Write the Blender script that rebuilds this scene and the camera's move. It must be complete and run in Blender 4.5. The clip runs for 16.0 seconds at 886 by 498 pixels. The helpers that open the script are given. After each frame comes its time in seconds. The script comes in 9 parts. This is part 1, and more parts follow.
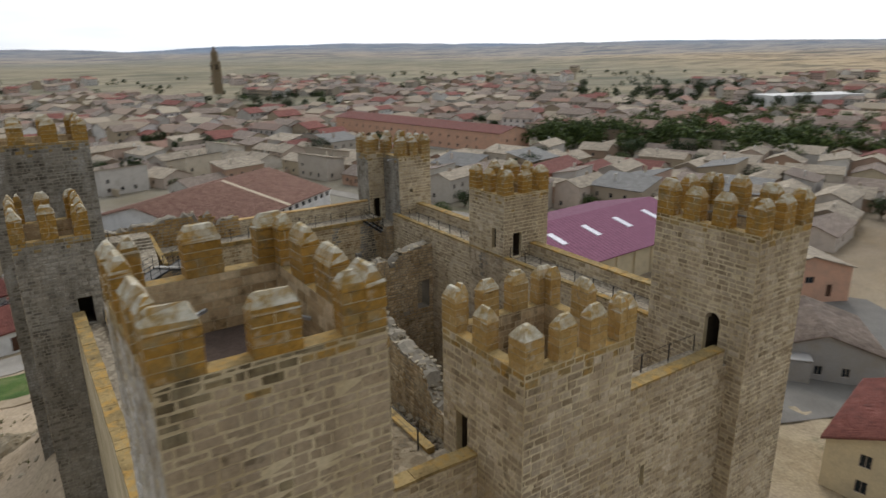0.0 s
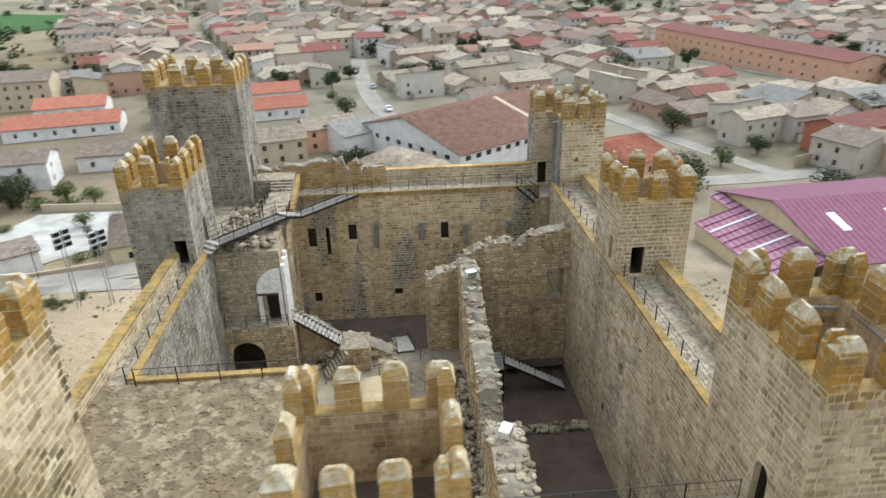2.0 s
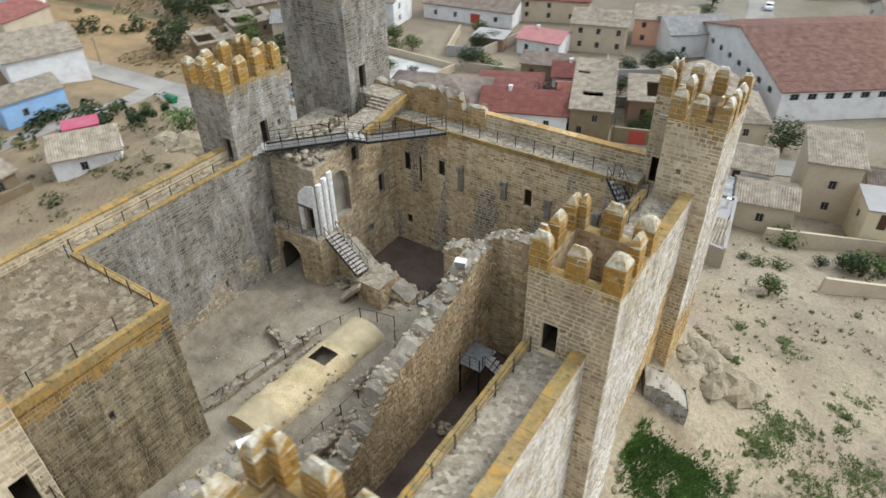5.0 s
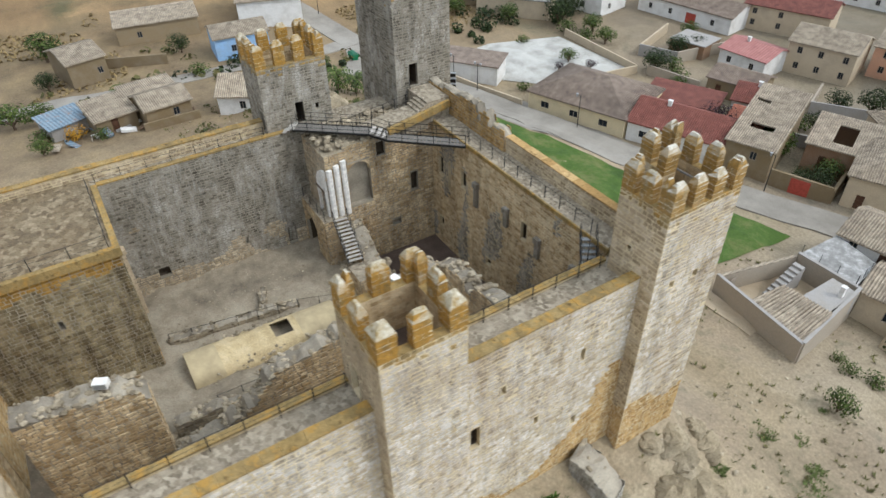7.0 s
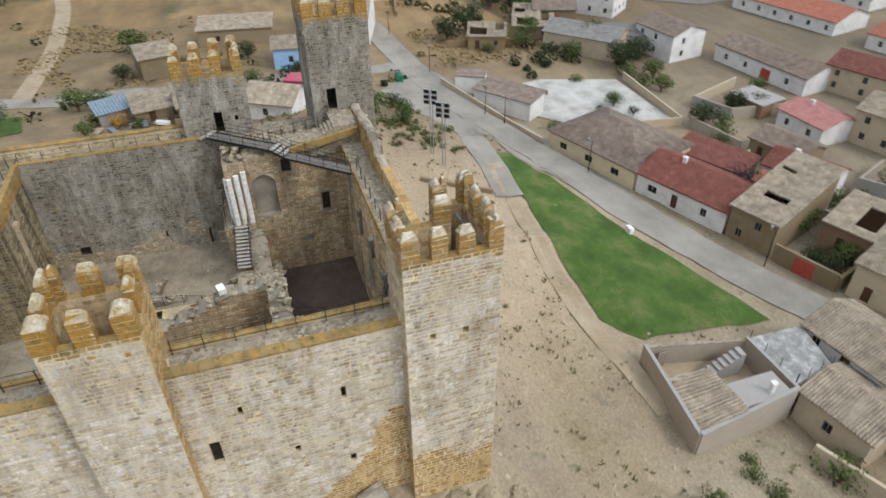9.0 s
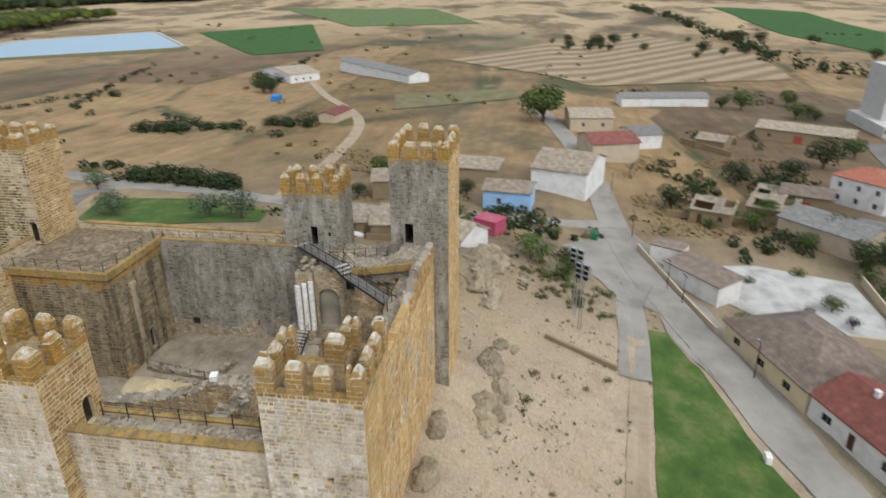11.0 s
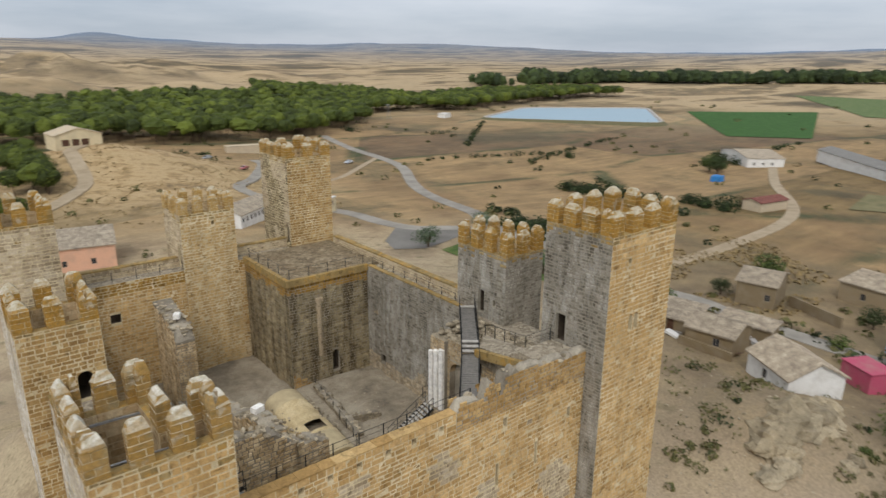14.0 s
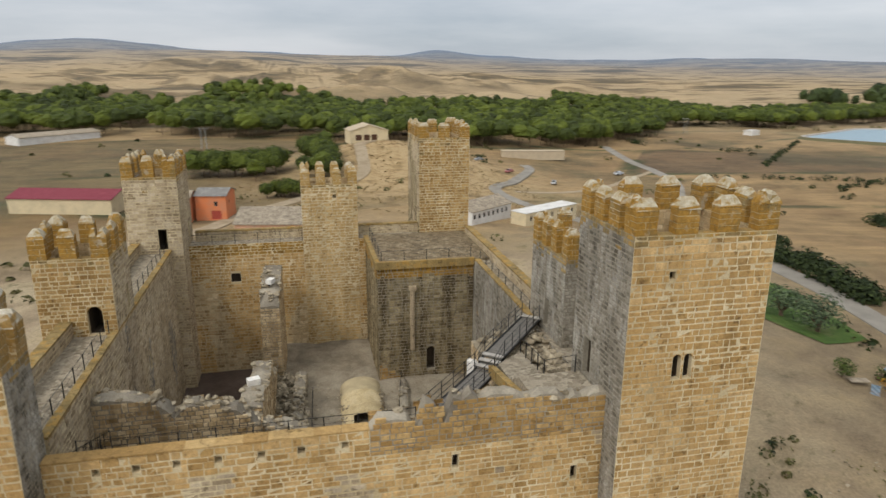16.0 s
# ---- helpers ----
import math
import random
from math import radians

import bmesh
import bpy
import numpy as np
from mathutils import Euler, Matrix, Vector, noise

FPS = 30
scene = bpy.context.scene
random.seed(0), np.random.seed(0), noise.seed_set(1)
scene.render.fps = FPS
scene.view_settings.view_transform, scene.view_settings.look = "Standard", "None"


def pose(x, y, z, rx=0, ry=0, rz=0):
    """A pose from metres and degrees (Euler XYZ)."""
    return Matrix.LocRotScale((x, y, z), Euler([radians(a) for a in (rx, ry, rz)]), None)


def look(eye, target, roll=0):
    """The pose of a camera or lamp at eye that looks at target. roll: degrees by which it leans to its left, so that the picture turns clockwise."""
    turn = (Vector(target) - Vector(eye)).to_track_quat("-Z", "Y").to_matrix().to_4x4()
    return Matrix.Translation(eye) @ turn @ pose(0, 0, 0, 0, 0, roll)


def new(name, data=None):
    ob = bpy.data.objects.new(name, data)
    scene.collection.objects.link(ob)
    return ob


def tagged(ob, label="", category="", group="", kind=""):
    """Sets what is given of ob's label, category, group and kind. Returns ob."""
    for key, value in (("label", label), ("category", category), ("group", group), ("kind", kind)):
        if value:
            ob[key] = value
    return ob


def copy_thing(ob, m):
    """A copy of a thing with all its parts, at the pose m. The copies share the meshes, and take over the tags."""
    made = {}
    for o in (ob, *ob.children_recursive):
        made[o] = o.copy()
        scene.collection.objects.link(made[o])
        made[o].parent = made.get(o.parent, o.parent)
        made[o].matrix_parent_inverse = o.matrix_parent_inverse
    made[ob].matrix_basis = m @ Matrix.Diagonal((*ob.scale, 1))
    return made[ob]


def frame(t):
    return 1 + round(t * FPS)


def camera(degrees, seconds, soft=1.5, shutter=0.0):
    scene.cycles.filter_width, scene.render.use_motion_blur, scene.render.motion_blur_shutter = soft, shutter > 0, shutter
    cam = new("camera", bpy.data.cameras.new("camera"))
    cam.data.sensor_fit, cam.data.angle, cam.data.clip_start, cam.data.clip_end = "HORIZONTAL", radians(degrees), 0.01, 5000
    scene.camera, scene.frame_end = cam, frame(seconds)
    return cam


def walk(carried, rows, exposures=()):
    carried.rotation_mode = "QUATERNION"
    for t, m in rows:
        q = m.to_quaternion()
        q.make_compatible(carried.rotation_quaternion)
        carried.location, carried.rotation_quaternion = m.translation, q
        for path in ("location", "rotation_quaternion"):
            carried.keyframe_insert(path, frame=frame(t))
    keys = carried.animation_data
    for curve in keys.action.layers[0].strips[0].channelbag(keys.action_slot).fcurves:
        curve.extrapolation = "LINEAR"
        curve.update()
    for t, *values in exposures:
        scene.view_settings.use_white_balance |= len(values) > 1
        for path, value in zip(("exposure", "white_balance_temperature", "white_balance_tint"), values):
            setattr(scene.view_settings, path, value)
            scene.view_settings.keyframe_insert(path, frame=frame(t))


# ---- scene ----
import functools

cam = camera(68.2, 16.0, 1.5, 0.5)
PATH = [
    (0, (1.487, -0.259, 27.402), (2.538, 1.337, 26.81), -0.8),
    (0.5, (5.633, -0.584, 28.226), (6.463, 1.114, 27.572), -0.6),
    (1, (9.618, -0.42, 29.067), (10.214, 1.347, 28.347), -0.8),
    (1.5, (13.624, 0.337, 29.879), (13.991, 2.14, 29.095), -0.8),
    (2, (18.004, 1.727, 30.559), (18.136, 3.536, 29.717), -1.3),
    (2.5, (21.514, 3.493, 31.384), (21.472, 5.276, 30.478), -1.2),
    (3, (25.445, 5.344, 32.074), (25.215, 7.081, 31.11), -1.0),
    (3.5, (29.25, 7.318, 32.796), (28.845, 8.988, 31.771), -0.8),
    (4, (33.352, 9.607, 33.477), (32.765, 11.184, 32.396), -1.0),
    (4.5, (37.138, 12.134, 34.161), (36.386, 13.599, 33.026), -1.0),
    (5, (40.769, 15.014, 34.813), (39.866, 16.349, 33.629), -1.0),
    (5.2, (42.064, 16.223, 35.283), (41.112, 17.499, 34.073), -0.9),
    (7.3, (53.266, 31.896, 37.072), (51.904, 32.671, 35.83), -1.2),
    (7.5, (54.065, 33.552, 37.084), (52.697, 34.315, 35.84), -1.0),
    (8, (56.272, 37.852, 37.318), (54.881, 38.561, 36.067), -1.0),
    (8.2, (57.164, 39.558, 37.319), (55.756, 40.237, 36.072), -0.9),
    (10.3, (61.93, 60.212, 37.377), (60.169, 60.222, 36.429), -0.6),
    (10.5, (61.56, 62.106, 37.053), (59.777, 62.03, 36.151), -0.6),
    (11, (60.12, 66.351, 36.73), (58.309, 66.059, 35.934), -0.4),
    (11.5, (57.658, 70.121, 36.334), (55.862, 69.608, 35.619), -0.1),
    (12, (54.368, 73.292, 35.604), (52.625, 72.558, 34.955), 0.1),
    (12.5, (50.731, 75.977, 34.75), (49.077, 75.031, 34.144), 0.2),
    (13, (46.598, 78.176, 33.831), (45.068, 77.032, 33.239), 0.3),
    (13.5, (42.247, 79.859, 32.851), (40.869, 78.533, 32.267), 0.2),
    (14, (37.82, 80.872, 31.835), (36.611, 79.386, 31.262), 0.4),
    (14.5, (33.246, 81.391, 30.858), (32.224, 79.767, 30.295), 0.4),
    (15, (28.737, 81.716, 29.922), (27.909, 79.982, 29.367), 0.4),
    (15.5, (24.173, 81.908, 28.961), (23.547, 80.089, 28.416), 0.4),
    (16, (19.59, 81.803, 27.983), (19.172, 79.922, 27.448), 0.4),
]
walk(cam, [(t, look(eye, target, roll)) for t, eye, target, roll in PATH],
    exposures=[(0, -0.86, 6150, 12), (0.5, -0.41, 6100, 10), (1, 0.05, 6000, 8), (1.5, 0.16, 5950, 8), (2.5, 0.17, 5780, 7), (3.5, 0.06, 5770, 8), (5, -0.03, 5750, 9), (8, -0.31, 5880, 10), (10.3, -0.43, 5980, 12), (11.5, -0.51, 5960, 11), (13, -0.65, 6050, 12), (16, -0.67, 6450, 11)])

# ---- world, sun, exposure ----
SUN_AZ, SUN_EL = radians(42), radians(46)
world = bpy.data.worlds.new("overcast_sky")
scene.world = world
world.use_nodes = True
wn, wl = world.node_tree.nodes, world.node_tree.links
wn.clear()
w_out = wn.new("ShaderNodeOutputWorld")
w_bg = wn.new("ShaderNodeBackground")
w_sky = wn.new("ShaderNodeTexSky")
w_sky.sky_type, w_sky.sun_disc = "NISHITA", False
w_sky.sun_elevation, w_sky.sun_rotation = SUN_EL, radians(90) - SUN_AZ
w_co = wn.new("ShaderNodeTexCoord")
w_map = wn.new("ShaderNodeMapping")
w_map.inputs["Scale"].default_value = (1.0, 1.0, 6.0)
w_noise = wn.new("ShaderNodeTexNoise")
w_noise.inputs["Scale"].default_value = 1.7
w_noise.inputs["Detail"].default_value = 7
w_noise.inputs["Roughness"].default_value = 0.55
w_ramp = wn.new("ShaderNodeValToRGB")
w_ramp.color_ramp.elements[0].position, w_ramp.color_ramp.elements[0].color = 0.34, (4.3, 4.8, 5.3, 1)
w_ramp.color_ramp.elements[1].position, w_ramp.color_ramp.elements[1].color = 0.62, (6.7, 6.9, 7.1, 1)
w_mix = wn.new("ShaderNodeMixRGB")
w_mix.inputs[0].default_value = 0.86
w_bg.inputs["Strength"].default_value = 0.098
wl.new(w_co.outputs["Generated"], w_map.inputs[0])
wl.new(w_map.outputs[0], w_noise.inputs["Vector"])
wl.new(w_noise.outputs["Fac"], w_ramp.inputs[0])
wl.new(w_sky.outputs[0], w_mix.inputs[1])
wl.new(w_ramp.outputs[0], w_mix.inputs[2])
# an overcast sky is about twice as bright overhead as near the horizon
w_sep = wn.new("ShaderNodeSeparateXYZ")
w_grad = wn.new("ShaderNodeValToRGB")
w_grad.color_ramp.elements[0].position, w_grad.color_ramp.elements[0].color = 0.05, (1.75, 1.75, 1.75, 1)
w_grad.color_ramp.elements[1].position, w_grad.color_ramp.elements[1].color = 0.75, (1.88, 1.88, 1.88, 1)
w_mul = wn.new("ShaderNodeMixRGB")
w_mul.blend_type = "MULTIPLY"
w_mul.inputs[0].default_value = 1.0
wl.new(w_co.outputs["Generated"], w_sep.inputs[0])
wl.new(w_sep.outputs["Z"], w_grad.inputs[0])
wl.new(w_mix.outputs[0], w_mul.inputs[1])
wl.new(w_grad.outputs[0], w_mul.inputs[2])
# the cloud is brighter towards the veiled sun
w_dot = wn.new("ShaderNodeVectorMath")
w_dot.operation = "DOT_PRODUCT"
w_dot.inputs[1].default_value = (math.cos(SUN_AZ) * math.cos(SUN_EL), math.sin(SUN_AZ) * math.cos(SUN_EL), math.sin(SUN_EL))
w_glow = wn.new("ShaderNodeValToRGB")
w_glow.color_ramp.elements[0].position, w_glow.color_ramp.elements[0].color = 0.1, (0.95, 0.96, 0.98, 1)
w_glow.color_ramp.elements[1].position, w_glow.color_ramp.elements[1].color = 0.75, (2.3, 2.26, 2.18, 1)
w_mul2 = wn.new("ShaderNodeMixRGB")
w_mul2.blend_type = "MULTIPLY"
w_mul2.inputs[0].default_value = 1.0
wl.new(w_co.outputs["Generated"], w_dot.inputs[0])
wl.new(w_dot.outputs["Value"], w_glow.inputs[0])
wl.new(w_mul.outputs[0], w_mul2.inputs[1])
wl.new(w_glow.outputs[0], w_mul2.inputs[2])
wl.new(w_mul2.outputs[0], w_bg.inputs["Color"])
wl.new(w_bg.outputs[0], w_out.inputs[0])
sun = new("sun", bpy.data.lights.new("sun", "SUN"))
sun.data.energy, sun.data.angle, sun.data.color = 1.9, radians(14), (1.0, 0.95, 0.87)
sun.matrix_world = look((200 * math.cos(SUN_AZ), 200 * math.sin(SUN_AZ), 200 * math.tan(SUN_EL)), (0, 0, 0))


# ---- materials ----
def rgb(h):
    """Linear colour from a six-digit sRGB code."""
    c = [int(h[i : i + 2], 16) / 255 for i in (0, 2, 4)]
    return tuple(v / 12.92 if v <= 0.04045 else ((v + 0.055) / 1.055) ** 2.4 for v in c) + (1,)


class Nodes:
    """A small builder of node materials."""

    def __init__(self, name, rough=0.9):
        self.mat = bpy.data.materials.new(name)
        self.mat.use_nodes = True
        self.n, self.l = self.mat.node_tree.nodes, self.mat.node_tree.links
        self.n.clear()
        self.out = self.n.new("ShaderNodeOutputMaterial")
        self.bsdf = self.n.new("ShaderNodeBsdfPrincipled")
        self.bsdf.inputs["Roughness"].default_value = rough
        self.bsdf.inputs["Specular IOR Level"].default_value = 0.25
        self.l.new(self.bsdf.outputs[0], self.out.inputs[0])
        self.geo = self.n.new("ShaderNodeNewGeometry")
        self.co = self.n.new("ShaderNodeTexCoord")
        self.info = self.n.new("ShaderNodeObjectInfo")

    def noise(self, scale, detail=4, rough=0.6, stretch=(1, 1, 1), where="pos"):
        m = self.n.new("ShaderNodeMapping")
        m.inputs["Scale"].default_value = stretch
        self.l.new(self.geo.outputs["Position"] if where == "pos" else self.co.outputs["Object"], m.inputs[0])
        t = self.n.new("ShaderNodeTexNoise")
        t.inputs["Scale"].default_value, t.inputs["Detail"].default_value, t.inputs["Roughness"].default_value = scale, detail, rough
        self.l.new(m.outputs[0], t.inputs["Vector"])
        return t.outputs["Fac"]

    def ramp(self, fac, *stops):
        r = self.n.new("ShaderNodeValToRGB").color_ramp
        node = self.n[-1]
        while len(r.elements) < len(stops):
            r.elements.new(0.5)
        for e, (p, c) in zip(r.elements, stops):
            e.position, e.color = p, c if not isinstance(c, (int, float)) else (c, c, c, 1)
        self.l.new(fac, node.inputs[0])
        return node.outputs[0]

    def mix(self, fac, a, b, mode="MIX"):
        m = self.n.new("ShaderNodeMixRGB")
        m.blend_type = mode
        for i, v in enumerate((fac, a, b)):
            if isinstance(v, (int, float)):
                m.inputs[i].default_value = v if i == 0 else (v, v, v, 1)
            elif isinstance(v, tuple):
                m.inputs[i].default_value = v
            else:
                self.l.new(v, m.inputs[i])
        return m.outputs[0]

    def math(self, op, a, b=0.0):
        m = self.n.new("ShaderNodeMath")
        m.operation = op
        for i, v in enumerate((a, b)):
            if isinstance(v, (int, float)):
                m.inputs[i].default_value = v
            else:
                self.l.new(v, m.inputs[i])
        return m.outputs[0]

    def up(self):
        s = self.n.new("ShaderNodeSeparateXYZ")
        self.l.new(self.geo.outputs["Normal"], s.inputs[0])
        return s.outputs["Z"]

    def done(self, colour, bump=None, strength=0.3, dist=0.03):
        if isinstance(colour, tuple):
            self.bsdf.inputs["Base Color"].default_value = colour
        else:
            self.l.new(colour, self.bsdf.inputs["Base Color"])
        if bump is not None:
            b = self.n.new("ShaderNodeBump")
            b.inputs["Strength"].default_value, b.inputs["Distance"].default_value = strength, dist
            self.l.new(bump, b.inputs["Height"])
            self.l.new(b.outputs[0], self.bsdf.inputs["Normal"])
        return self.mat


def stone_material(name, dark, mid, light, stain, stain_amount=0.5, lichen=0.0, island=True, streaks=0.35, wash=0.0):
    """Weathered ashlar: each block its own tone, rain streaks, lichen and fine pitting."""
    k = Nodes(name, 0.92)
    tone = k.geo.outputs["Random Per Island"] if island else k.info.outputs["Random"]
    base = k.ramp(tone, (0.0, rgb(dark)), (0.45, rgb(mid)), (1.0, rgb(light)))
    base = k.mix(k.ramp(k.noise(0.22, 5), (0.38, 0.0), (0.7, stain_amount)), base, rgb(stain))
    streak = k.ramp(k.noise(0.9, 5, 0.65, (1.3, 1.3, 0.13)), (0.44, 0.0), (0.62, min(1.0, streaks * 1.15)))
    base = k.mix(streak, base, k.mix(1.0, base, (0.33, 0.31, 0.28, 1), "MULTIPLY"))
    pale = k.ramp(k.noise(0.8, 5, 0.6, (1.5, 1.5, 0.2)), (0.56, 0.0), (0.68, 0.5 * streaks))
    base = k.mix(pale, base, k.mix(1.0, base, (1.35, 1.32, 1.28, 1), "MULTIPLY"))
    pits = k.ramp(k.noise(2.6, 3, 0.5), (0.3, 0.85), (0.4, 0.0))
    base = k.mix(pits, base, k.mix(1.0, base, (0.42, 0.4, 0.36, 1), "MULTIPLY"))
    patch = k.ramp(k.noise(0.55, 6, 0.7), (0.5, 0.0), (0.66, 0.55 * stain_amount))
    base = k.mix(patch, base, k.mix(1.0, base, (0.55, 0.53, 0.5, 1), "MULTIPLY"))
    if wash:
        # old lime rubbed thin over the stones, and the dark crusts between
        lime = k.ramp(k.noise(0.75, 7, 0.72, (1.2, 1.2, 0.4)), (0.47, 0.0), (0.63, wash))
        base = k.mix(lime, base, k.mix(max(0.0, 1.6 * wash - 0.6), rgb(light), rgb("b2ada1")))
        crust = k.ramp(k.noise(2.3, 6, 0.72), (0.55, 0.0), (0.66, 0.5 * wash))
        base = k.mix(crust, base, k.mix(1.0, base, (0.45, 0.43, 0.4, 1), "MULTIPLY"))
    grain = k.noise(7.0, 6, 0.7)
    base = k.mix(0.75, base, k.ramp(grain, (0.25, 0.55), (0.75, 1.3)), "MULTIPLY")
    if lichen:
        base = k.mix(k.ramp(k.noise(1.6, 6, 0.7), (0.5, 0.0), (0.62, lichen)), base, rgb("a67f3a"))
    return k.done(base, grain, 0.55, 0.05)


OCHRE = stone_material("ochre_ashlar", "967646", "b08e5a", "c3a470", "836636", 0.5, 0.08, True, 0.3)
GOLD = stone_material("golden_ashlar", "a48350", "bf9b63", "d2b17d", "8f6f3f", 0.5, 0.04, True, 0.3, 0.32)
PALE = stone_material("pale_ashlar", "a3967e", "c3b9a6", "dad3c6", "8e7758", 0.6, 0.0, True, 0.4, 0.45)
GREY = stone_material("grey_ashlar", "686052", "898070", "a19888", "565041", 0.5, 0.0, True, 0.5, 0.85)
BROWN = stone_material("brown_ashlar", "a38960", "c4a97f", "dbc59e", "886f4e", 0.5, 0.0, True, 0.45, 0.25)
SHALE = stone_material("greyed_ashlar", "736b5e", "928978", "aba291", "5f574a", 0.55, 0.0, True, 0.5, 0.6)
DRIPPED = stone_material("rain_streaked_ashlar", "786a4d", "958665", "ac9d7c", "5b503d", 0.55, 0.1, True, 0.95)
BUFF = stone_material("buff_ashlar", "968467", "b5a182", "ccbb9e", "7c6b54", 0.5, 0.0, True, 0.34, 0.25)
SAND = stone_material("restored_sandstone", "b1925f", "bd9e6b", "c8aa78", "a58553", 0.35)
CAP = stone_material("lichened_coping", "8a744a", "99804f", "a68d5c", "776845", 0.5, 0.75)
LICHEN = stone_material("lichen_washed_ashlar", "84704a", "9c8353", "b09a6c", "7a6b4d", 0.5, 0.85, True, 0.4)
LICHEN_BAND = stone_material("thick_lichen_band", "8c6a2c", "a37c38", "b08d4e", "75603a", 0.5, 0.6, True, 0.45)
RUBBLE = stone_material("loose_rubble", "7f735f", "a1937a", "bcae93", "6e634f", 0.45)


def mortar_material(name, a, b):
    k = Nodes(name, 0.95)
    g = k.noise(9.0, 5, 0.7)
    c = k.mix(k.ramp(k.noise(0.35, 4), (0.35, 0.0), (0.7, 1.0)), rgb(a), rgb(b))
    return k.done(k.mix(0.6, c, k.ramp(g, (0.3, 0.6), (0.7, 1.2)), "MULTIPLY"), g, 0.4, 0.04)


MORTAR = mortar_material("lime_mortar", "d2c19d", "a8946e")
MORTAR_GREY = mortar_material("grey_mortar", "9a917f", "766e5f")
MORTAR_DARK = mortar_material("dark_mortar", "a09683", "6f6658")


def merlon_material(name, a, b, c, lichen, caps=("c2baa6", "aba086", "8d7440")):
    """Merlon stone: grey-buff blocks, orange lichen in large blotches, pale weathered caps."""
    k = Nodes(name, 0.93)
    body = k.ramp(k.info.outputs["Random"], (0.0, rgb(a)), (0.5, rgb(b)), (1.0, rgb(c)))
    body = k.mix(k.ramp(k.noise(1.3, 6, 0.7), (0.33, 0.0), (0.5, lichen)), body, k.ramp(k.noise(5.0, 4, 0.6), (0.35, rgb("8f6a26")), (0.65, rgb("b48636"))))
    body = k.mix(k.ramp(k.noise(3.4, 6, 0.75), (0.56, 0.0), (0.66, 0.6)), body, rgb("6a6048"))
    body = k.mix(k.ramp(k.noise(1.9, 5, 0.6), (0.58, 0.0), (0.68, 0.6)), body, rgb("b5ab95"))
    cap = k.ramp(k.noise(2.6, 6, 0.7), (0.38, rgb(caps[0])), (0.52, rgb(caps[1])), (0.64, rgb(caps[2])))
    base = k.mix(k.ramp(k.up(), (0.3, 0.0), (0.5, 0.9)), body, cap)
    grain = k.noise(8.0, 6, 0.7)
    return k.done(k.mix(0.7, base, k.ramp(grain, (0.25, 0.55), (0.75, 1.25)), "MULTIPLY"), grain, 0.6, 0.05)


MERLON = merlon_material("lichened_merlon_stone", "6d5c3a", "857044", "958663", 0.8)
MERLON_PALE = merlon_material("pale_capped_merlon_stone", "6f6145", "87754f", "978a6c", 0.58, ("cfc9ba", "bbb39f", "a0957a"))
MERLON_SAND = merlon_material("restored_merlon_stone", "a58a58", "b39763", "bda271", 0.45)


def earth_material(name, a, b, c, scale=0.25, pebble=1.0):
    k = Nodes(name, 0.97)
    f = k.noise(9.0, 6, 0.75)
    base = k.ramp(k.noise(scale, 6, 0.65), (0.3, rgb(a)), (0.5, rgb(b)), (0.72, rgb(c)))
    base = k.mix(0.7 * pebble, base, k.ramp(f, (0.3, 0.55), (0.7, 1.3)), "MULTIPLY")
    return k.done(base, f, 0.6, 0.08)


YARD = earth_material("yard_gravel", "6a6051", "8b7f6b", "a39883", 0.45)

DARKFLOOR = earth_material("dark_gravel_floor", "4b3f37", "5a4c42", "6a5b50", 0.4)


def rubble_paving(name, a, b, c, joint, size):
    """Irregular flat stones bedded in lime, worn unevenly."""
    k = Nodes(name, 0.95)
    warp = k.n.new("ShaderNodeVectorMath")
    warp.operation = "MULTIPLY_ADD"
    n3 = k.n.new("ShaderNodeTexNoise")
    n3.inputs["Scale"].default_value, n3.inputs["Detail"].default_value = 1.6, 4
    k.l.new(k.geo.outputs["Position"], n3.inputs["Vector"])
    k.l.new(n3.outputs["Color"], warp.inputs[0])
    warp.inputs[1].default_value = (0.5, 0.5, 0.5)
    k.l.new(k.geo.outputs["Position"], warp.inputs[2])
    cells = []
    for feature in ("F1", "DISTANCE_TO_EDGE"):
        v = k.n.new("ShaderNodeTexVoronoi")
        v.feature = feature
        v.inputs["Scale"].default_value = 1 / size
        k.l.new(warp.outputs[0], v.inputs["Vector"])
        cells.append(v)
    sep = k.n.new("ShaderNodeSeparateColor")
    k.l.new(cells[0].outputs["Color"], sep.inputs[0])
    base = k.ramp(sep.outputs[0], (0.0, rgb(a)), (0.5, rgb(b)), (1.0, rgb(c)))
    edge = k.ramp(cells[1].outputs["Distance"], (0.03, 1.0), (0.12, 0.0))
    base = k.mix(k.mix(1.0, edge, k.ramp(k.noise(0.6, 5, 0.7), (0.4, 0.25), (0.6, 0.9)), "MULTIPLY"), base, rgb(joint))
    base = k.mix(k.ramp(k.noise(0.45, 6, 0.7), (0.45, 0.0), (0.65, 0.65)), base, rgb(joint))
    base = k.mix(k.ramp(k.noise(1.4, 6, 0.7), (0.55, 0.0), (0.68, 0.5)), base, rgb("6c5f49"))
    grain = k.noise(9.0, 6, 0.75)
    return k.done(k.mix(0.7, base, k.ramp(grain, (0.25, 0.55), (0.75, 1.3)), "MULTIPLY"), grain, 0.6, 0.06)


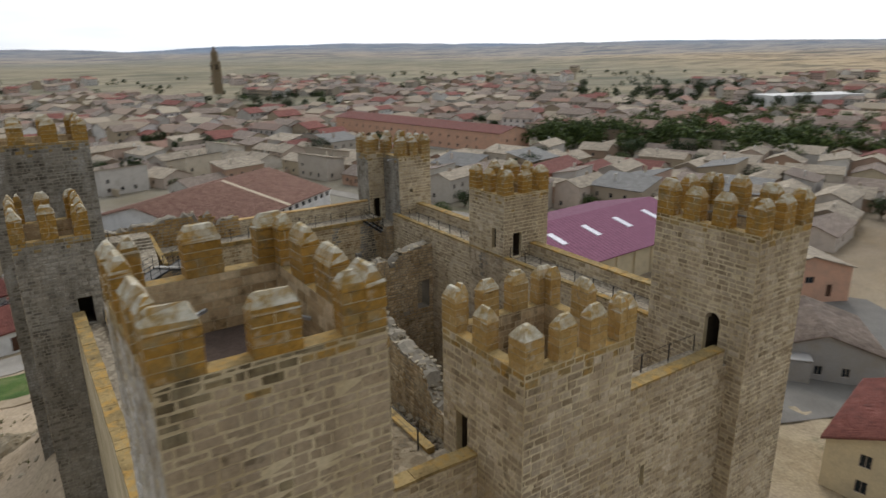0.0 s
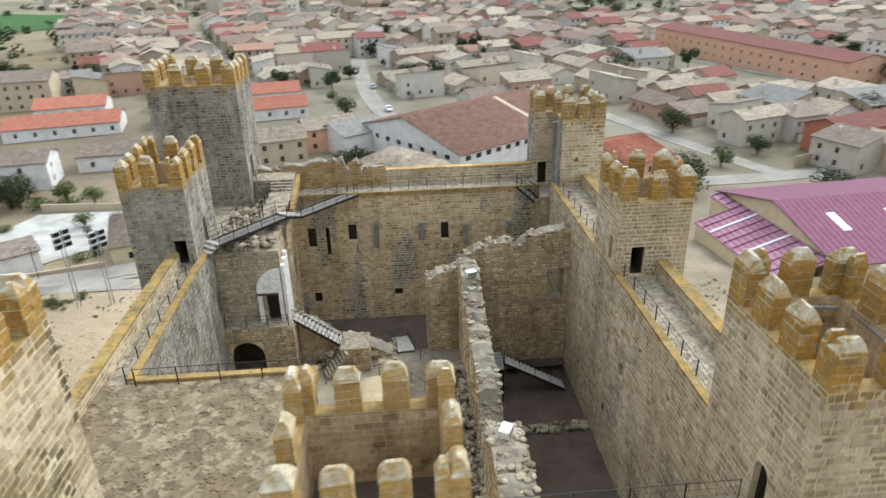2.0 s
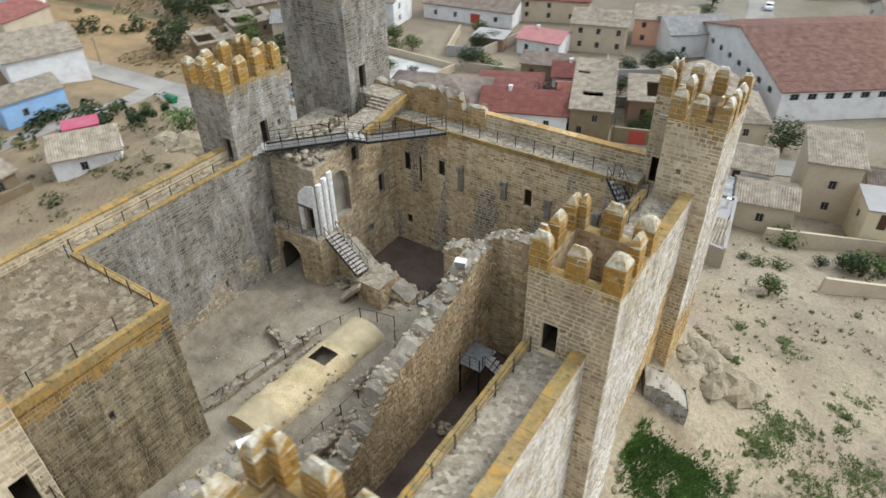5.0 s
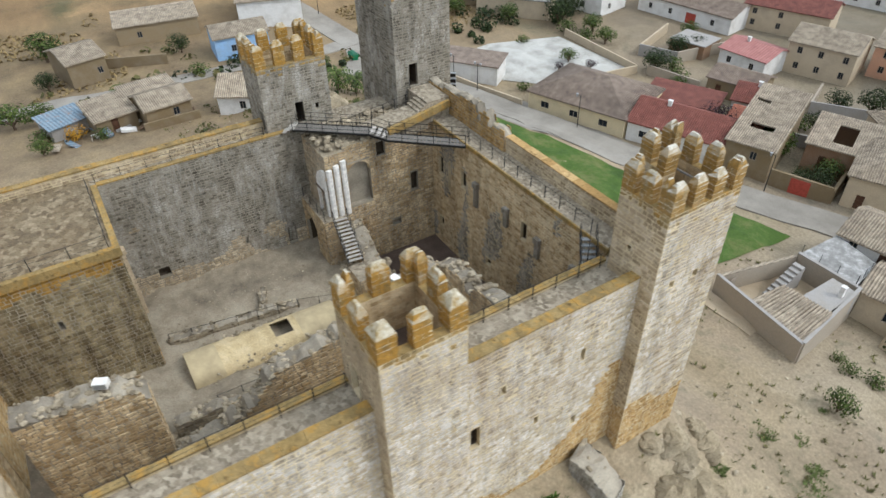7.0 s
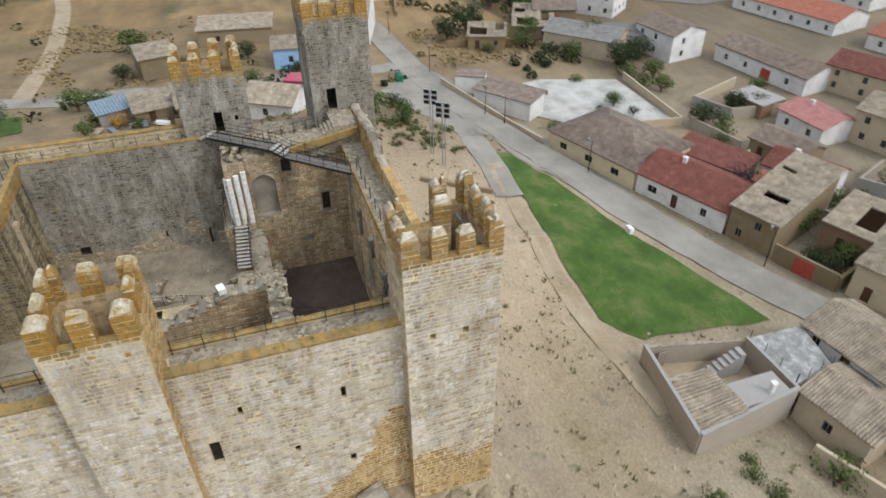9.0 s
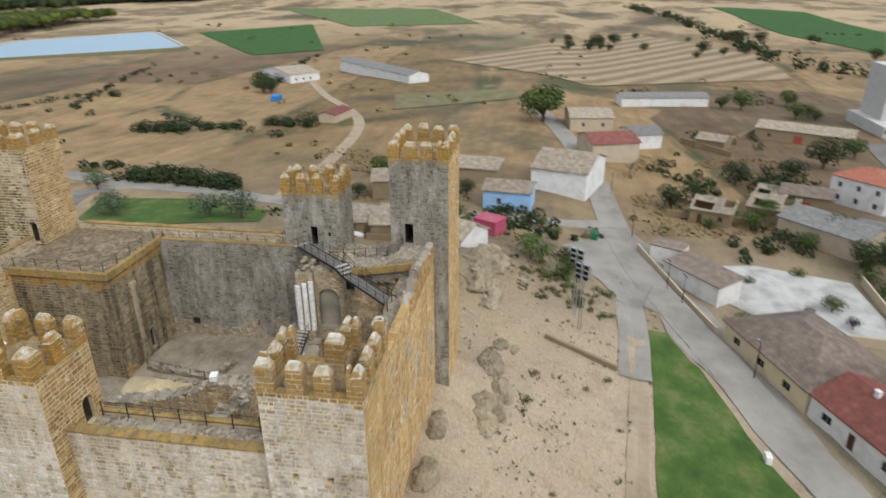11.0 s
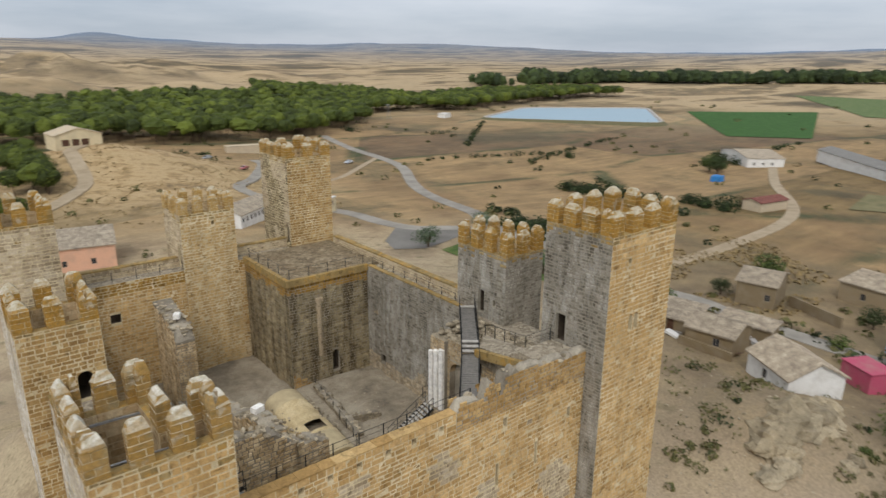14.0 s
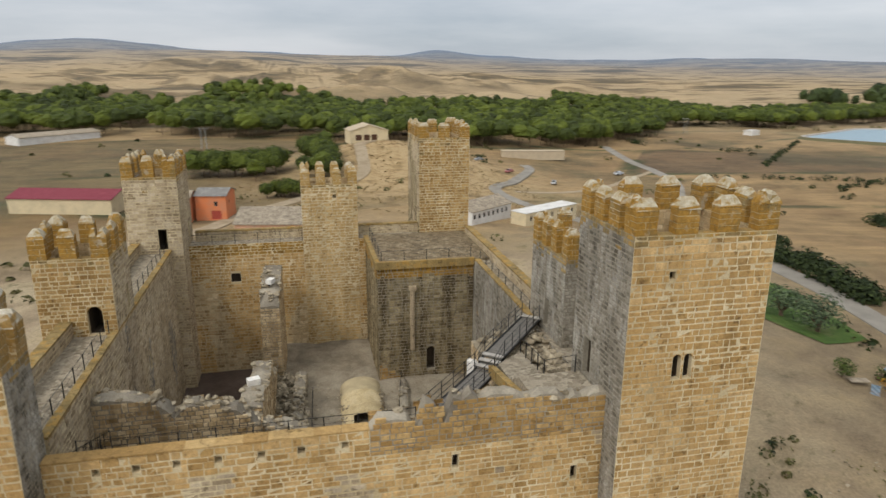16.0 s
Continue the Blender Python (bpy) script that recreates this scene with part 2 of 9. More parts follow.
TERRACE = rubble_paving("terrace_rubble_paving", "5c503e", "7b6d55", "98896f", "74634a", 0.34)
WALK = rubble_paving("wall_walk_paving", "6b604f", "8b7f6b", "ada18b", "978b77", 0.24)


def plain(name, code, rough=0.6, metal=0.0, vary=0.25, scale=3.0):
    k = Nodes(name, rough)
    k.bsdf.inputs["Metallic"].default_value = metal
    g = k.noise(scale, 5, 0.65)
    c = rgb(code)
    lo, hi = tuple(v * (1 - vary) for v in c[:3]) + (1,), tuple(min(1, v * (1 + vary)) for v in c[:3]) + (1,)
    return k.done(k.ramp(g, (0.3, lo), (0.7, hi)), g, 0.15, 0.01)


STEEL = plain("dark_steel", "3b3a38", 0.5, 0.7)
GALV = plain("galvanised_steel", "9b9c9a", 0.45, 0.6)
DECK = plain("weathered_timber_deck", "6f6a62", 0.8)
WALKSTEP = plain("pale_worn_step", "a39d92", 0.85)
WHITE = plain("white_plaster", "d9d4ca", 0.8)
VAULT = plain("cream_lime_render", "ab9b79", 0.9, 0, 0.18, 1.2)
WOOD = plain("old_timber", "5d4a38", 0.8)
# shade deep inside openings, painted into the colour of their inner faces
HOLLOW = plain("recess_shade_stone", "463c30", 0.95)
BLACKISH = plain("dark_void", "17130f", 0.95)


# ---- geometry helpers ----
class Geo:
    """Vertices and faces gathered into one mesh."""

    def __init__(self):
        self.v, self.f = [], []

    def add(self, verts, faces):
        o = len(self.v)
        self.v += [tuple(p) for p in verts]
        self.f += [tuple(i + o for i in q) for q in faces]

    def quad(self, a, b, c, d):
        self.add((a, b, c, d), ((0, 1, 2, 3),))

    def box(self, x0, y0, z0, x1, y1, z1):
        self.add(
            [(x, y, z) for z in (z0, z1) for x, y in ((x0, y0), (x1, y0), (x1, y1), (x0, y1))],
            ((3, 2, 1, 0), (4, 5, 6, 7), (0, 1, 5, 4), (1, 2, 6, 5), (2, 3, 7, 6), (3, 0, 4, 7)),
        )

    def beam(self, a, b, w, h=None):
        """A square bar from a to b."""
        a, b, h = Vector(a), Vector(b), h or w
        d = (b - a).normalized()
        s = d.cross(Vector((0, 0, 1)))
        s = s.normalized() if s.length > 1e-4 else Vector((1, 0, 0))
        u = s.cross(d)
        p = [a + s * i * w / 2 + u * j * h / 2 for i, j in ((-1, -1), (1, -1), (1, 1), (-1, 1))]
        q = [v + (b - a) for v in p]
        self.add(p + q, ((3, 2, 1, 0), (4, 5, 6, 7), (0, 1, 5, 4), (1, 2, 6, 5), (2, 3, 7, 6), (3, 0, 4, 7)))

    def tube(self, a, b, r0, r1=None, n=8):
        a, b, r1 = Vector(a), Vector(b), r0 if r1 is None else r1
        d = (b - a).normalized()
        s = d.orthogonal().normalized()
        t = d.cross(s)
        ring = [(math.cos(2 * math.pi * i / n), math.sin(2 * math.pi * i / n)) for i in range(n)]
        p = [a + (s * x + t * y) * r0 for x, y in ring] + [b + (s * x + t * y) * r1 for x, y in ring]
        self.add(p, [(i, (i + 1) % n, n + (i + 1) % n, n + i) for i in range(n)] + [tuple(range(n))[::-1], tuple(range(n, 2 * n))])

    def prism(self, poly, z0, z1):
        """A flat polygon (counter-clockwise from above) raised from z0 to z1."""
        n = len(poly)
        self.add(
            [(x, y, z0) for x, y in poly] + [(x, y, z1) for x, y in poly],
            [(i, (i + 1) % n, n + (i + 1) % n, n + i) for i in range(n)] + [tuple(range(n))[::-1], tuple(range(n, 2 * n))],
        )

    def rock(self, c, r, rng, squash=0.7):
        """An angular stone."""
        t = (1 + 5**0.5) / 2
        pts = [(-1, t, 0), (1, t, 0), (-1, -t, 0), (1, -t, 0), (0, -1, t), (0, 1, t), (0, -1, -t), (0, 1, -t), (t, 0, -1), (t, 0, 1), (-t, 0, -1), (-t, 0, 1)]
        fac = ((0, 11, 5), (0, 5, 1), (0, 1, 7), (0, 7, 10), (0, 10, 11), (1, 5, 9), (5, 11, 4), (11, 10, 2), (10, 7, 6), (7, 1, 8), (3, 9, 4), (3, 4, 2), (3, 2, 6), (3, 6, 8), (3, 8, 9), (4, 9, 5), (2, 4, 11), (6, 2, 10), (8, 6, 7), (9, 8, 1))
        m = Euler([rng.uniform(0, 6.3) for _ in range(3)]).to_matrix()
        sc = (rng.uniform(0.7, 1.3), rng.uniform(0.7, 1.2), rng.uniform(0.6, 1.0))
        out = []
        for p in pts:
            v = m @ Vector([a * b * rng.uniform(0.75, 1.2) for a, b in zip(p, sc)]) * (r / 1.9)
            out.append((c[0] + v.x, c[1] + v.y, c[2] + v.z * squash))
        self.add(out, fac)

    def boulder(self, c, radii, rng, n=14):
        """A weathered, fissured lump of rock, half sunk in the ground."""
        o = Vector((rng.uniform(0, 90), rng.uniform(0, 90), rng.uniform(0, 90)))
        levels = (-0.6, -0.3, 0.0, 0.25, 0.5, 0.72, 0.9)
        pts = []
        for f in levels:
            w = math.sqrt(1 - f * f)
            for j in range(n):
                d = Vector((w * math.cos(6.2832 * j / n), w * math.sin(6.2832 * j / n), f))
                k = 1 + 0.32 * noise.fractal(d * 1.5 + o, 1.0, 2.0, 3) + 0.16 * noise.fractal(d * 4.5 + o, 1.0, 2.0, 3)
                pts.append((c[0] + radii[0] * d.x * k, c[1] + radii[1] * d.y * k, c[2] + radii[2] * d.z * k))
        pts.append((c[0], c[1], c[2] + radii[2]))
        m = len(levels) - 1
        self.add(pts, [(i * n + j, i * n + (j + 1) % n, (i + 1) * n + (j + 1) % n, (i + 1) * n + j) for i in range(m) for j in range(n)] + [(m * n + j, m * n + (j + 1) % n, (m + 1) * n) for j in range(n)])

    def mesh(self, name, material, smooth=False):
        me = bpy.data.meshes.new(name)
        me.from_pydata(self.v, [], self.f)
        me.materials.append(material)
        if smooth:
            me.shade_smooth()
        me.update()
        return me


def thing(name, label, category, at=(0, 0, 0), group="", kind=""):
    """An Empty at the base of a thing, for its parts."""
    e = new(name)
    e.location = at
    e.empty_display_size = 0.3
    return tagged(e, label, category, group, kind)


def part(name, geo, material, parent, label="", kind="", smooth=False):
    """One mesh in world coordinates under a thing or part."""
    ob = new(name, geo.mesh(name, material, smooth) if isinstance(geo, Geo) else geo)
    chain, m = parent, Matrix.Identity(4)
    while chain:
        m = Matrix.Translation(chain.location) @ m
        chain = chain.parent if not chain.data else None
    ob.parent = parent
    ob.matrix_parent_inverse = m.inverted()
    return tagged(ob, label, "", "", kind)


def single(name, geo, material, label, category, group="", kind="", smooth=False):
    """A thing that is one mesh."""
    return tagged(new(name, geo.mesh(name, material, smooth)), label, category, group, kind)


SIDES = {"S": ((1, 0), (0, -1)), "E": ((0, 1), (1, 0)), "N": ((-1, 0), (0, 1)), "W": ((0, -1), (-1, 0))}


def side_frame(x0, x1, y0, y1, side):
    """Start point, run direction, outward normal and width of one side of a rectangle."""
    u, n = SIDES[side]
    o = {"S": (x0, y0), "E": (x1, y0), "N": (x1, y1), "W": (x0, y1)}[side]
    return o, u, n, (x1 - x0) if side in "SN" else (y1 - y0)


def panel(geo, o, u, n, width, z0, z1, holes=(), inside=None):
    """A wall face with rectangular recesses: holes are (u0, u1, v0, v1, depth)."""
    p = lambda a, z, d=0.0: (o[0] + u[0] * a - n[0] * d, o[1] + u[1] * a - n[1] * d, z)
    us = sorted({0, width, *(min(max(v, 0), width) for h in holes for v in h[:2])})
    vs = sorted({z0, z1, *(min(max(v, z0), z1) for h in holes for v in h[2:4])})
    for a, b in zip(us, us[1:]):
        for c, d in zip(vs, vs[1:]):
            if not any(h[0] < (a + b) / 2 < h[1] and h[2] < (c + d) / 2 < h[3] for h in holes):
                geo.quad(p(a, c), p(b, c), p(b, d), p(a, d))
    for a, b, c, d, deep in holes:
        steps = [(geo, 0.0, deep)]
        # deeper than 0.28 m the faces get a colour darkened for shade
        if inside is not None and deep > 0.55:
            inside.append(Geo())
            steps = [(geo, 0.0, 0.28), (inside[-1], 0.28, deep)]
        steps[-1][0].quad(p(a, c, deep), p(b, c, deep), p(b, d, deep), p(a, d, deep))
        for part_geo, f, r in steps:
            part_geo.quad(p(a, c, f), p(a, c, r), p(a, d, r), p(a, d, f))
            part_geo.quad(p(b, c, r), p(b, c, f), p(b, d, f), p(b, d, r))
            part_geo.quad(p(a, c, f), p(b, c, f), p(b, c, r), p(a, c, r))
            part_geo.quad(p(a, d, r), p(b, d, r), p(b, d, f), p(a, d, f))


def courses(o, u, n, width, z0, z1, holes, rng, course=0.3, long=0.54, top=None, proud=0.035, rough=0.012):
    """The ashlar blocks of one wall face, each as eight corners; top(a) gives a broken upper edge."""
    out, z = [], z0
    while z < z1 - 0.08:
        h = min(course * rng.uniform(0.8, 1.22), z1 - z)
        if z1 - z - h < 0.12:
            h = z1 - z
        a = -rng.uniform(0, 0.3)
        while a < width:
            b = a + long * rng.uniform(0.55, 1.5)
            if width - b < 0.22:
                b = width
            spans = [(max(a, 0), min(b, width))]
            for h0, h1, v0, v1, *_ in holes:
                if v0 < z + h * 0.75 and v1 > z + h * 0.25:
                    spans = [s for c, d in spans for s in ((c, min(d, h0)), (max(c, h1), d)) if s[1] - s[0] > 0.06]
            for c, d in spans:
                if top and z + h > top((c + d) / 2):
                    continue
                g, e, k = rng.uniform(0.012, 0.026), proud + rng.uniform(-rough, rough), rng.uniform(0.006, 0.03)
                j = lambda: rng.uniform(-0.014, 0.014)
                lo, hi = z + g + j(), z + h - g + j()
                w = lambda q, y, r: (o[0] + u[0] * q + n[0] * r, o[1] + u[1] * q + n[1] * r, y)
                out.append(
                    [w(c + g, lo, -0.02), w(d - g, lo, -0.02), w(d - g, hi, -0.02), w(c + g, hi, -0.02)]
                    + [w(c + g + k + j(), lo + k + j(), e + j()), w(d - g - k + j(), lo + k + j(), e + j()), w(d - g - k + j(), hi - k + j(), e + j()), w(c + g + k + j(), hi - k + j(), e + j())]
                )
            a = b
        z += h
    return out


BLOCK = ((4, 5, 6, 7), (0, 1, 5, 4), (1, 2, 6, 5), (2, 3, 7, 6), (3, 0, 4, 7))


def lay(blocks, material, parent, singles=0, near=None, crest=None, rng=None):
    """Lays blocks as one joined part, and those nearest to a point of the plan as stones of their own.
    crest: the height from which lichen washes down over the topmost courses."""
    if crest:
        high = [b for b in blocks if b[4][2] > crest - 0.1 - rng.expovariate(4.0)]
        keep_out = {id(b) for b in high}
        blocks = [b for b in blocks if id(b) not in keep_out]
        g = Geo()
        for b in high:
            g.add(b, BLOCK)
        part("lichen_facing", g, LICHEN, parent, "", "stuff")
    if singles:
        blocks = sorted(blocks, key=lambda b: (Vector(b[4]) - Vector(near)).length)
        for b in blocks[:singles]:
            g = Geo()
            g.add(b, BLOCK)
            part("stone", g, material, parent)
        blocks = blocks[singles:]
    g = Geo()
    for b in blocks:
        g.add(b, BLOCK)
    part("ashlar_facing", g, material, parent, "", "stuff")


def arch_blocks(o, u, n, a, b, spring, top, depth):
    """The two spandrels that turn a square recess into a round-headed one."""
    g, r, c = Geo(), (b - a) / 2, (a + b) / 2
    p = lambda q, z, d: (o[0] + u[0] * q - n[0] * d, o[1] + u[1] * q - n[1] * d, z)
    rise = top - spring
    for s in (-1, 1):
        arc = [(c + s * r * math.cos(t), spring + rise * math.sin(t)) for t in [math.pi / 2 * i / 6 for i in range(7)]]
        poly = [(c + s * r, top)] + arc
        if s < 0:
            poly.reverse()
        m = len(poly)
        g.add([p(q, z, -0.004) for q, z in poly] + [p(q, z, depth) for q, z in poly], [tuple(range(m))[::-1], tuple(range(m, 2 * m))] + [(i, (i + 1) % m, m + (i + 1) % m, m + i) for i in range(m)])
    return g


# usual height and length of the blocks of each kind of stone, and how far they stand proud of the joints
GRAIN = {GREY: (0.22, 0.4), SHALE: (0.21, 0.36), BROWN: (0.24, 0.42), DRIPPED: (0.26, 0.46), BUFF: (0.27, 0.48), OCHRE: (0.27, 0.48), GOLD: (0.3, 0.54), PALE: (0.26, 0.46)}
PROUD = {GREY: (0.02, 0.012), SHALE: (0.02, 0.014), BROWN: (0.022, 0.014), GOLD: (0.012, 0.007), BUFF: (0.014, 0.008), OCHRE: (0.014, 0.008), SAND: (0.006, 0.002), PALE: (0.014, 0.008)}


def masonry_ring(e, outline, z0, z1, faces, holes=(), seed=1, core=None, course=0.3, long=0.54, singles=(), core_name="core", crest=None, patch=(), closed=False):
    """Upright masonry faces round a square-cornered outline (counter-clockwise): faces maps side -> material;
    holes are (side, centre along the axis, width, z0, z1, depth, arched)."""
    rng = random.Random(seed)
    core_geo, dark_geo, inside = Geo(), Geo(), []
    for o, q in zip(outline, outline[1:] + outline[:1]):
        w = math.hypot(q[0] - o[0], q[1] - o[1])
        u = ((q[0] - o[0]) / w, (q[1] - o[1]) / w)
        n = (u[1], -u[0])
        side = "S" if u[0] > 0.5 else "E" if u[1] > 0.5 else "N" if u[0] < -0.5 else "W"
        cut, arched = [], []
        for s, c, wide, h0, h1, deep, arch in holes:
            m = (c - o[0]) * u[0] if side in "SN" else (c - o[1]) * u[1]
            if s == side and 0 < m < w:
                cut.append((m - wide / 2, m + wide / 2, h0, h1, deep))
                if arch:
                    arched.append((m - wide / 2, m + wide / 2, h1 - wide / 2 * arch, h1, deep))
        panel(dark_geo if faces.get(side) in (DRIPPED, GREY, SHALE) else core_geo, o, u, n, w, z0, z1, cut, inside)
        if side in faces:
            high, wide = GRAIN.get(faces[side], (0.3, 0.54)) if course == 0.3 else (course, long)
            blocks = courses(o, u, n, w, z0, z1, cut, rng, high, wide, None, *PROUD.get(faces[side], (0.03, 0.012)))
            for s, test, stone in patch:
                if s == side:
                    other = [b for b in blocks if test(*b[4])]
                    gone = {id(b) for b in other}
                    blocks = [b for b in blocks if id(b) not in gone]
                    lay(other, stone, e)
            k = [s for s in singles if s[0] == side]
            lay(blocks, faces[side], e, k[0][1] if k else 0, k[0][2] if k else None, crest, rng)
            for a, b, sp, tp, deep in arched:
                part("arch_head", arch_blocks(o, u, n, a, b, sp, tp, min(deep, 0.5)), faces[side], e)
    core_geo.add([(*p, z0) for p in outline], (tuple(range(len(outline)))[::-1],))
    if closed:
        core_geo.add([(*p, z1) for p in outline], (tuple(range(len(outline))),))
    part(core_name, core_geo, core or MORTAR, e)
    if dark_geo.v:
        part(core_name, dark_geo, MORTAR_DARK if DRIPPED in faces.values() else MORTAR_GREY, e)
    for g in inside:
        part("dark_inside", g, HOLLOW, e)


def masonry_box(e, x0, x1, y0, y1, z0, z1, faces, holes=(), seed=1, core=None, course=0.3, long=0.54, top_material=None, singles=(), core_name="core", crest=None, patch=()):
    """A rectangular block of masonry with its top."""
    outline = [(x0, y0), (x1, y0), (x1, y1), (x0, y1)]
    masonry_ring(e, outline, z0, z1, faces, holes, seed, core, course, long, singles, core_name, crest, patch, not top_material)
    if top_material:
        g = Geo()
        g.quad((x0, y0, z1), (x1, y0, z1), (x1, y1, z1), (x0, y1, z1))
        part("top", g, top_material, e)


HEX = ((3, 2, 1, 0), (4, 5, 6, 7), (0, 1, 5, 4), (1, 2, 6, 5), (2, 3, 7, 6), (3, 0, 4, 7))


@functools.lru_cache(None)
def merlon_kit(arms, h, cap, seed, stone):
    """One merlon of upright slabs (x0, x1, y0, y1): a mortar core, squared stones in courses and a worn hipped
    capstone on each slab, as meshes; its outer face is y = 0."""
    rng, q, g = random.Random(seed), 0.014, Geo()
    for x0, x1, y0, y1 in arms:
        g.box(x0 + q, y0 + q, -0.02, x1 - q, y1 - q, h)
    kit = [("merlon", g.mesh("merlon", MORTAR))]
    tops = [h + rng.uniform(-0.05, 0.04) for _ in arms]
    for k, (x0, x1, y0, y1) in enumerate(arms):
        z, n, hk = 0.0, 4, tops[k]
        along = x1 - x0 >= y1 - y0
        a0, a1, b0, b1 = (x0, x1, y0, y1) if along else (y0, y1, x0, x1)
        for i in range(n):
            hh = hk / n * rng.uniform(0.82, 1.18) if i < n - 1 else hk - z
            mid = (a0 + a1) / 2 + rng.uniform(-0.2, 0.2) * (a1 - a0)
            m, e = 0.011, rng.uniform(-0.004, 0.012)
            for a, b in ((a0, mid), (mid, a1)) if i % 2 or rng.random() < 0.35 else ((a0, a1),):
                j = lambda: rng.uniform(-0.011, 0.011)
                p, r = a + (m if a > a0 else -e), b - (m if b < a1 else -e)
                lo = [(p + j(), b0 - e + j(), z + m), (r + j(), b0 - e + j(), z + m), (r + j(), b1 + e + j(), z + m), (p + j(), b1 + e + j(), z + m)]
                v = lo + [(x + j(), y + j(), z + hh - m) for x, y, _ in lo]
                g = Geo()
                g.add(v if along else [(y, x, w) for x, y, w in v], HEX if along else [f[::-1] for f in HEX])
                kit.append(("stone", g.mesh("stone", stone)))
            z += hh
        cx, cy, ax, ay = (x0 + x1) / 2, (y0 + y1) / 2, (x1 - x0) / 2 + 0.015, (y1 - y0) / 2 + 0.015
        j = lambda c=0.022: rng.uniform(-c, c)
        dx, dy = max(ax - ay * 0.75, 0.06), max(ay - ax * 0.75, 0.06)
        v = []
        for sx, sy, up in ((ax, ay, 0.004), (ax, ay, 0.06), (ax * 0.82 + dx * 0.18, ay * 0.82 + dy * 0.18, cap * 0.34), (ax * 0.4 + dx * 0.6, ay * 0.4 + dy * 0.6, cap * 0.74), (dx, dy, cap)):
            v += [(cx + s * sx + j(), cy + t * sy + j(), hk + up + (j() if up > 0.01 else 0)) for s, t in ((-1, -1), (1, -1), (1, 1), (-1, 1))]
        g = Geo()
        g.add(v, [(3, 2, 1, 0), (16, 17, 18, 19)] + [(lv * 4 + a, lv * 4 + (a + 1) % 4, lv * 4 + 4 + (a + 1) % 4, lv * 4 + 4 + a) for lv in range(4) for a in range(4)])
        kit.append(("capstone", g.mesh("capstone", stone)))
    return kit


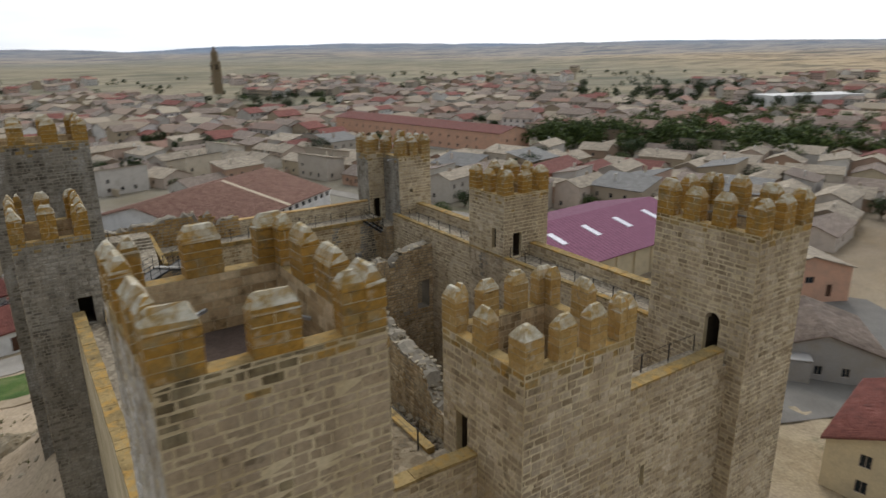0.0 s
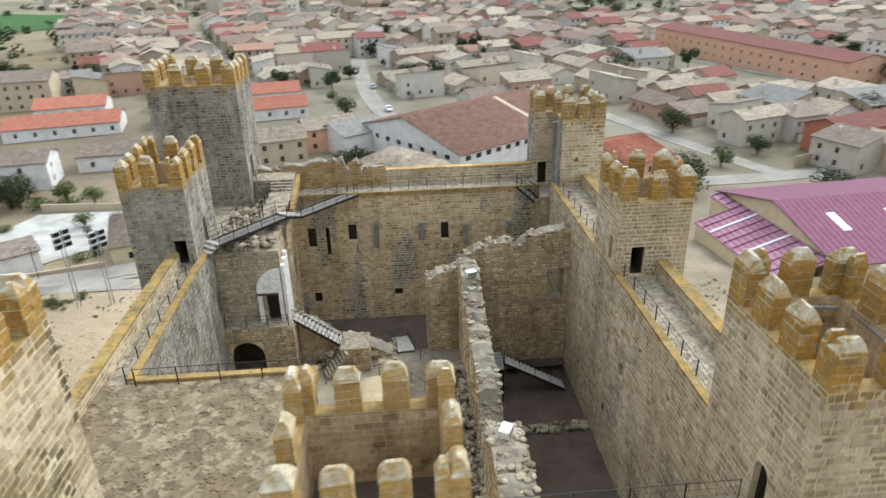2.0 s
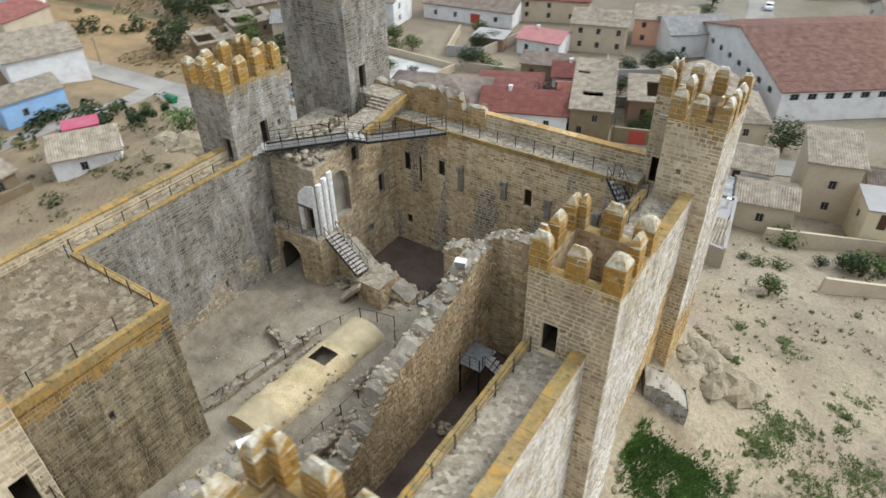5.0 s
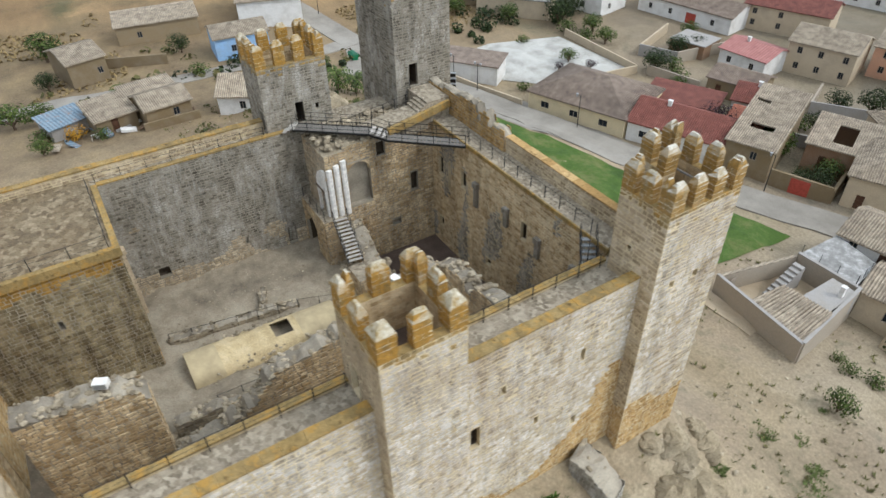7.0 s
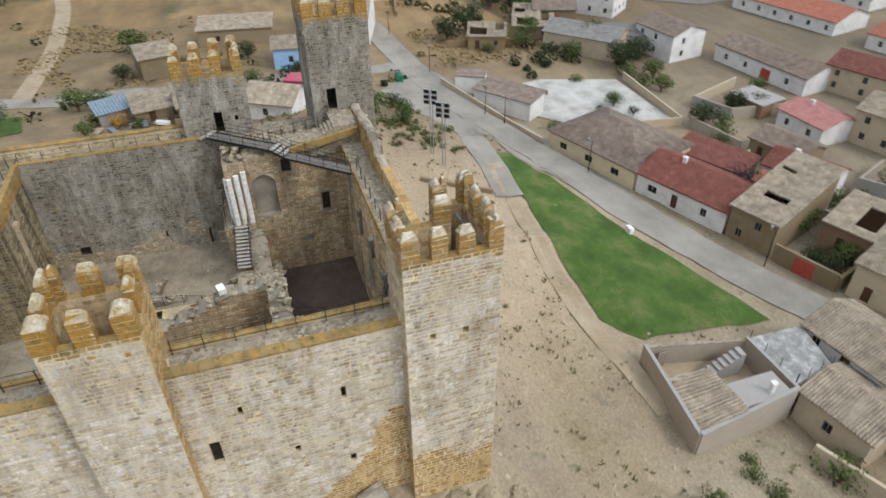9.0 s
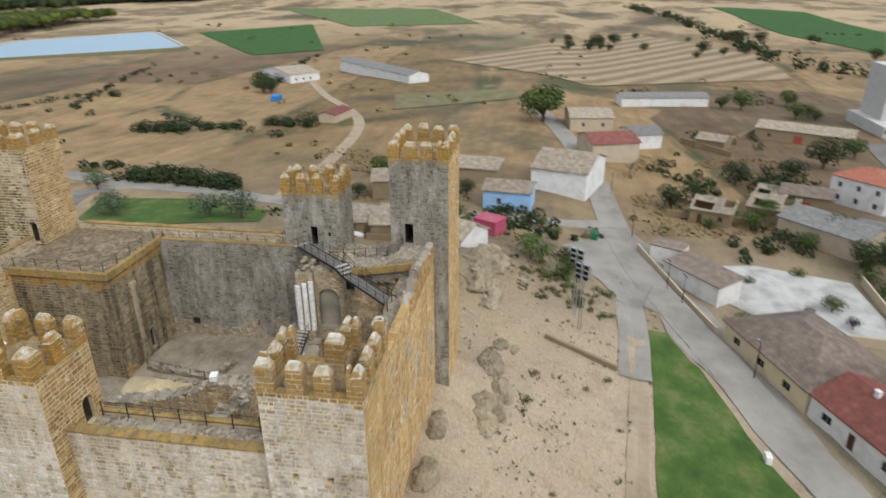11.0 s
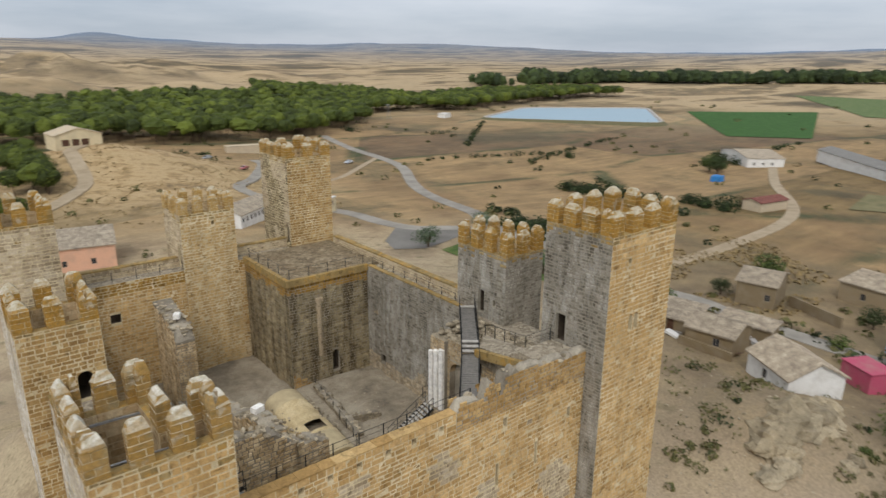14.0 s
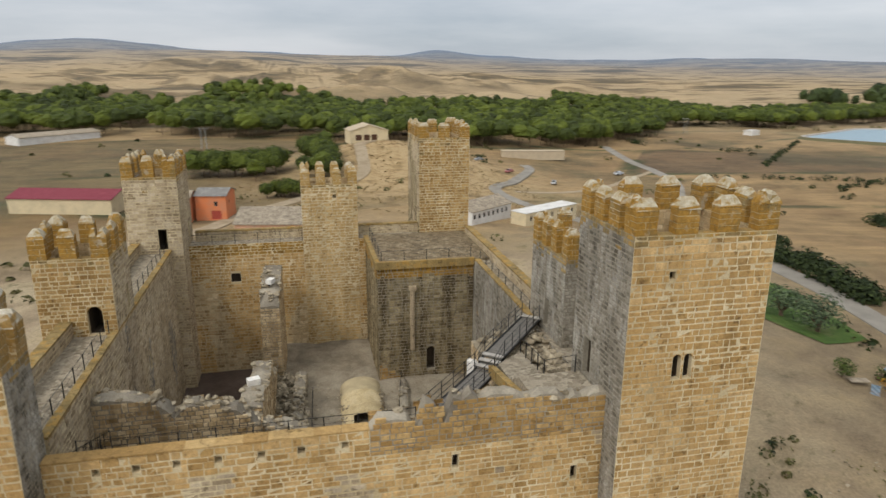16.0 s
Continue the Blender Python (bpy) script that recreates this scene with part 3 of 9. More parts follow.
def tower(label, outline, zb, zm, counts, faces, holes=(), seed=1, singles=(), deck_drop=2.9, patch=(), merlon=(0.85, 0.55, 1.4, 0.42), stone=MERLON):
    """A square-cornered tower with merlons: zm is the height of the merlons' foot, counts their number along each side
    of the outline, corners included; merlon is their width, thickness, height and cap height."""
    if len(outline) == 2:
        (x0, y0), (x1, y1) = outline
        outline, counts = [(x0, y0), (x1, y0), (x1, y1), (x0, y1)], counts * 2
    rng, n = random.Random(seed * 7), len(outline)
    xs, ys = [p[0] for p in outline], [p[1] for p in outline]
    e = thing("castle_tower", label, "tower", ((min(xs) + max(xs)) / 2, (min(ys) + max(ys)) / 2, zb), "castle towers")
    masonry_ring(e, outline, zb, zm, faces, holes, seed, MORTAR, singles=singles, core_name="body", crest=zm - 0.1, patch=patch)
    w, t, h, cap = merlon
    pts = [Vector(p) for p in outline]
    run = [(pts[(i + 1) % n] - pts[i]).normalized() for i in range(n)]
    inner = [pts[i] + (Vector((-run[i].y, run[i].x)) + Vector((-run[i - 1].y, run[i - 1].x))) * t for i in range(n)]
    # sill between the merlons, and the hollow top behind it
    g, zi = Geo(), zm - deck_drop
    for i in range(n):
        k = (i + 1) % n
        g.quad((*pts[i], zm + 0.004), (*pts[k], zm + 0.004), (*inner[k], zm + 0.004), (*inner[i], zm + 0.004))
    part("parapet_coping", g, CAP, e)
    g, f, cr = Geo(), Geo(), random.Random(seed * 13)
    for i in range(n):
        p, q = Vector((*inner[i], 0)), Vector((*inner[(i + 1) % n], 0))
        g.quad((*q.xy, zi), (*p.xy, zi), (*p.xy, zm), (*q.xy, zm))
        long = (q - p).length
        u = (q - p) / long
        inward = Vector((-u.y, u.x, 0)) * 0.015
        z = zi
        while z < zm - 0.05:
            hh, s = min(cr.uniform(0.24, 0.34), zm - z), 0.0
            while s < long - 0.02:
                b = min(cr.uniform(0.35, 0.75), long - s)
                lo, hi = p + u * (s + 0.012) + inward, p + u * (s + b - 0.012) + inward
                f.quad((hi.x, hi.y, z + 0.012), (lo.x, lo.y, z + 0.012), (lo.x, lo.y, z + hh - 0.012), (hi.x, hi.y, z + hh - 0.012))
                s += b
            z += hh
    part("parapet_inner_face", g, MORTAR, e)
    part("inner_facing", f, BROWN, e, "", "stuff")
    g = Geo()
    g.add([(*p, zi) for p in inner], (tuple(range(n)),))
    part("deck", g, DARKFLOOR, e)
    # merlons: an angle of two slabs on each corner, single slabs between
    spots = []
    for i in range(n):
        u, back = run[i], run[i - 1]
        turn = math.atan2(u.y, u.x)
        if u.x * -back.y + u.y * back.x > 0:
            arm = w * rng.uniform(0.9, 1.1)
            spots.append((pts[i], turn, ((0, arm, 0, t), (0, t, t + 0.004, arm)) if seed % 2 == 0 or rng.random() < 0.6 else ((0, arm * 0.92, 0, arm * 0.92),)))
        else:
            spots.append((pts[i], turn, ((-t, w * 0.5, 0, t),)))
        k, long = counts[i], (pts[(i + 1) % n] - pts[i]).length
        for m in range(1, k - 1):
            a = w / 2 + (long - w) * m / (k - 1) - w / 2 + rng.uniform(-0.06, 0.06)
            spots.append((pts[i] + u * a, turn, ((0, w, 0, t),)))
    for at, turn, arms in spots:
        arms = tuple(tuple(round(v, 2) for v in a) for a in arms)
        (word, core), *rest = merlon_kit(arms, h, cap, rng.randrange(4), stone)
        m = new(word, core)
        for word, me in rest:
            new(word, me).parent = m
        m.parent = e
        m.matrix_parent_inverse = Matrix.Translation(e.location).inverted()
        m.location = (*at, zm)
        m.rotation_euler = (rng.uniform(-0.015, 0.015), rng.uniform(-0.015, 0.015), turn + rng.uniform(-0.02, 0.02))
        m.scale = (1, 1, rng.uniform(0.93, 1.06))
    return e


# ---- ground ----
CX0, CX1, CY0, CY1 = 0.6, 35.0, 14.3, 58.3


def smooth(a, b, x):
    t = min(max((x - a) / (b - a), 0.0), 1.0)
    return t * t * (3 - 2 * t)


def valley(x, y):
    """How far the irrigated valley south-west of the castle lies below the plain."""
    r, deg = math.hypot(x - 18, y - 36), math.degrees(math.atan2(y - 36, x - 18)) % 360
    south = smooth(-5, -60, y)
    return (1.9 + 4.0 * south) * smooth(90, 210, r) * smooth(160, 185, deg) * smooth(262, 240, deg) * (1 - smooth(900, 1500, r))


def outward(x, y):
    """A place of the plain carried out on to the lower valley floor."""
    k = 1 + valley(x, y) / 45.0
    return 54.4 + (x - 54.4) * k, 73.3 + (y - 73.3) * k


# bare scrubby rises far out: middle, half widths, height
HILLS = [(-60, -520, 190, 70, 9), (150, -560, 240, 90, 15), (-230, -640, 130, 60, 12), (330, -760, 260, 90, 16), (-420, -900, 260, 80, 10), (60, -1000, 300, 110, 18), (-900, -700, 260, 90, 10), (-1300, -300, 240, 120, 12), (480, -520, 140, 80, 8), (-170, -960, 170, 120, 17), (140, -1650, 450, 240, 20), (-330, -1300, 200, 120, 15), (420, -1150, 260, 130, 14)]


def ground_z(x, y):
    """The castle's rocky knoll, the plain round it and the far low hills."""
    dx, dy = max(CX0 - x, x - CX1, 0.0), max(CY0 - y, y - CY1, 0.0)
    d = math.hypot(dx, dy)
    west = smooth(0, 30, CX0 - x)
    steep = -1.6 - 6.2 * (1 - math.exp(-d / 5.0)) - 4.7 * smooth(4, 52, d)
    gentle = -1.6 - 3.0 * (1 - math.exp(-d / 6.0)) - 4.5 * smooth(18, 70, d)
    south = smooth(-5, -60, y)
    w = max(west * smooth(95, 60, y), south)
    z = steep * (1 - w) + gentle * w
    # crag above the road, west of the corner tower
    z += 3.2 * math.exp(-(((x + 26) / 9) ** 2) - ((y - 56) / 7) ** 2)
    rough = smooth(0.5, 6, d) * (1 - smooth(25, 60, d))
    if rough > 0:
        z += rough * 1.1 * noise.fractal(Vector((x * 0.16, y * 0.16, 0)), 1.0, 2.0, 4) * (0.5 + 0.5 * smooth(12, 4, d))
    r = math.hypot(x - 18, y - 36)
    if r > 120:
        z -= 4.0 * smooth(150, 420, r) * (1 - south)
        z += 2.2 * smooth(120, 400, r) * noise.noise(Vector((x / 210, y / 210, 3)))
    z -= valley(x, y)
    # the barn's bare mound
    z += 9.5 * math.exp(-(((x + 14) / 34) ** 2) - ((y + 176) / 30) ** 2)
    if r > 420:
        for hx, hy, hr, hs, hh in HILLS:
            q = ((x - hx) / hr) ** 2 + ((y - hy) / hs) ** 2
            if q < 5:
                z += hh * math.exp(-q) * (1 + 0.7 * noise.fractal(Vector((x / 90, y / 90, 4)), 1.0, 2.0, 4))
    if r > 600:
        a = math.atan2(y - 36, x - 18)
        deg = math.degrees(a) % 360
        z += smooth(3000, 4300, r) * (75 * math.exp(-(((deg - 286) / 6) ** 2)) + 40 * math.exp(-(((deg - 258) / 2.5) ** 2)))
        z += smooth(1200, 3000, r) * (76 * math.exp(-(((deg - 282) / 26) ** 2)) + 26 * math.exp(-(((deg - 198) / 9) ** 2)) + 22 * math.exp(-(((deg - 240) / 22) ** 2)))
        # the long flat-topped hill beyond the irrigated fields
        z += 52 * smooth(1.35, 0.7, math.hypot((x + 2480) / 430, (y + 90) / 560) + 0.12 * noise.noise(Vector((x / 260, y / 260, 7))))
        ridge = 0.5 + 0.5 * noise.fractal(Vector((math.cos(a) * 3, math.sin(a) * 3, r / 1400)), 1.0, 2.0, 5)
        z += smooth(700, 2600, r) * (4 + 28 * ridge) + smooth(2400, 4400, r) * (4 + 52 * ridge)
    return z


def axis(c, near, far):
    """Grid lines: close together round the castle, ever wider away from it."""
    out, p, step = [0.0], 0.0, near
    while p < far:
        if p > 75:
            step *= 1.055
        p += step
        out.append(p)
    return [c - v for v in out[:0:-1]] + [c + v for v in out]


def ground_material():
    k = Nodes("dry_ground", 0.97)
    pos = k.geo.outputs["Position"]
    fine = k.noise(3.5, 7, 0.75)
    near = k.ramp(k.noise(0.09, 7, 0.62), (0.3, rgb("766650")), (0.43, rgb("928066")), (0.56, rgb("a99879")), (0.72, rgb("7b6a53")))
    tuft = k.ramp(k.noise(0.35, 6, 0.7), (0.57, 0.0), (0.66, 0.75))
    near = k.mix(tuft, near, rgb("5f5b3f"))
    near = k.mix(k.ramp(k.noise(0.045, 7, 0.7), (0.5, 0.0), (0.62, 0.5)), near, rgb("7d6845"))
    # bare sandy slope between the north wall and the lawn
    sand = k.n.new("ShaderNodeVectorMath")
    sand.operation = "DISTANCE"
    sand.inputs[1].default_value = (0, 69, -8)
    k.l.new(pos, sand.inputs[0])
    worn = k.math("ADD", k.math("MULTIPLY", sand.outputs["Value"], 0.0165), k.math("MULTIPLY", k.noise(0.12, 6, 0.65), 0.5))
    near = k.mix(k.ramp(worn, (0.5, 0.85), (0.78, 0.0)), near, k.ramp(k.noise(0.3, 7, 0.7), (0.3, rgb("9c876a")), (0.5, rgb("b8a284")), (0.7, rgb("a8957b"))))
    # browner waste ground west of the castle
    waste = k.n.new("ShaderNodeVectorMath")
    waste.operation = "DISTANCE"
    waste.inputs[1].default_value = (-95, 50, -10)
    k.l.new(pos, waste.inputs[0])
    near = k.mix(k.ramp(k.math("MULTIPLY", waste.outputs["Value"], 0.01), (0.55, 0.9), (0.98, 0.0)), near, k.ramp(k.noise(0.12, 7, 0.7), (0.35, rgb("5d4f3c")), (0.5, rgb("77664d")), (0.68, rgb("8b7857"))))
    # fields: cells stretched along the valley, each with its own crop
    m = k.n.new("ShaderNodeMapping")
    m.inputs["Rotation"].default_value = (0, 0, 0.6)
    m.inputs["Scale"].default_value = (1 / 210, 1 / 85, 0)
    k.l.new(pos, m.inputs[0])
    v = k.n.new("ShaderNodeTexVoronoi")
    v.inputs["Scale"].default_value, v.inputs["Randomness"].default_value = 1.0, 0.85
    k.l.new(m.outputs[0], v.inputs["Vector"])
    sep = k.n.new("ShaderNodeSeparateColor")
    k.l.new(v.outputs["Color"], sep.inputs[0])
    crop = k.ramp(sep.outputs[0], (0.0, rgb("76613f")), (0.22, rgb("8d7450")), (0.42, rgb("6a573f")), (0.6, rgb("7f6846")), (0.74, rgb("957d58")), (0.86, rgb("6b5b3e")), (0.96, rgb("7a6a48")))
    crop.node.color_ramp.interpolation = "CONSTANT"
    furrow = k.noise(0.06, 5, 0.6, (1.0, 5.0, 1.0))
    crop = k.mix(0.75, crop, k.ramp(furrow, (0.3, 0.68), (0.7, 1.25)), "MULTIPLY")
    edge = k.n.new("ShaderNodeTexVoronoi")
    edge.feature = "DISTANCE_TO_EDGE"
    edge.inputs["Scale"].default_value, edge.inputs["Randomness"].default_value = 1.0, 0.85
    k.l.new(m.outputs[0], edge.inputs["Vector"])
    hedge = k.mix(1.0, k.ramp(edge.outputs["Distance"], (0.012, 1.0), (0.035, 0.0)), k.ramp(k.noise(0.02, 6, 0.7), (0.45, 0.0), (0.55, 0.9)), "MULTIPLY")
    crop = k.mix(hedge, crop, rgb("3f4529"))
    scrub = k.ramp(k.noise(0.012, 8, 0.72), (0.52, 0.0), (0.6, 0.7))
    crop = k.mix(scrub, crop, rgb("524c36"))
    crop = k.mix(0.8, crop, k.ramp(k.noise(0.045, 8, 0.72), (0.34, 0.55), (0.5, 1.0), (0.66, 1.3)), "MULTIPLY")
    crop = k.mix(k.ramp(k.noise(0.03, 7, 0.7), (0.5, 0.0), (0.66, 0.5)), crop, rgb("7a5f42"))
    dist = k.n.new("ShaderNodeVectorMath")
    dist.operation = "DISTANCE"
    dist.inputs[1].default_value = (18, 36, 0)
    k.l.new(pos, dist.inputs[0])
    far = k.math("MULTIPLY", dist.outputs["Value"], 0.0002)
    base = k.mix(k.ramp(far, (0.017, 0.0), (0.027, 1.0)), near, crop)
    # trodden grey earth between the village houses
    town_at = k.n.new("ShaderNodeVectorMath")
    town_at.operation = "DISTANCE"
    town_at.inputs[1].default_value = (170, 300, -14)
    k.l.new(pos, town_at.inputs[0])
    base = k.mix(k.ramp(k.math("MULTIPLY", town_at.outputs["Value"], 0.001), (0.2, 0.85), (0.32, 0.0)), base, k.ramp(k.noise(0.05, 5), (0.32, rgb("575643")), (0.45, rgb("726858")), (0.65, rgb("888072"))))
    # duller, greener plain beyond the village
    plain_at = k.n.new("ShaderNodeVectorMath")
    plain_at.operation = "DISTANCE"
    plain_at.inputs[1].default_value = (250, 1250, -10)
    k.l.new(pos, plain_at.inputs[0])
    plain_mask = k.ramp(k.math("MULTIPLY", plain_at.outputs["Value"], 0.0005), (0.42, 0.75), (0.6, 0.0))
    # the golden broken mound by the barn
    mound = k.n.new("ShaderNodeVectorMath")
    mound.operation = "DISTANCE"
    mound.inputs[1].default_value = (-22, -150, -6)
    k.l.new(pos, mound.inputs[0])
    heap = k.ramp(k.math("MULTIPLY", mound.outputs["Value"], 0.01), (0.3, 0.85), (0.8, 0.0))
    base = k.mix(heap, base, k.ramp(k.noise(0.11, 8, 0.75), (0.36, rgb("6f5e45")), (0.46, rgb("9b8159")), (0.55, rgb("b39a72")), (0.66, rgb("8c744f"))))
    # bare hills: dark scrub, earth and pale stubble in long bands
    band = k.ramp(k.noise(0.0036, 7, 0.66, (1.0, 1.7, 1.0)), (0.4, rgb("554c3a")), (0.455, rgb("7d6b50")), (0.49, rgb("a8926f")), (0.55, rgb("b49d79")), (0.575, rgb("8d7858")), (0.62, rgb("5f5440")), (0.66, rgb("a28a68")))
    base = k.mix(k.ramp(far, (0.07, 0.0), (0.13, 0.8)), base, band)
    # slopes too steep for the plough keep their brown scrub
    bare = k.mix(1.0, k.ramp(k.up(), (0.974, 0.92), (0.993, 0.0)), k.ramp(far, (0.09, 0.0), (0.14, 1.0)), "MULTIPLY")
    base = k.mix(bare, base, k.ramp(k.noise(0.02, 7, 0.7, (1.0, 1.0, 6.0)), (0.36, rgb("594d3b")), (0.5, rgb("73634b")), (0.64, rgb("8a7759"))))
    base = k.mix(plain_mask, base, k.ramp(k.noise(0.006, 7, 0.7, (1.0, 2.2, 1.0)), (0.36, rgb("4a4c36")), (0.46, rgb("6a6650")), (0.55, rgb("857c63")), (0.66, rgb("5d5c44"))))
    # aerial haze painted into the colour: the ground turns blue with distance
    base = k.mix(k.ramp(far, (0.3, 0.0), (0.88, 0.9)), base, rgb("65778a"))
    base = k.mix(0.75, base, k.ramp(fine, (0.3, 0.5), (0.7, 1.35)), "MULTIPLY")
    return k.done(base, fine, 0.5, 0.12)


def build_ground():
    xs, ys = axis(18.0, 1.5, 4300), axis(36.0, 1.5, 4300)
    g = Geo()
    g.v = [(x, y, ground_z(x, y)) for y in ys for x in xs]
    n = len(xs)
    g.f = [(j * n + i, j * n + i + 1, (j + 1) * n + i + 1, (j + 1) * n + i) for j in range(len(ys) - 1) for i in range(n - 1)]
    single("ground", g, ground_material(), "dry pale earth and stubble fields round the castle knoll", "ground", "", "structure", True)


build_ground()

# ---- castle: curtain walls ----


def wall(name, label, x0, x1, y0, y1, z0, z1, faces, holes=(), seed=1, top=WALK, singles=(), patch=()):
    e = thing(name, label, "wall", ((x0 + x1) / 2, (y0 + y1) / 2, z0), "", "structure")
    masonry_box(e, x0, x1, y0, y1, z0, z1, faces, holes, seed, MORTAR, top_material=top, singles=singles, patch=patch)
    return e


def parapet(e, x0, x1, y0, y1, z0, z1, faces, seed, cap=0.12, coping=CAP, holes=()):
    """A low wall with a lichened coping on a wall walk."""
    masonry_box(e, x0, x1, y0, y1, z0, z1 - cap, faces, holes, seed, MORTAR, core_name="parapet")
    g, rng = Geo(), random.Random(seed)
    along = 0 if x1 - x0 > y1 - y0 else 1
    a, end = (x0, x1) if along == 0 else (y0, y1)
    while a < end - 0.01:
        b = min(end, a + rng.uniform(0.7, 1.2))
        dz, o = rng.uniform(-0.02, 0.02), rng.uniform(0.02, 0.05)
        if along == 0:
            g.box(a, y0 - o, z1 - cap, b - 0.012, y1 + o, z1 + dz)
        else:
            g.box(x0 - o, a, z1 - cap, x1 + o, b - 0.012, z1 + dz)
        a = b
    part("coping", g, coping, e, "", "stuff")


west = wall("wall_west", "grey ashlar curtain wall with a wall walk", 2.9, 4.95, 18.5, 54.0, -2.5, 11.6, {"E": GREY}, seed=11, patch=[("E", lambda x, y, z: noise.noise(Vector((y * 0.25, z * 0.4, 3))) + (3.2 - z) * 0.14 > 0.12, BUFF)],
    holes=[("E", 42.2, 0.75, 1.1, 2.8, 0.9, 0), ("E", 43.9, 0.9, 6.7, 8.5, 0.9, 0.6), ("E", 31.2, 0.9, 2.2, 3.1, 0.6, 0), ("E", 38.2, 0.22, 2.6, 3.3, 0.4, 0), ("E", 35.0, 0.25, 4.9, 5.15, 0.4, 0), ("E", 39.6, 0.25, 4.9, 5.15, 0.4, 0), ("E", 37.3, 0.25, 4.2, 4.45, 0.4, 0)])
parapet(west, 2.9, 3.5, 19.6, 42.0, 11.6, 12.6, {"E": BUFF, "N": BUFF}, 12)
parapet(west, 4.55, 4.95, 28.9, 43.6, 11.6, 11.9, {"E": GREY}, 13)

north = wall("wall_north", "ochre ashlar curtain wall with corbels and small windows", 6.2, 30.2, 54.5, 56.8, -4.0, 11.7, {"N": GOLD, "S": BROWN}, seed=21, patch=[("S", lambda x, y, z: noise.noise(Vector((x * 0.4, z * 0.13, 3))) > 0.2, SHALE), ("N", lambda x, y, z: noise.noise(Vector((x * 0.3, z * 0.3, 8))) > 0.32, BUFF)],
    holes=[("S", x, w, a, b, 0.7, 0) for x, w, a, b in ((14.0, 0.75, 7.3, 8.8), (22.05, 0.7, 7.0, 8.6), (10.5, 0.75, 6.8, 8.6), (11.85, 0.35, 6.0, 8.6), (10.45, 0.7, 1.3, 2.3), (17.75, 0.75, 1.6, 2.3), (25.6, 0.3, 4.6, 5.0), (19.4, 0.22, 4.1, 4.35), (13.2, 0.22, 5.0, 5.25))]
    + [("N", x, w, a, b, 0.6, 0) for x, w, a, b in ((13.4, 0.3, 10.6, 11.3), (7.65, 0.32, 9.2, 9.95), (13.95, 0.22, 6.8, 8.4), (10.6, 0.22, 6.9, 8.6), (20.0, 0.3, 8.4, 8.8))])
parapet(north, 17.2, 30.0, 56.2, 56.8, 11.7, 13.05, {"N": GOLD, "S": BUFF}, 22, 0.08, OCHRE,
    [("N", x, 0.3, 12.22, 12.56, 0.4, 0) for x in (28.06, 26.58, 25.05, 23.43, 21.72, 20.09, 18.25)])

east = wall("wall_east", "pale ashlar curtain wall with a wall walk and slit windows", 31.0, 34.2, 22.0, 53.2, -4.0, 11.9, {"E": PALE, "W": BUFF}, seed=31, patch=[("W", lambda x, y, z: noise.noise(Vector((y * 0.4, z * 0.13, 6))) > 0.4, SHALE), ("E", lambda x, y, z: z < -0.6 + 5.5 * smooth(46, 53, y) + 2.4 * noise.noise(Vector((y * 0.3, z * 0.3, 1))), OCHRE)],
    holes=[("W", y, w, a, b, 0.7, 0) for y, w, a, b in ((42.3, 0.5, 4.6, 5.9), (39.7, 0.6, 5.3, 6.9), (37.4, 0.6, 5.5, 6.7), (33.7, 0.55, 6.4, 7.4), (49.5, 0.6, 6.2, 7.6), (31.3, 0.35, 9.7, 10.1), (27.3, 0.35, 9.5, 9.9), (44.2, 0.3, 9.6, 9.9), (35.5, 0.3, 9.8, 10.1), (29.4, 0.9, -1.2, 1.2), (40.9, 0.4, 1.6, 2.2), (36.1, 0.4, 1.9, 2.5))]
    + [("E", y, w, a, b, 0.7, 0) for y, w, a, b in ((41.95, 0.6, 5.5, 7.3), (49.4, 0.3, 8.2, 9.2), (43.75, 0.28, 8.9, 9.6), (49.45, 0.35, 2.3, 3.1), (30.5, 0.3, 7.5, 8.4), (46.3, 0.3, 4.6, 5.2))])
parapet(east, 33.55, 34.2, 22.0, 36.3, 11.9, 12.95, {"E": PALE, "W": BUFF}, 32)
parapet(east, 33.55, 34.2, 40.6, 53.2, 11.9, 12.95, {"E": PALE, "W": BUFF}, 33)
parapet(east, 31.0, 31.35, 22.0, 53.2, 11.9, 12.2, {"W": BROWN}, 34)

south = wall("wall_south", "ochre ashlar curtain wall with a wall walk", 8.0, 31.0, 16.9, 19.1, -3.0, 11.7, {"S": BUFF, "N": GOLD}, seed=41, patch=[("N", lambda x, y, z: z > 10.5 + 0.9 * noise.noise(Vector((x * 0.5, z * 0.4, 3))), LICHEN_BAND), ("N", lambda x, y, z: noise.noise(Vector((x * 0.35, z * 0.1, 5))) + (4 - z) * 0.05 > 0.18, BROWN)],
    holes=[("N", 26.0, 0.9, 7.9, 8.8, 0.7, 0), ("N", 14.95, 0.9, 5.3, 6.9, 0.7, 0), ("S", 24.0, 0.3, 7.0, 8.2, 0.6, 0)])
parapet(south, 19.3, 29.6, 16.9, 17.5, 11.7, 12.7, {"S": BUFF, "N": BUFF}, 42)
parapet(south, 8.0, 14.2, 16.9, 17.5, 11.7, 12.7, {"S": BUFF, "N": BUFF}, 43)

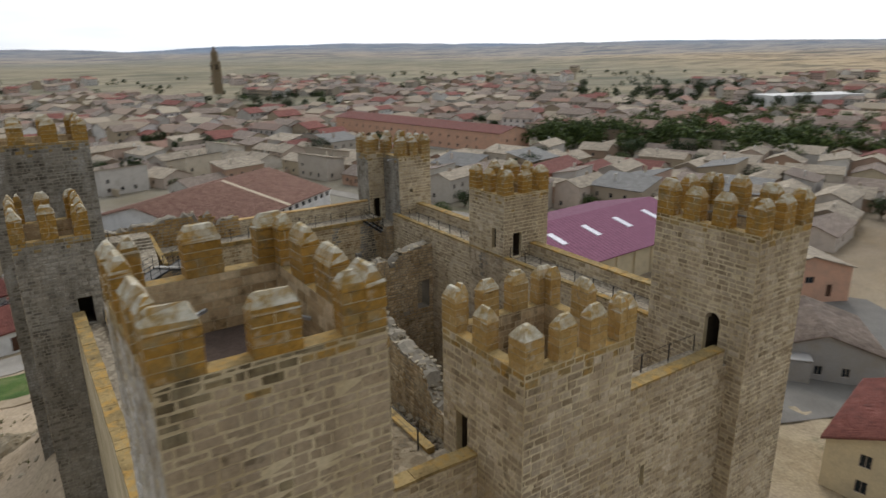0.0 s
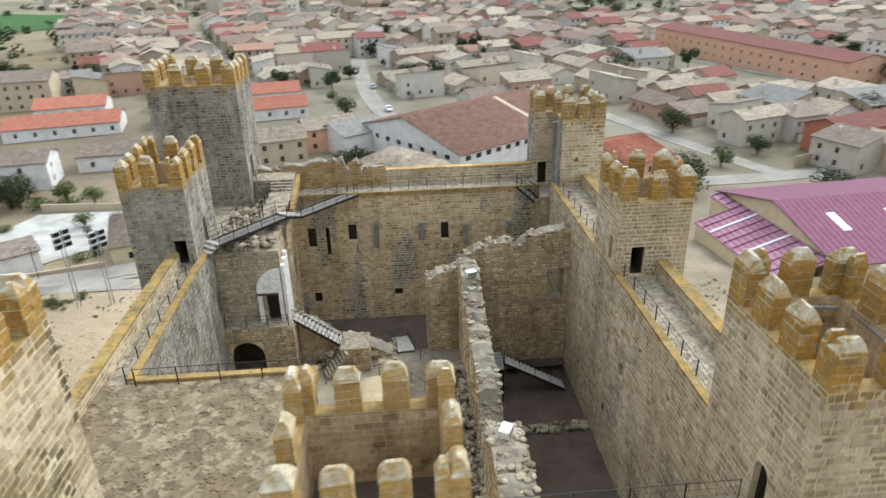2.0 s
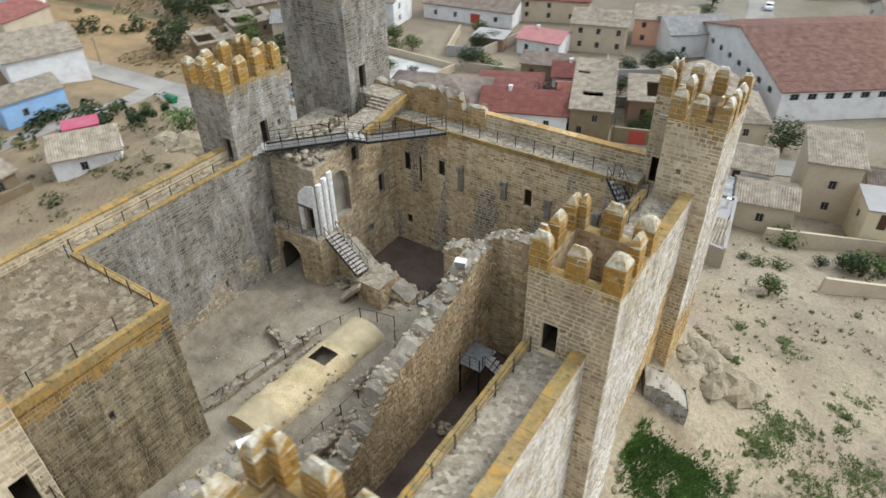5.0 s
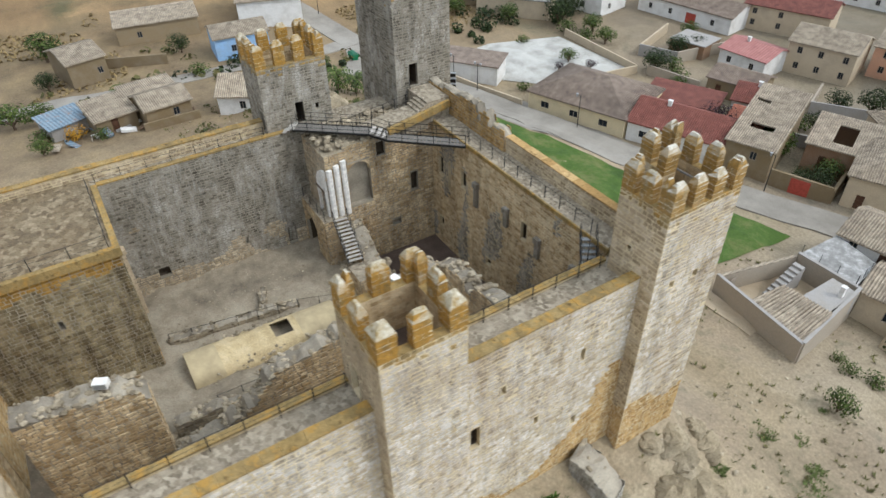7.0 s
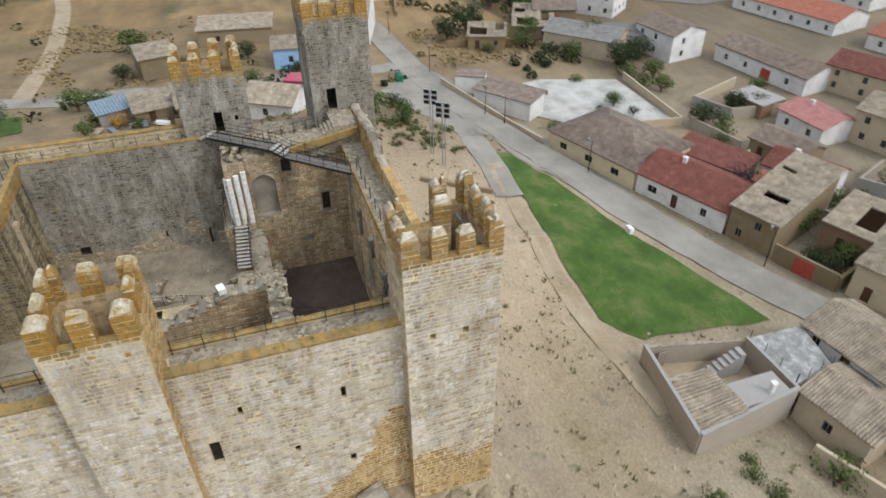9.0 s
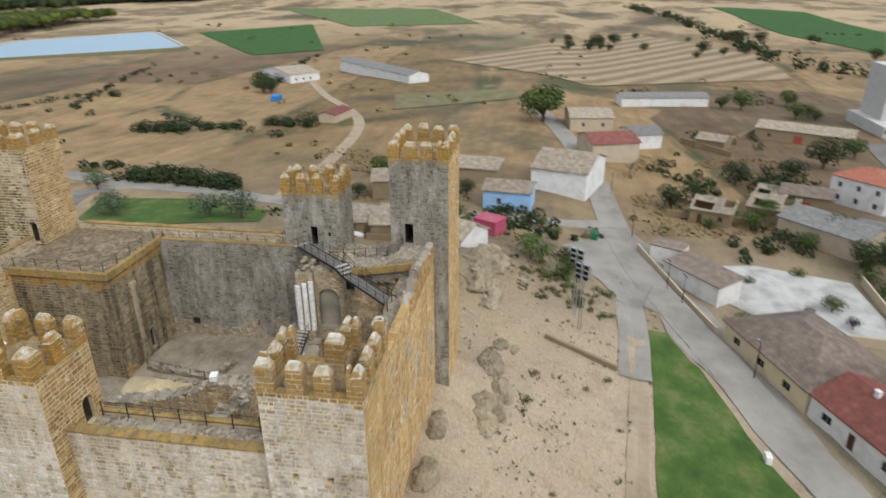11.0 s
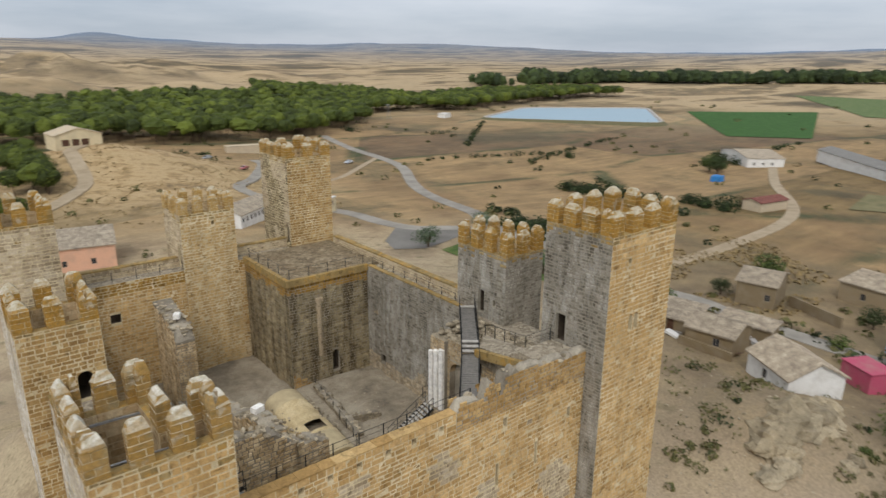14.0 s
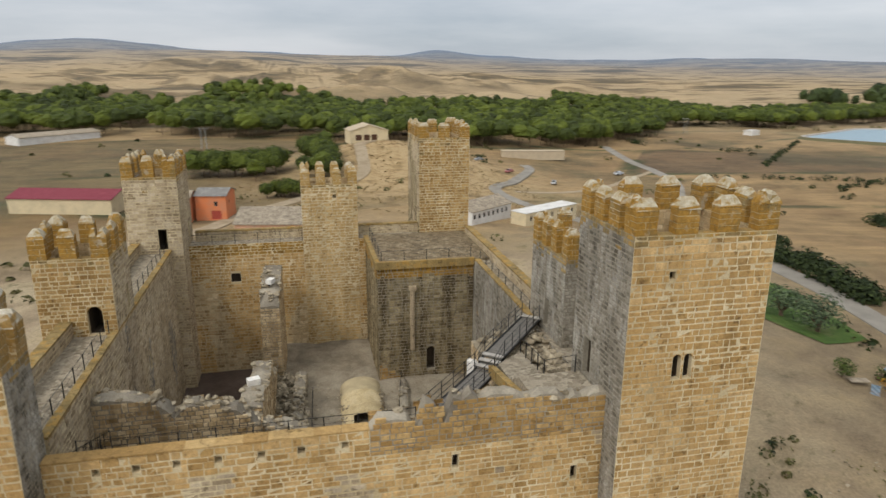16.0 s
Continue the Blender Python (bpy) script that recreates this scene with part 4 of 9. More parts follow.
# ---- castle: towers ----
tower("tall square stone tower with orange-lichened merlons and a twin window", [(-0.4, 52.9), (6.3, 58.2)], -3.5, 21.35, (4, 4),
    {"S": GREY, "E": GREY, "N": GOLD, "W": BUFF},
    [("E", 54.55, 0.8, 13.4, 15.35, 2.4, 0), ("N", 3.2, 0.42, 14.7, 15.9, 1.9, 1), ("N", 3.75, 0.42, 14.7, 15.9, 1.9, 1), ("N", 4.4, 0.28, 19.4, 19.75, 1.0, 0)], 51,
    singles=[("N", 220, (3.3, 58.2, 17))], deck_drop=5.0, merlon=(1.0, 0.58, 1.1, 0.52))
tower("square pale stone tower with a notched corner and lichened merlons", [(31.7, 53.0), (35.2, 53.0), (35.2, 58.4), (30.0, 58.4), (30.0, 56.0), (31.7, 56.0)], -5.0, 17.55, (3, 4, 4, 2, 2, 2),
    {"S": BUFF, "E": PALE, "N": GOLD, "W": GREY},
    [("S", 30.85, 0.8, 11.2, 13.2, 1.2, 0), ("S", 33.0, 0.3, 14.0, 14.4, 0.5, 0), ("E", 54.5, 0.36, 12.1, 12.6, 0.5, 0), ("E", 56.4, 0.36, 12.1, 12.6, 0.5, 0), ("N", 33.0, 0.36, 12.4, 12.9, 0.5, 0)], 52, singles=[("N", 220, (33, 58.4, 15)), ("E", 80, (35.2, 56, 15))],
    patch=[(s, lambda x, y, z: z < 1.6 + 1.5 * noise.noise(Vector((x * 0.4, y * 0.4, z * 0.3))), OCHRE) for s in "SE"], deck_drop=4.2, merlon=(0.84, 0.56, 1.22, 0.56), stone=MERLON_PALE)
tower("small square wall tower with lichened merlons over the east wall", [(31.0, 36.3), (35.3, 40.7)], -4.5, 16.85, (3, 3),
    {"S": BUFF, "E": PALE, "N": OCHRE, "W": BUFF},
    [("S", 32.3, 0.85, 12.0, 13.9, 2.4, 0), ("W", 37.5, 0.5, 12.6, 14.2, 0.8, 0), ("N", 32.2, 0.85, 12.0, 13.8, 2.4, 1)], 53, singles=[("S", 150, (33, 36.3, 16)), ("E", 150, (35.3, 38, 15))], deck_drop=2.6, merlon=(0.92, 0.54, 1.3, 0.55))
tower("tall square corner tower with heavy lichened merlons", [(30.0, 16.0), (34.4, 22.0)], -5.0, 18.7, (3, 4),
    {"S": BUFF, "E": PALE, "N": BUFF, "W": BUFF},
    [("W", 18.0, 0.85, 12.0, 14.2, 2.4, 1), ("N", 31.6, 0.75, 12.2, 14.1, 2.4, 0)], 54, deck_drop=4.2, merlon=(0.95, 0.58, 1.25, 0.55))
tower("square sandstone gate tower with crowded merlons", [(14.2, 14.3), (19.5, 19.16)], -3.0, 17.1, (4, 3),
    {"S": BUFF, "E": BUFF, "N": SAND, "W": BUFF},
    [("W", 17.9, 0.75, 12.0, 13.9, 2.4, 0), ("E", 18.2, 0.75, 12.0, 13.9, 2.4, 0), ("N", 16.4, 0.3, 15.8, 16.2, 0.5, 0)], 55, merlon=(0.82, 0.52, 1.15, 0.52), stone=MERLON_SAND)
tower("tall ochre corner tower beside the terrace, merlons covered with lichen", [(2.9, 12.0), (8.0, 18.5)], -4.0, 21.3, (3, 4),
    {"S": BUFF, "E": BUFF, "N": OCHRE, "W": PALE},
    [("E", 17.7, 0.85, 12.1, 14.2, 2.4, 1), ("S", 5.3, 0.3, 16.0, 16.4, 0.5, 0)], 56, singles=[("S", 220, (5.5, 12.0, 18))], deck_drop=1.7, patch=[(s, lambda x, y, z: noise.noise(Vector((x * 0.4, y * 0.4, z * 0.2))) > -0.05, DRIPPED) for s in "SE"], merlon=(1.05, 0.5, 1.05, 0.45))
tower("square grey wall tower with lichened merlons over the west wall", [(0.6, 42.0), (4.6, 47.6)], -3.0, 17.15, (3, 4),
    {"S": SHALE, "E": GREY, "N": SHALE, "W": BUFF},
    [("E", 44.9, 0.7, 12.0, 13.9, 2.4, 0), ("S", 3.7, 0.8, 11.7, 13.4, 2.4, 0), ("E", 46.4, 0.3, 12.9, 13.4, 0.6, 0)], 57, merlon=(0.86, 0.54, 1.35, 0.52))
corner = thing("wall_corner", "brown ashlar wall corner below the notched tower", "wall", (30.9, 54.5, -4), "", "structure")
masonry_box(corner, 30.2, 31.7, 53.2, 56.0, -4.0, 11.0, {"W": BROWN, "S": BROWN}, (), 58, MORTAR_DARK, top_material=WALK)

# ---- castle: inside ----
keep = thing("terrace_block", "square buttressed stone block carrying a rubble-paved terrace", "building", (9.5, 24, 0))
masonry_box(keep, 5.0, 13.5, 18.5, 28.7, -1.0, 11.35, {"N": DRIPPED, "E": DRIPPED}, [("N", 8.85, 0.75, 1.7, 3.9, 0.8, 1), ("E", 24.0, 0.3, 7.2, 7.9, 0.5, 0)], 61, MORTAR_DARK, core_name="body",
    patch=[(s, lambda x, y, z: z > 10.45 + 0.55 * noise.noise(Vector((x * 0.7, y * 0.7, 3))), LICHEN_BAND) for s in "EN"]
    + [("E", lambda x, y, z: (1.4 - z) * 0.16 + (y - 27.6) * 0.22 + noise.noise(Vector((y * 0.35, z * 0.25, 2))) > 0.05, OCHRE), ("N", lambda x, y, z: (x - 12.3) * 0.3 + (5 - z) * 0.08 + noise.noise(Vector((x * 0.5, z * 0.25, 7))) > 0.25, OCHRE)])
g = Geo()
g.box(5.0, 28.5, 11.35, 13.7, 28.9, 12.0)
g.box(13.3, 19.1, 11.35, 13.7, 28.5, 12.0)
part("terrace_edge", g, CAP, keep)
g = Geo()
g.box(3.5, 18.5, 11.61, 13.3, 28.5, 11.85)
part("terrace_floor", g, TERRACE, keep)


def floor_sheet(name, label, x0, x1, y0, y1, z, material, bump=0.12, step=0.7, z_low=None):
    """An uneven trodden floor."""
    g = Geo()
    nx, ny = int((x1 - x0) / step) + 1, int((y1 - y0) / step) + 1
    for j in range(ny + 1):
        for i in range(nx + 1):
            x, y = x0 + (x1 - x0) * i / nx, y0 + (y1 - y0) * j / ny
            g.v.append((x, y, z + bump * noise.fractal(Vector((x * 0.5, y * 0.5, z)), 1.0, 2.0, 4)))
    n = nx + 1
    g.f = [(j * n + i, j * n + i + 1, (j + 1) * n + i + 1, (j + 1) * n + i) for j in range(ny) for i in range(nx)]
    return single(name, g, material, label, "floor", "", "structure", True)


floor_sheet("floor_yard", "trodden grey gravel courtyard floor", 4.9, 23.5, 19.0, 46.2, 1.05, YARD, 0.26)
floor_sheet("floor_hall", "dark gravel floor of the roofless hall", 8.8, 31.1, 45.2, 54.6, -0.6, DARKFLOOR, 0.05)
floor_sheet("floor_passage", "dark gravel floor of the sunken passage", 23.3, 31.1, 19.0, 46.0, -1.3, DARKFLOOR, 0.05)


def ruin(name, label, p, q, thick, z0, tops, material, seed, holes=(), loose=15):
    """A broken wall from p to q; tops are (share of the run, height)."""
    rng = random.Random(seed)
    e = thing(name, label, "ruined wall", (*p, z0))
    p, q = Vector((*p, 0)), Vector((*q, 0))
    run, length = (q - p).normalized(), (q - p).length
    side = Vector((run.y, -run.x, 0))
    def top(a):
        t = min(max(a / length, 0), 1)
        for (t0, h0), (t1, h1) in zip(tops, tops[1:]):
            if t <= t1:
                return h0 + (h1 - h0) * (t - t0) / max(t1 - t0, 1e-6)
        return tops[-1][1]
    g, n = Geo(), max(2, int(length / 0.4))
    ring = []
    for i in range(n + 1):
        a = length * i / n
        h = top(a) - 0.12 + rng.choice((-0.22, -0.08, 0.0, 0.06, 0.16))
        c = p + run * a
        ring.append([(*(c + side * s * thick / 2).xy, z) for s, z in ((1, z0), (1, h), (0.3, h + rng.uniform(0, 0.25)), (-0.4, h + rng.uniform(0, 0.2)), (-1, h), (-1, z0))])
    for i, (a, b) in enumerate(zip(ring, ring[1:])):
        mid = length * (i + 0.5) / n
        gap = [h for h in holes if h[0] < mid < h[1]]
        if not gap:
            for k in range(5):
                g.quad(a[k], b[k], b[k + 1], a[k + 1])
            continue
        # an opening through the wall: masonry below its sill and above its lintel
        lo, hi = gap[0][2:]
        at = lambda p, z: (p[0], p[1], z)
        for v, w, m in ((a, b, 0), (b, a, 5)):
            g.quad(at(v[m], z0), at(w[m], z0), at(w[m], lo), at(v[m], lo))
            g.quad(at(v[m], hi), at(w[m], hi), w[1 if m == 0 else 4], v[1 if m == 0 else 4])
        for k in range(1, 4):
            g.quad(a[k], b[k], b[k + 1], a[k + 1])
        g.quad(at(a[0], lo), at(b[0], lo), at(b[5], lo), at(a[5], lo))
        g.quad(at(a[5], hi), at(b[5], hi), at(b[0], hi), at(a[0], hi))
        for v, w, edge in ((a, length * i / n, gap[0][0]), (b, length * (i + 1) / n, gap[0][1])):
            if abs(w - edge) < length / n * 0.75:
                g.quad(at(v[0], lo), at(v[5], lo), at(v[5], hi), at(v[0], hi))
    g.add(ring[0], (tuple(range(6)),))
    g.add(ring[-1], (tuple(range(6))[::-1],))
    part("core", g, MORTAR_DARK, e)
    for s in (1, -1):
        o = p + side * thick / 2 if s > 0 else q - side * thick / 2
        u = run if s > 0 else -run
        nn = side * s
        tp = top if s > 0 else (lambda a: top(length - a))
        hs = [(a, b, c, d) if s > 0 else (length - b, length - a, c, d) for a, b, c, d in holes]
        lay(courses((o.x, o.y), (u.x, u.y), (nn.x, nn.y), length, z0, max(h for _, h in tops), hs, rng, 0.25, 0.44, tp, 0.03, 0.022), material, e)
        end, tip = (q + side * thick / 2, tops[-1][1]) if s > 0 else (p - side * thick / 2, tops[0][1])
        lay(courses((end.x, end.y), (-nn.x, -nn.y), (u.x, u.y), thick, z0, tip - 0.1, (), rng, 0.25, 0.44, None, 0.03, 0.022), material, e)
    g = Geo()
    for i in range(int(length * loose)):
        a = rng.uniform(0, length)
        c = p + run * a + side * rng.uniform(-0.5, 0.5) * thick
        g.rock((c.x, c.y, top(a) + rng.uniform(-0.2, 0.0)), rng.uniform(0.1, 0.3), rng, 0.5)
    part("broken_crest", g, RUBBLE, e, "", "stuff")
    return e


ruin("ruined_wall", "long broken rubble-topped wall down the courtyard", (23.0, 46.3), (23.0, 27.0), 1.3, -1.5, [(0, 9.0), (0.12, 9.1), (0.3, 7.6), (0.5, 6.6), (0.62, 6.5), (0.7, 4.6), (0.85, 3.2), (1, 2.6)], BROWN, 71)
ruin("ruined_wall", "broken cross wall of brown ashlar against the east wall", (22.4, 46.9), (31.0, 46.9), 1.2, -1.5, [(0, 8.6), (0.12, 9.4), (0.25, 10.0), (0.46, 10.2), (0.52, 9.6), (0.56, 9.8), (0.63, 10.6), (1, 11.0)], BROWN, 72, [(7.0, 8.2, 5.0, 7.6)])
ruin("ruined_wall", "short broken stub of brown ashlar", (19.9, 46.5), (22.4, 46.6), 1.2, -0.8, [(0, 7.6), (0.5, 8.1), (1, 8.3)], BROWN, 73)

ruin("ruined_parapet", "broken crest of the north wall by the tall tower", (17.2, 56.44), (6.2, 56.44), 0.72, 11.7, [(0, 13.05), (0.015, 13.1), (0.02, 13.55), (0.16, 13.35), (0.165, 13.05), (0.2, 13.05), (0.205, 14.05), (0.29, 13.95), (0.295, 13.2), (0.325, 13.25), (0.33, 14.35), (0.65, 13.85), (1, 13.6)], OCHRE, 76, (), 1.2)
house = thing("gallery_block", "ruined stone gallery block with an arched undercroft", "building", (7, 49, 1))
masonry_box(house, 4.95, 9.1, 46.2, 54.5, -1.0, 11.4, {"E": BROWN, "S": GREY}, [("E", 47.5, 2.0, 5.7, 9.7, 0.5, 1), ("E", 49.6, 0.8, 9.6, 10.9, 0.6, 0), ("E", 52.6, 0.7, 5.2, 7.0, 0.6, 0), ("E", 50.6, 0.9, 2.2, 2.8, 0.5, 0)], 81, MORTAR_DARK, top_material=RUBBLE)
masonry_box(house, 4.95, 9.9, 43.6, 46.2, -0.5, 5.5, {"E": BROWN, "S": BROWN}, [("S", 6.4, 2.4, 0.9, 4.3, 2.2, 1)], 82, MORTAR_DARK, top_material=WALK, core_name="undercroft")
masonry_box(house, 4.95, 9.4, 44.5, 46.2, 5.5, 11.2, {"E": BROWN, "S": BUFF}, [("S", 8.6, 0.9, 5.6, 8.0, 0.8, 0)], 83, MORTAR_DARK, top_material=RUBBLE, core_name="upper_wall")


# ---- castle: fittings ----
def railing(label, pts, post=1.0, gap=1.9, group="castle railings", wires=3):
    """Thin steel posts with stretched wires along a line of points."""
    e = thing("railing", label, "railing", pts[0], group)
    for p, q in zip(pts, pts[1:]):
        p, q = Vector(p), Vector(q)
        n = max(1, round((q - p).length / gap))
        for i in range(n + (q == Vector(pts[-1]))):
            c = p + (q - p) * i / n
            g = Geo()
            g.box(c.x - 0.025, c.y - 0.025, c.z, c.x + 0.025, c.y + 0.025, c.z + post)
            part("post", g, STEEL, e)
        for k in range(wires):
            h = Vector((0, 0, post * (0.97 - 0.33 * k)))
            g = Geo()
            g.beam(p + h, q + h, 0.022 if k == 0 else 0.012)
            part("wire", g, STEEL, e)
    return e


railing("thin dark steel railing along the west wall walk", [(4.5, 28.9, 11.6), (4.5, 41.6, 11.6)])
railing("thin dark steel railing round the terrace", [(5.2, 28.3, 11.85), (13.1, 28.3, 11.85), (13.1, 19.4, 11.85)], 1.0, 2.1)
railing("thin dark steel railing along the east wall walk", [(31.5, 22.6, 11.9), (31.5, 36.1, 11.9)], 1.05, 1.7)
railing("thin dark steel railing along the east wall walk", [(31.5, 40.9, 11.9), (31.5, 52.6, 11.9)], 1.05, 1.7)
railing("thin steel railing along the north wall walk", [(14.4, 54.75, 11.7), (28.4, 54.75, 11.7), (29.9, 53.2, 10.9)], 1.0, 1.6)
railing("thin dark steel railing along the south wall walk", [(19.6, 18.9, 11.7), (30.0, 18.9, 11.7)], 1.0, 2.0)
railing("thin steel railing on the gallery ledge", [(5.1, 43.75, 5.5), (9.6, 43.75, 5.5)], 0.95, 1.3)
railing("low wire railing round the cistern", [(11.7, 29.6, 1.1), (12.6, 34.5, 1.1), (13.4, 39.2, 1.1), (14.6, 42.3, 1.1), (17.4, 42.9, 1.1), (19.3, 40.5, 1.1), (19.6, 36.0, 1.1), (19.4, 31.0, 1.1)], 1.0, 1.7, wires=1)
railing("low wire railing in the courtyard", [(19.2, 44.6, 1.1), (20.4, 43.2, 1.1), (21.6, 41.2, 1.1), (21.2, 36.2, 1.1)], 1.0, 1.9, wires=1)

# corbels of the vanished hall roof
def corbel(x, z0, z1):
    g = Geo()
    g.prism([(x - 0.28, 54.5), (x - 0.28, 54.12), (x + 0.28, 54.12), (x + 0.28, 54.5)], z1 - 0.45, z1)
    g.prism([(x - 0.24, 54.5), (x - 0.22, 54.25), (x + 0.22, 54.25), (x + 0.24, 54.5)], z0, z1 - 0.45)
    part("corbel", g, GREY, north)


for x, a, b in ((16.0, 6.6, 8.9), (20.0, 7.1, 8.8), (23.85, 6.6, 8.4), (27.7, 7.3, 8.5)):
    corbel(x, a, b)
# projecting string course under the north walk
g = Geo()
for i in range(27):
    x = 9.3 + i * 0.78
    g.box(x, 54.38, 11.35, x + 0.765, 54.5, 11.68)
part("string_course", g, CAP, north, "", "stuff")
# ribs of the lost vaults on the terrace block
for x in (10.5,):
    g = Geo()
    g.prism([(x - 0.22, 28.74), (x + 0.22, 28.74), (x + 0.12, 29.0), (x - 0.12, 29.0)], 3.8, 9.4)
    g.prism([(x - 0.35, 28.74), (x + 0.35, 28.74), (x + 0.3, 29.1), (x - 0.3, 29.1)], 9.4, 9.75)
    part("wall_shaft", g, BUFF, keep)

def stair(name, label, p, q, width, steps, tread=WALKSTEP, rail=True, solid=False):
    """An open flight of treads between two stringers, from p (low) to q (high)."""
    e = thing(name, label, "staircase", p)
    p, q = Vector(p), Vector(q)
    run = q - p
    flat = Vector((run.x, run.y, 0)).normalized()
    side = Vector((flat.y, -flat.x, 0)) * width / 2
    for i in range(steps):
        c = p + run * (i + 0.5) / steps + Vector((0, 0, run.z / steps / 2))
        g = Geo()
        d = flat * (Vector((run.x, run.y, 0)).length / steps * 0.46)
        a = [c - d - side, c + d - side, c + d + side, c - d + side]
        lo = 0.05 if not solid else run.z / steps + 0.1
        g.prism([(v.x, v.y) for v in a] if (a[1] - a[0]).cross(a[2] - a[1]).z > 0 else [(v.x, v.y) for v in a[::-1]], c.z - lo, c.z)
        part("tread", g, tread, e)
    for s in (-1, 1):
        g = Geo()
        g.beam(p + side * s, q + side * s, 0.05, 0.2)
        part("stringer", g, STEEL if not solid else tread, e)
        if rail:
            g = Geo()
            h = Vector((0, 0, 0.95))
            g.beam(p + side * s + h, q + side * s + h, 0.035)
            g.beam(p + side * s + h * 0.5, q + side * s + h * 0.5, 0.015)
            for i in range(5):
                c = p + side * s + run * i / 4
                g.beam(c, c + h, 0.03)
            part("handrail", g, STEEL, e)
    return e


stair("staircase", "steel stair with timber treads up to the gallery", (13.2, 44.6, 3.3), (9.9, 45.0, 5.5), 1.2, 12)
stair("staircase", "stone steps up to the stair landing", (11.9, 43.3, 1.1), (13.6, 43.9, 2.9), 1.1, 8, RUBBLE, False, True)
stair("staircase", "steel stair down into the sunken passage", (30.3, 43.3, -1.25), (25.4, 43.1, 1.7), 1.1, 15)
stair("staircase", "short timber ramp stair between hall and yard", (17.6, 50.6, -0.55), (18.1, 45.9, 1.2), 1.4, 12)
ruin("ruined_wall", "broken masonry sloping down beside the gallery stair", (10.0, 46.0), (17.0, 46.1), 1.5, -0.8, [(0, 5.0), (0.2, 4.2), (0.4, 3.0), (0.65, 2.6), (1, 1.3)], BROWN, 77)
land = thing("stair_landing", "broken stone landing block below the gallery stair", "landing", (14.2, 44.9, 1))
masonry_box(land, 13.1, 15.3, 43.9, 46.2, -0.8, 3.0, {"S": BROWN, "E": BROWN, "W": GREY}, (("S", 12.9, 0.1, 1.0, 1.1, 0.05, 0),), 91, MORTAR_DARK, top_material=WALK)
rng = random.Random(5)
g = Geo()
for _ in range(340):
    x, y = rng.uniform(9.8, 17.2), rng.uniform(44.2, 47.6)
    g.rock((x, y, 1.0 + max(0, 2.2 - abs(x - 13.2) * 0.65 - abs(y - 45.6) * 0.5) * rng.uniform(0.3, 1)), rng.uniform(0.12, 0.36), rng)
single("rubble_heap", g, RUBBLE, "heap of fallen stones round the stair landing", "rubble", "", "stuff")
platform = thing("steel_platform", "small steel landing platform beside the broken wall", "platform", (24.7, 43.0, 1.7))
g = Geo()
g.box(23.65, 41.9, 1.6, 25.4, 44.2, 1.7)
part("deck", g, GALV, platform)
for x, y in ((23.8, 42.0), (25.3, 42.0), (23.8, 44.1), (25.3, 44.1)):
    g = Geo()
    g.box(x - 0.05, y - 0.05, -1.3, x + 0.05, y + 0.05, 1.6)
    part("leg", g, STEEL, platform)
railing("steel railing of the passage platform", [(25.35, 42.4, 1.7), (25.35, 41.95, 1.7), (23.8, 41.95, 1.7)], 1.0, 0.9)

# the slanting steel footbridge across the corner of the courtyard
bridge = thing("footbridge", "slanting steel footbridge with timber deck between the wall walks", "footbridge", (5.1, 43.4, 12.1))
BR = [(5.3, 44.0, 12.2), (9.2, 48.8, 12.1), (10.1, 49.9, 11.65), (14.3, 54.6, 11.55)]
for p, q in zip(BR, BR[1:]):
    p, q = Vector(p), Vector(q)
    d = (q - p).normalized()
    s = Vector((d.y, -d.x, 0)).normalized() * 0.6
    for k in (-1, 1):
        g = Geo()
        g.beam(p + s * k, q + s * k, 0.08, 0.16)
        part("girder", g, STEEL, bridge)
        g = Geo()
        for h in (0.35, 0.7, 1.05):
            g.beam(p + s * k + Vector((0, 0, h)), q + s * k + Vector((0, 0, h)), 0.025)
        n = round((q - p).length / 1.3)
        for i in range(n + 1):
            c = p + s * k + (q - p) * i / n
            g.beam(c, c + Vector((0, 0, 1.08)), 0.04)
        part("handrail", g, STEEL, bridge)
    n = round((q - p).length / 0.3)
    for i in range(n):
        c = p + (q - p) * (i + 0.5) / n
        g = Geo()
        g.beam(c - s, c + s, 0.27, 0.05)
        part("plank", g, DECK, bridge)
for p, q, n in (((4.7, 43.3, 11.75), (5.35, 44.1, 12.3), 3), ((9.2, 48.8, 12.2), (10.1, 49.9, 11.75), 3)):
    p, q = Vector(p), Vector(q)
    d = (q - p).normalized()
    s = Vector((d.y, -d.x, 0)).normalized() * 0.62
    for i in range(n):
        c = p + (q - p) * (i + 0.5) / n + Vector((0, 0, 0.1))
        g = Geo()
        g.beam(c - s, c + s, 0.34, 0.06)
        part("tread", g, WALKSTEP, bridge)
ramp = thing("stone_ramp", "paved stone ramp from the footbridge to the tall tower's door", "ramp", (8.6, 51, 11.4))
g = Geo()
base = [(7.5, 48.4), (9.3, 49.9), (9.6, 53.0), (7.7, 53.0)]
g.add([(x, y, 10.9) for x, y in base] + [(7.5, 48.4, 12.05), (9.3, 49.9, 12.1), (9.6, 53.0, 12.65), (7.7, 53.0, 12.65)], ((3, 2, 1, 0), (4, 5, 6, 7), (0, 1, 5, 4), (1, 2, 6, 5), (2, 3, 7, 6), (3, 0, 4, 7)))
part("ramp_slab", g, WALK, ramp)
for i in range(3):
    g = Geo()
    g.box(7.7, 53.0 + 0.3 * i, 11.0, 9.55, 53.3 + 0.3 * i, 12.82 + 0.17 * i)
    part("step", g, WALK, ramp)
g = Geo()
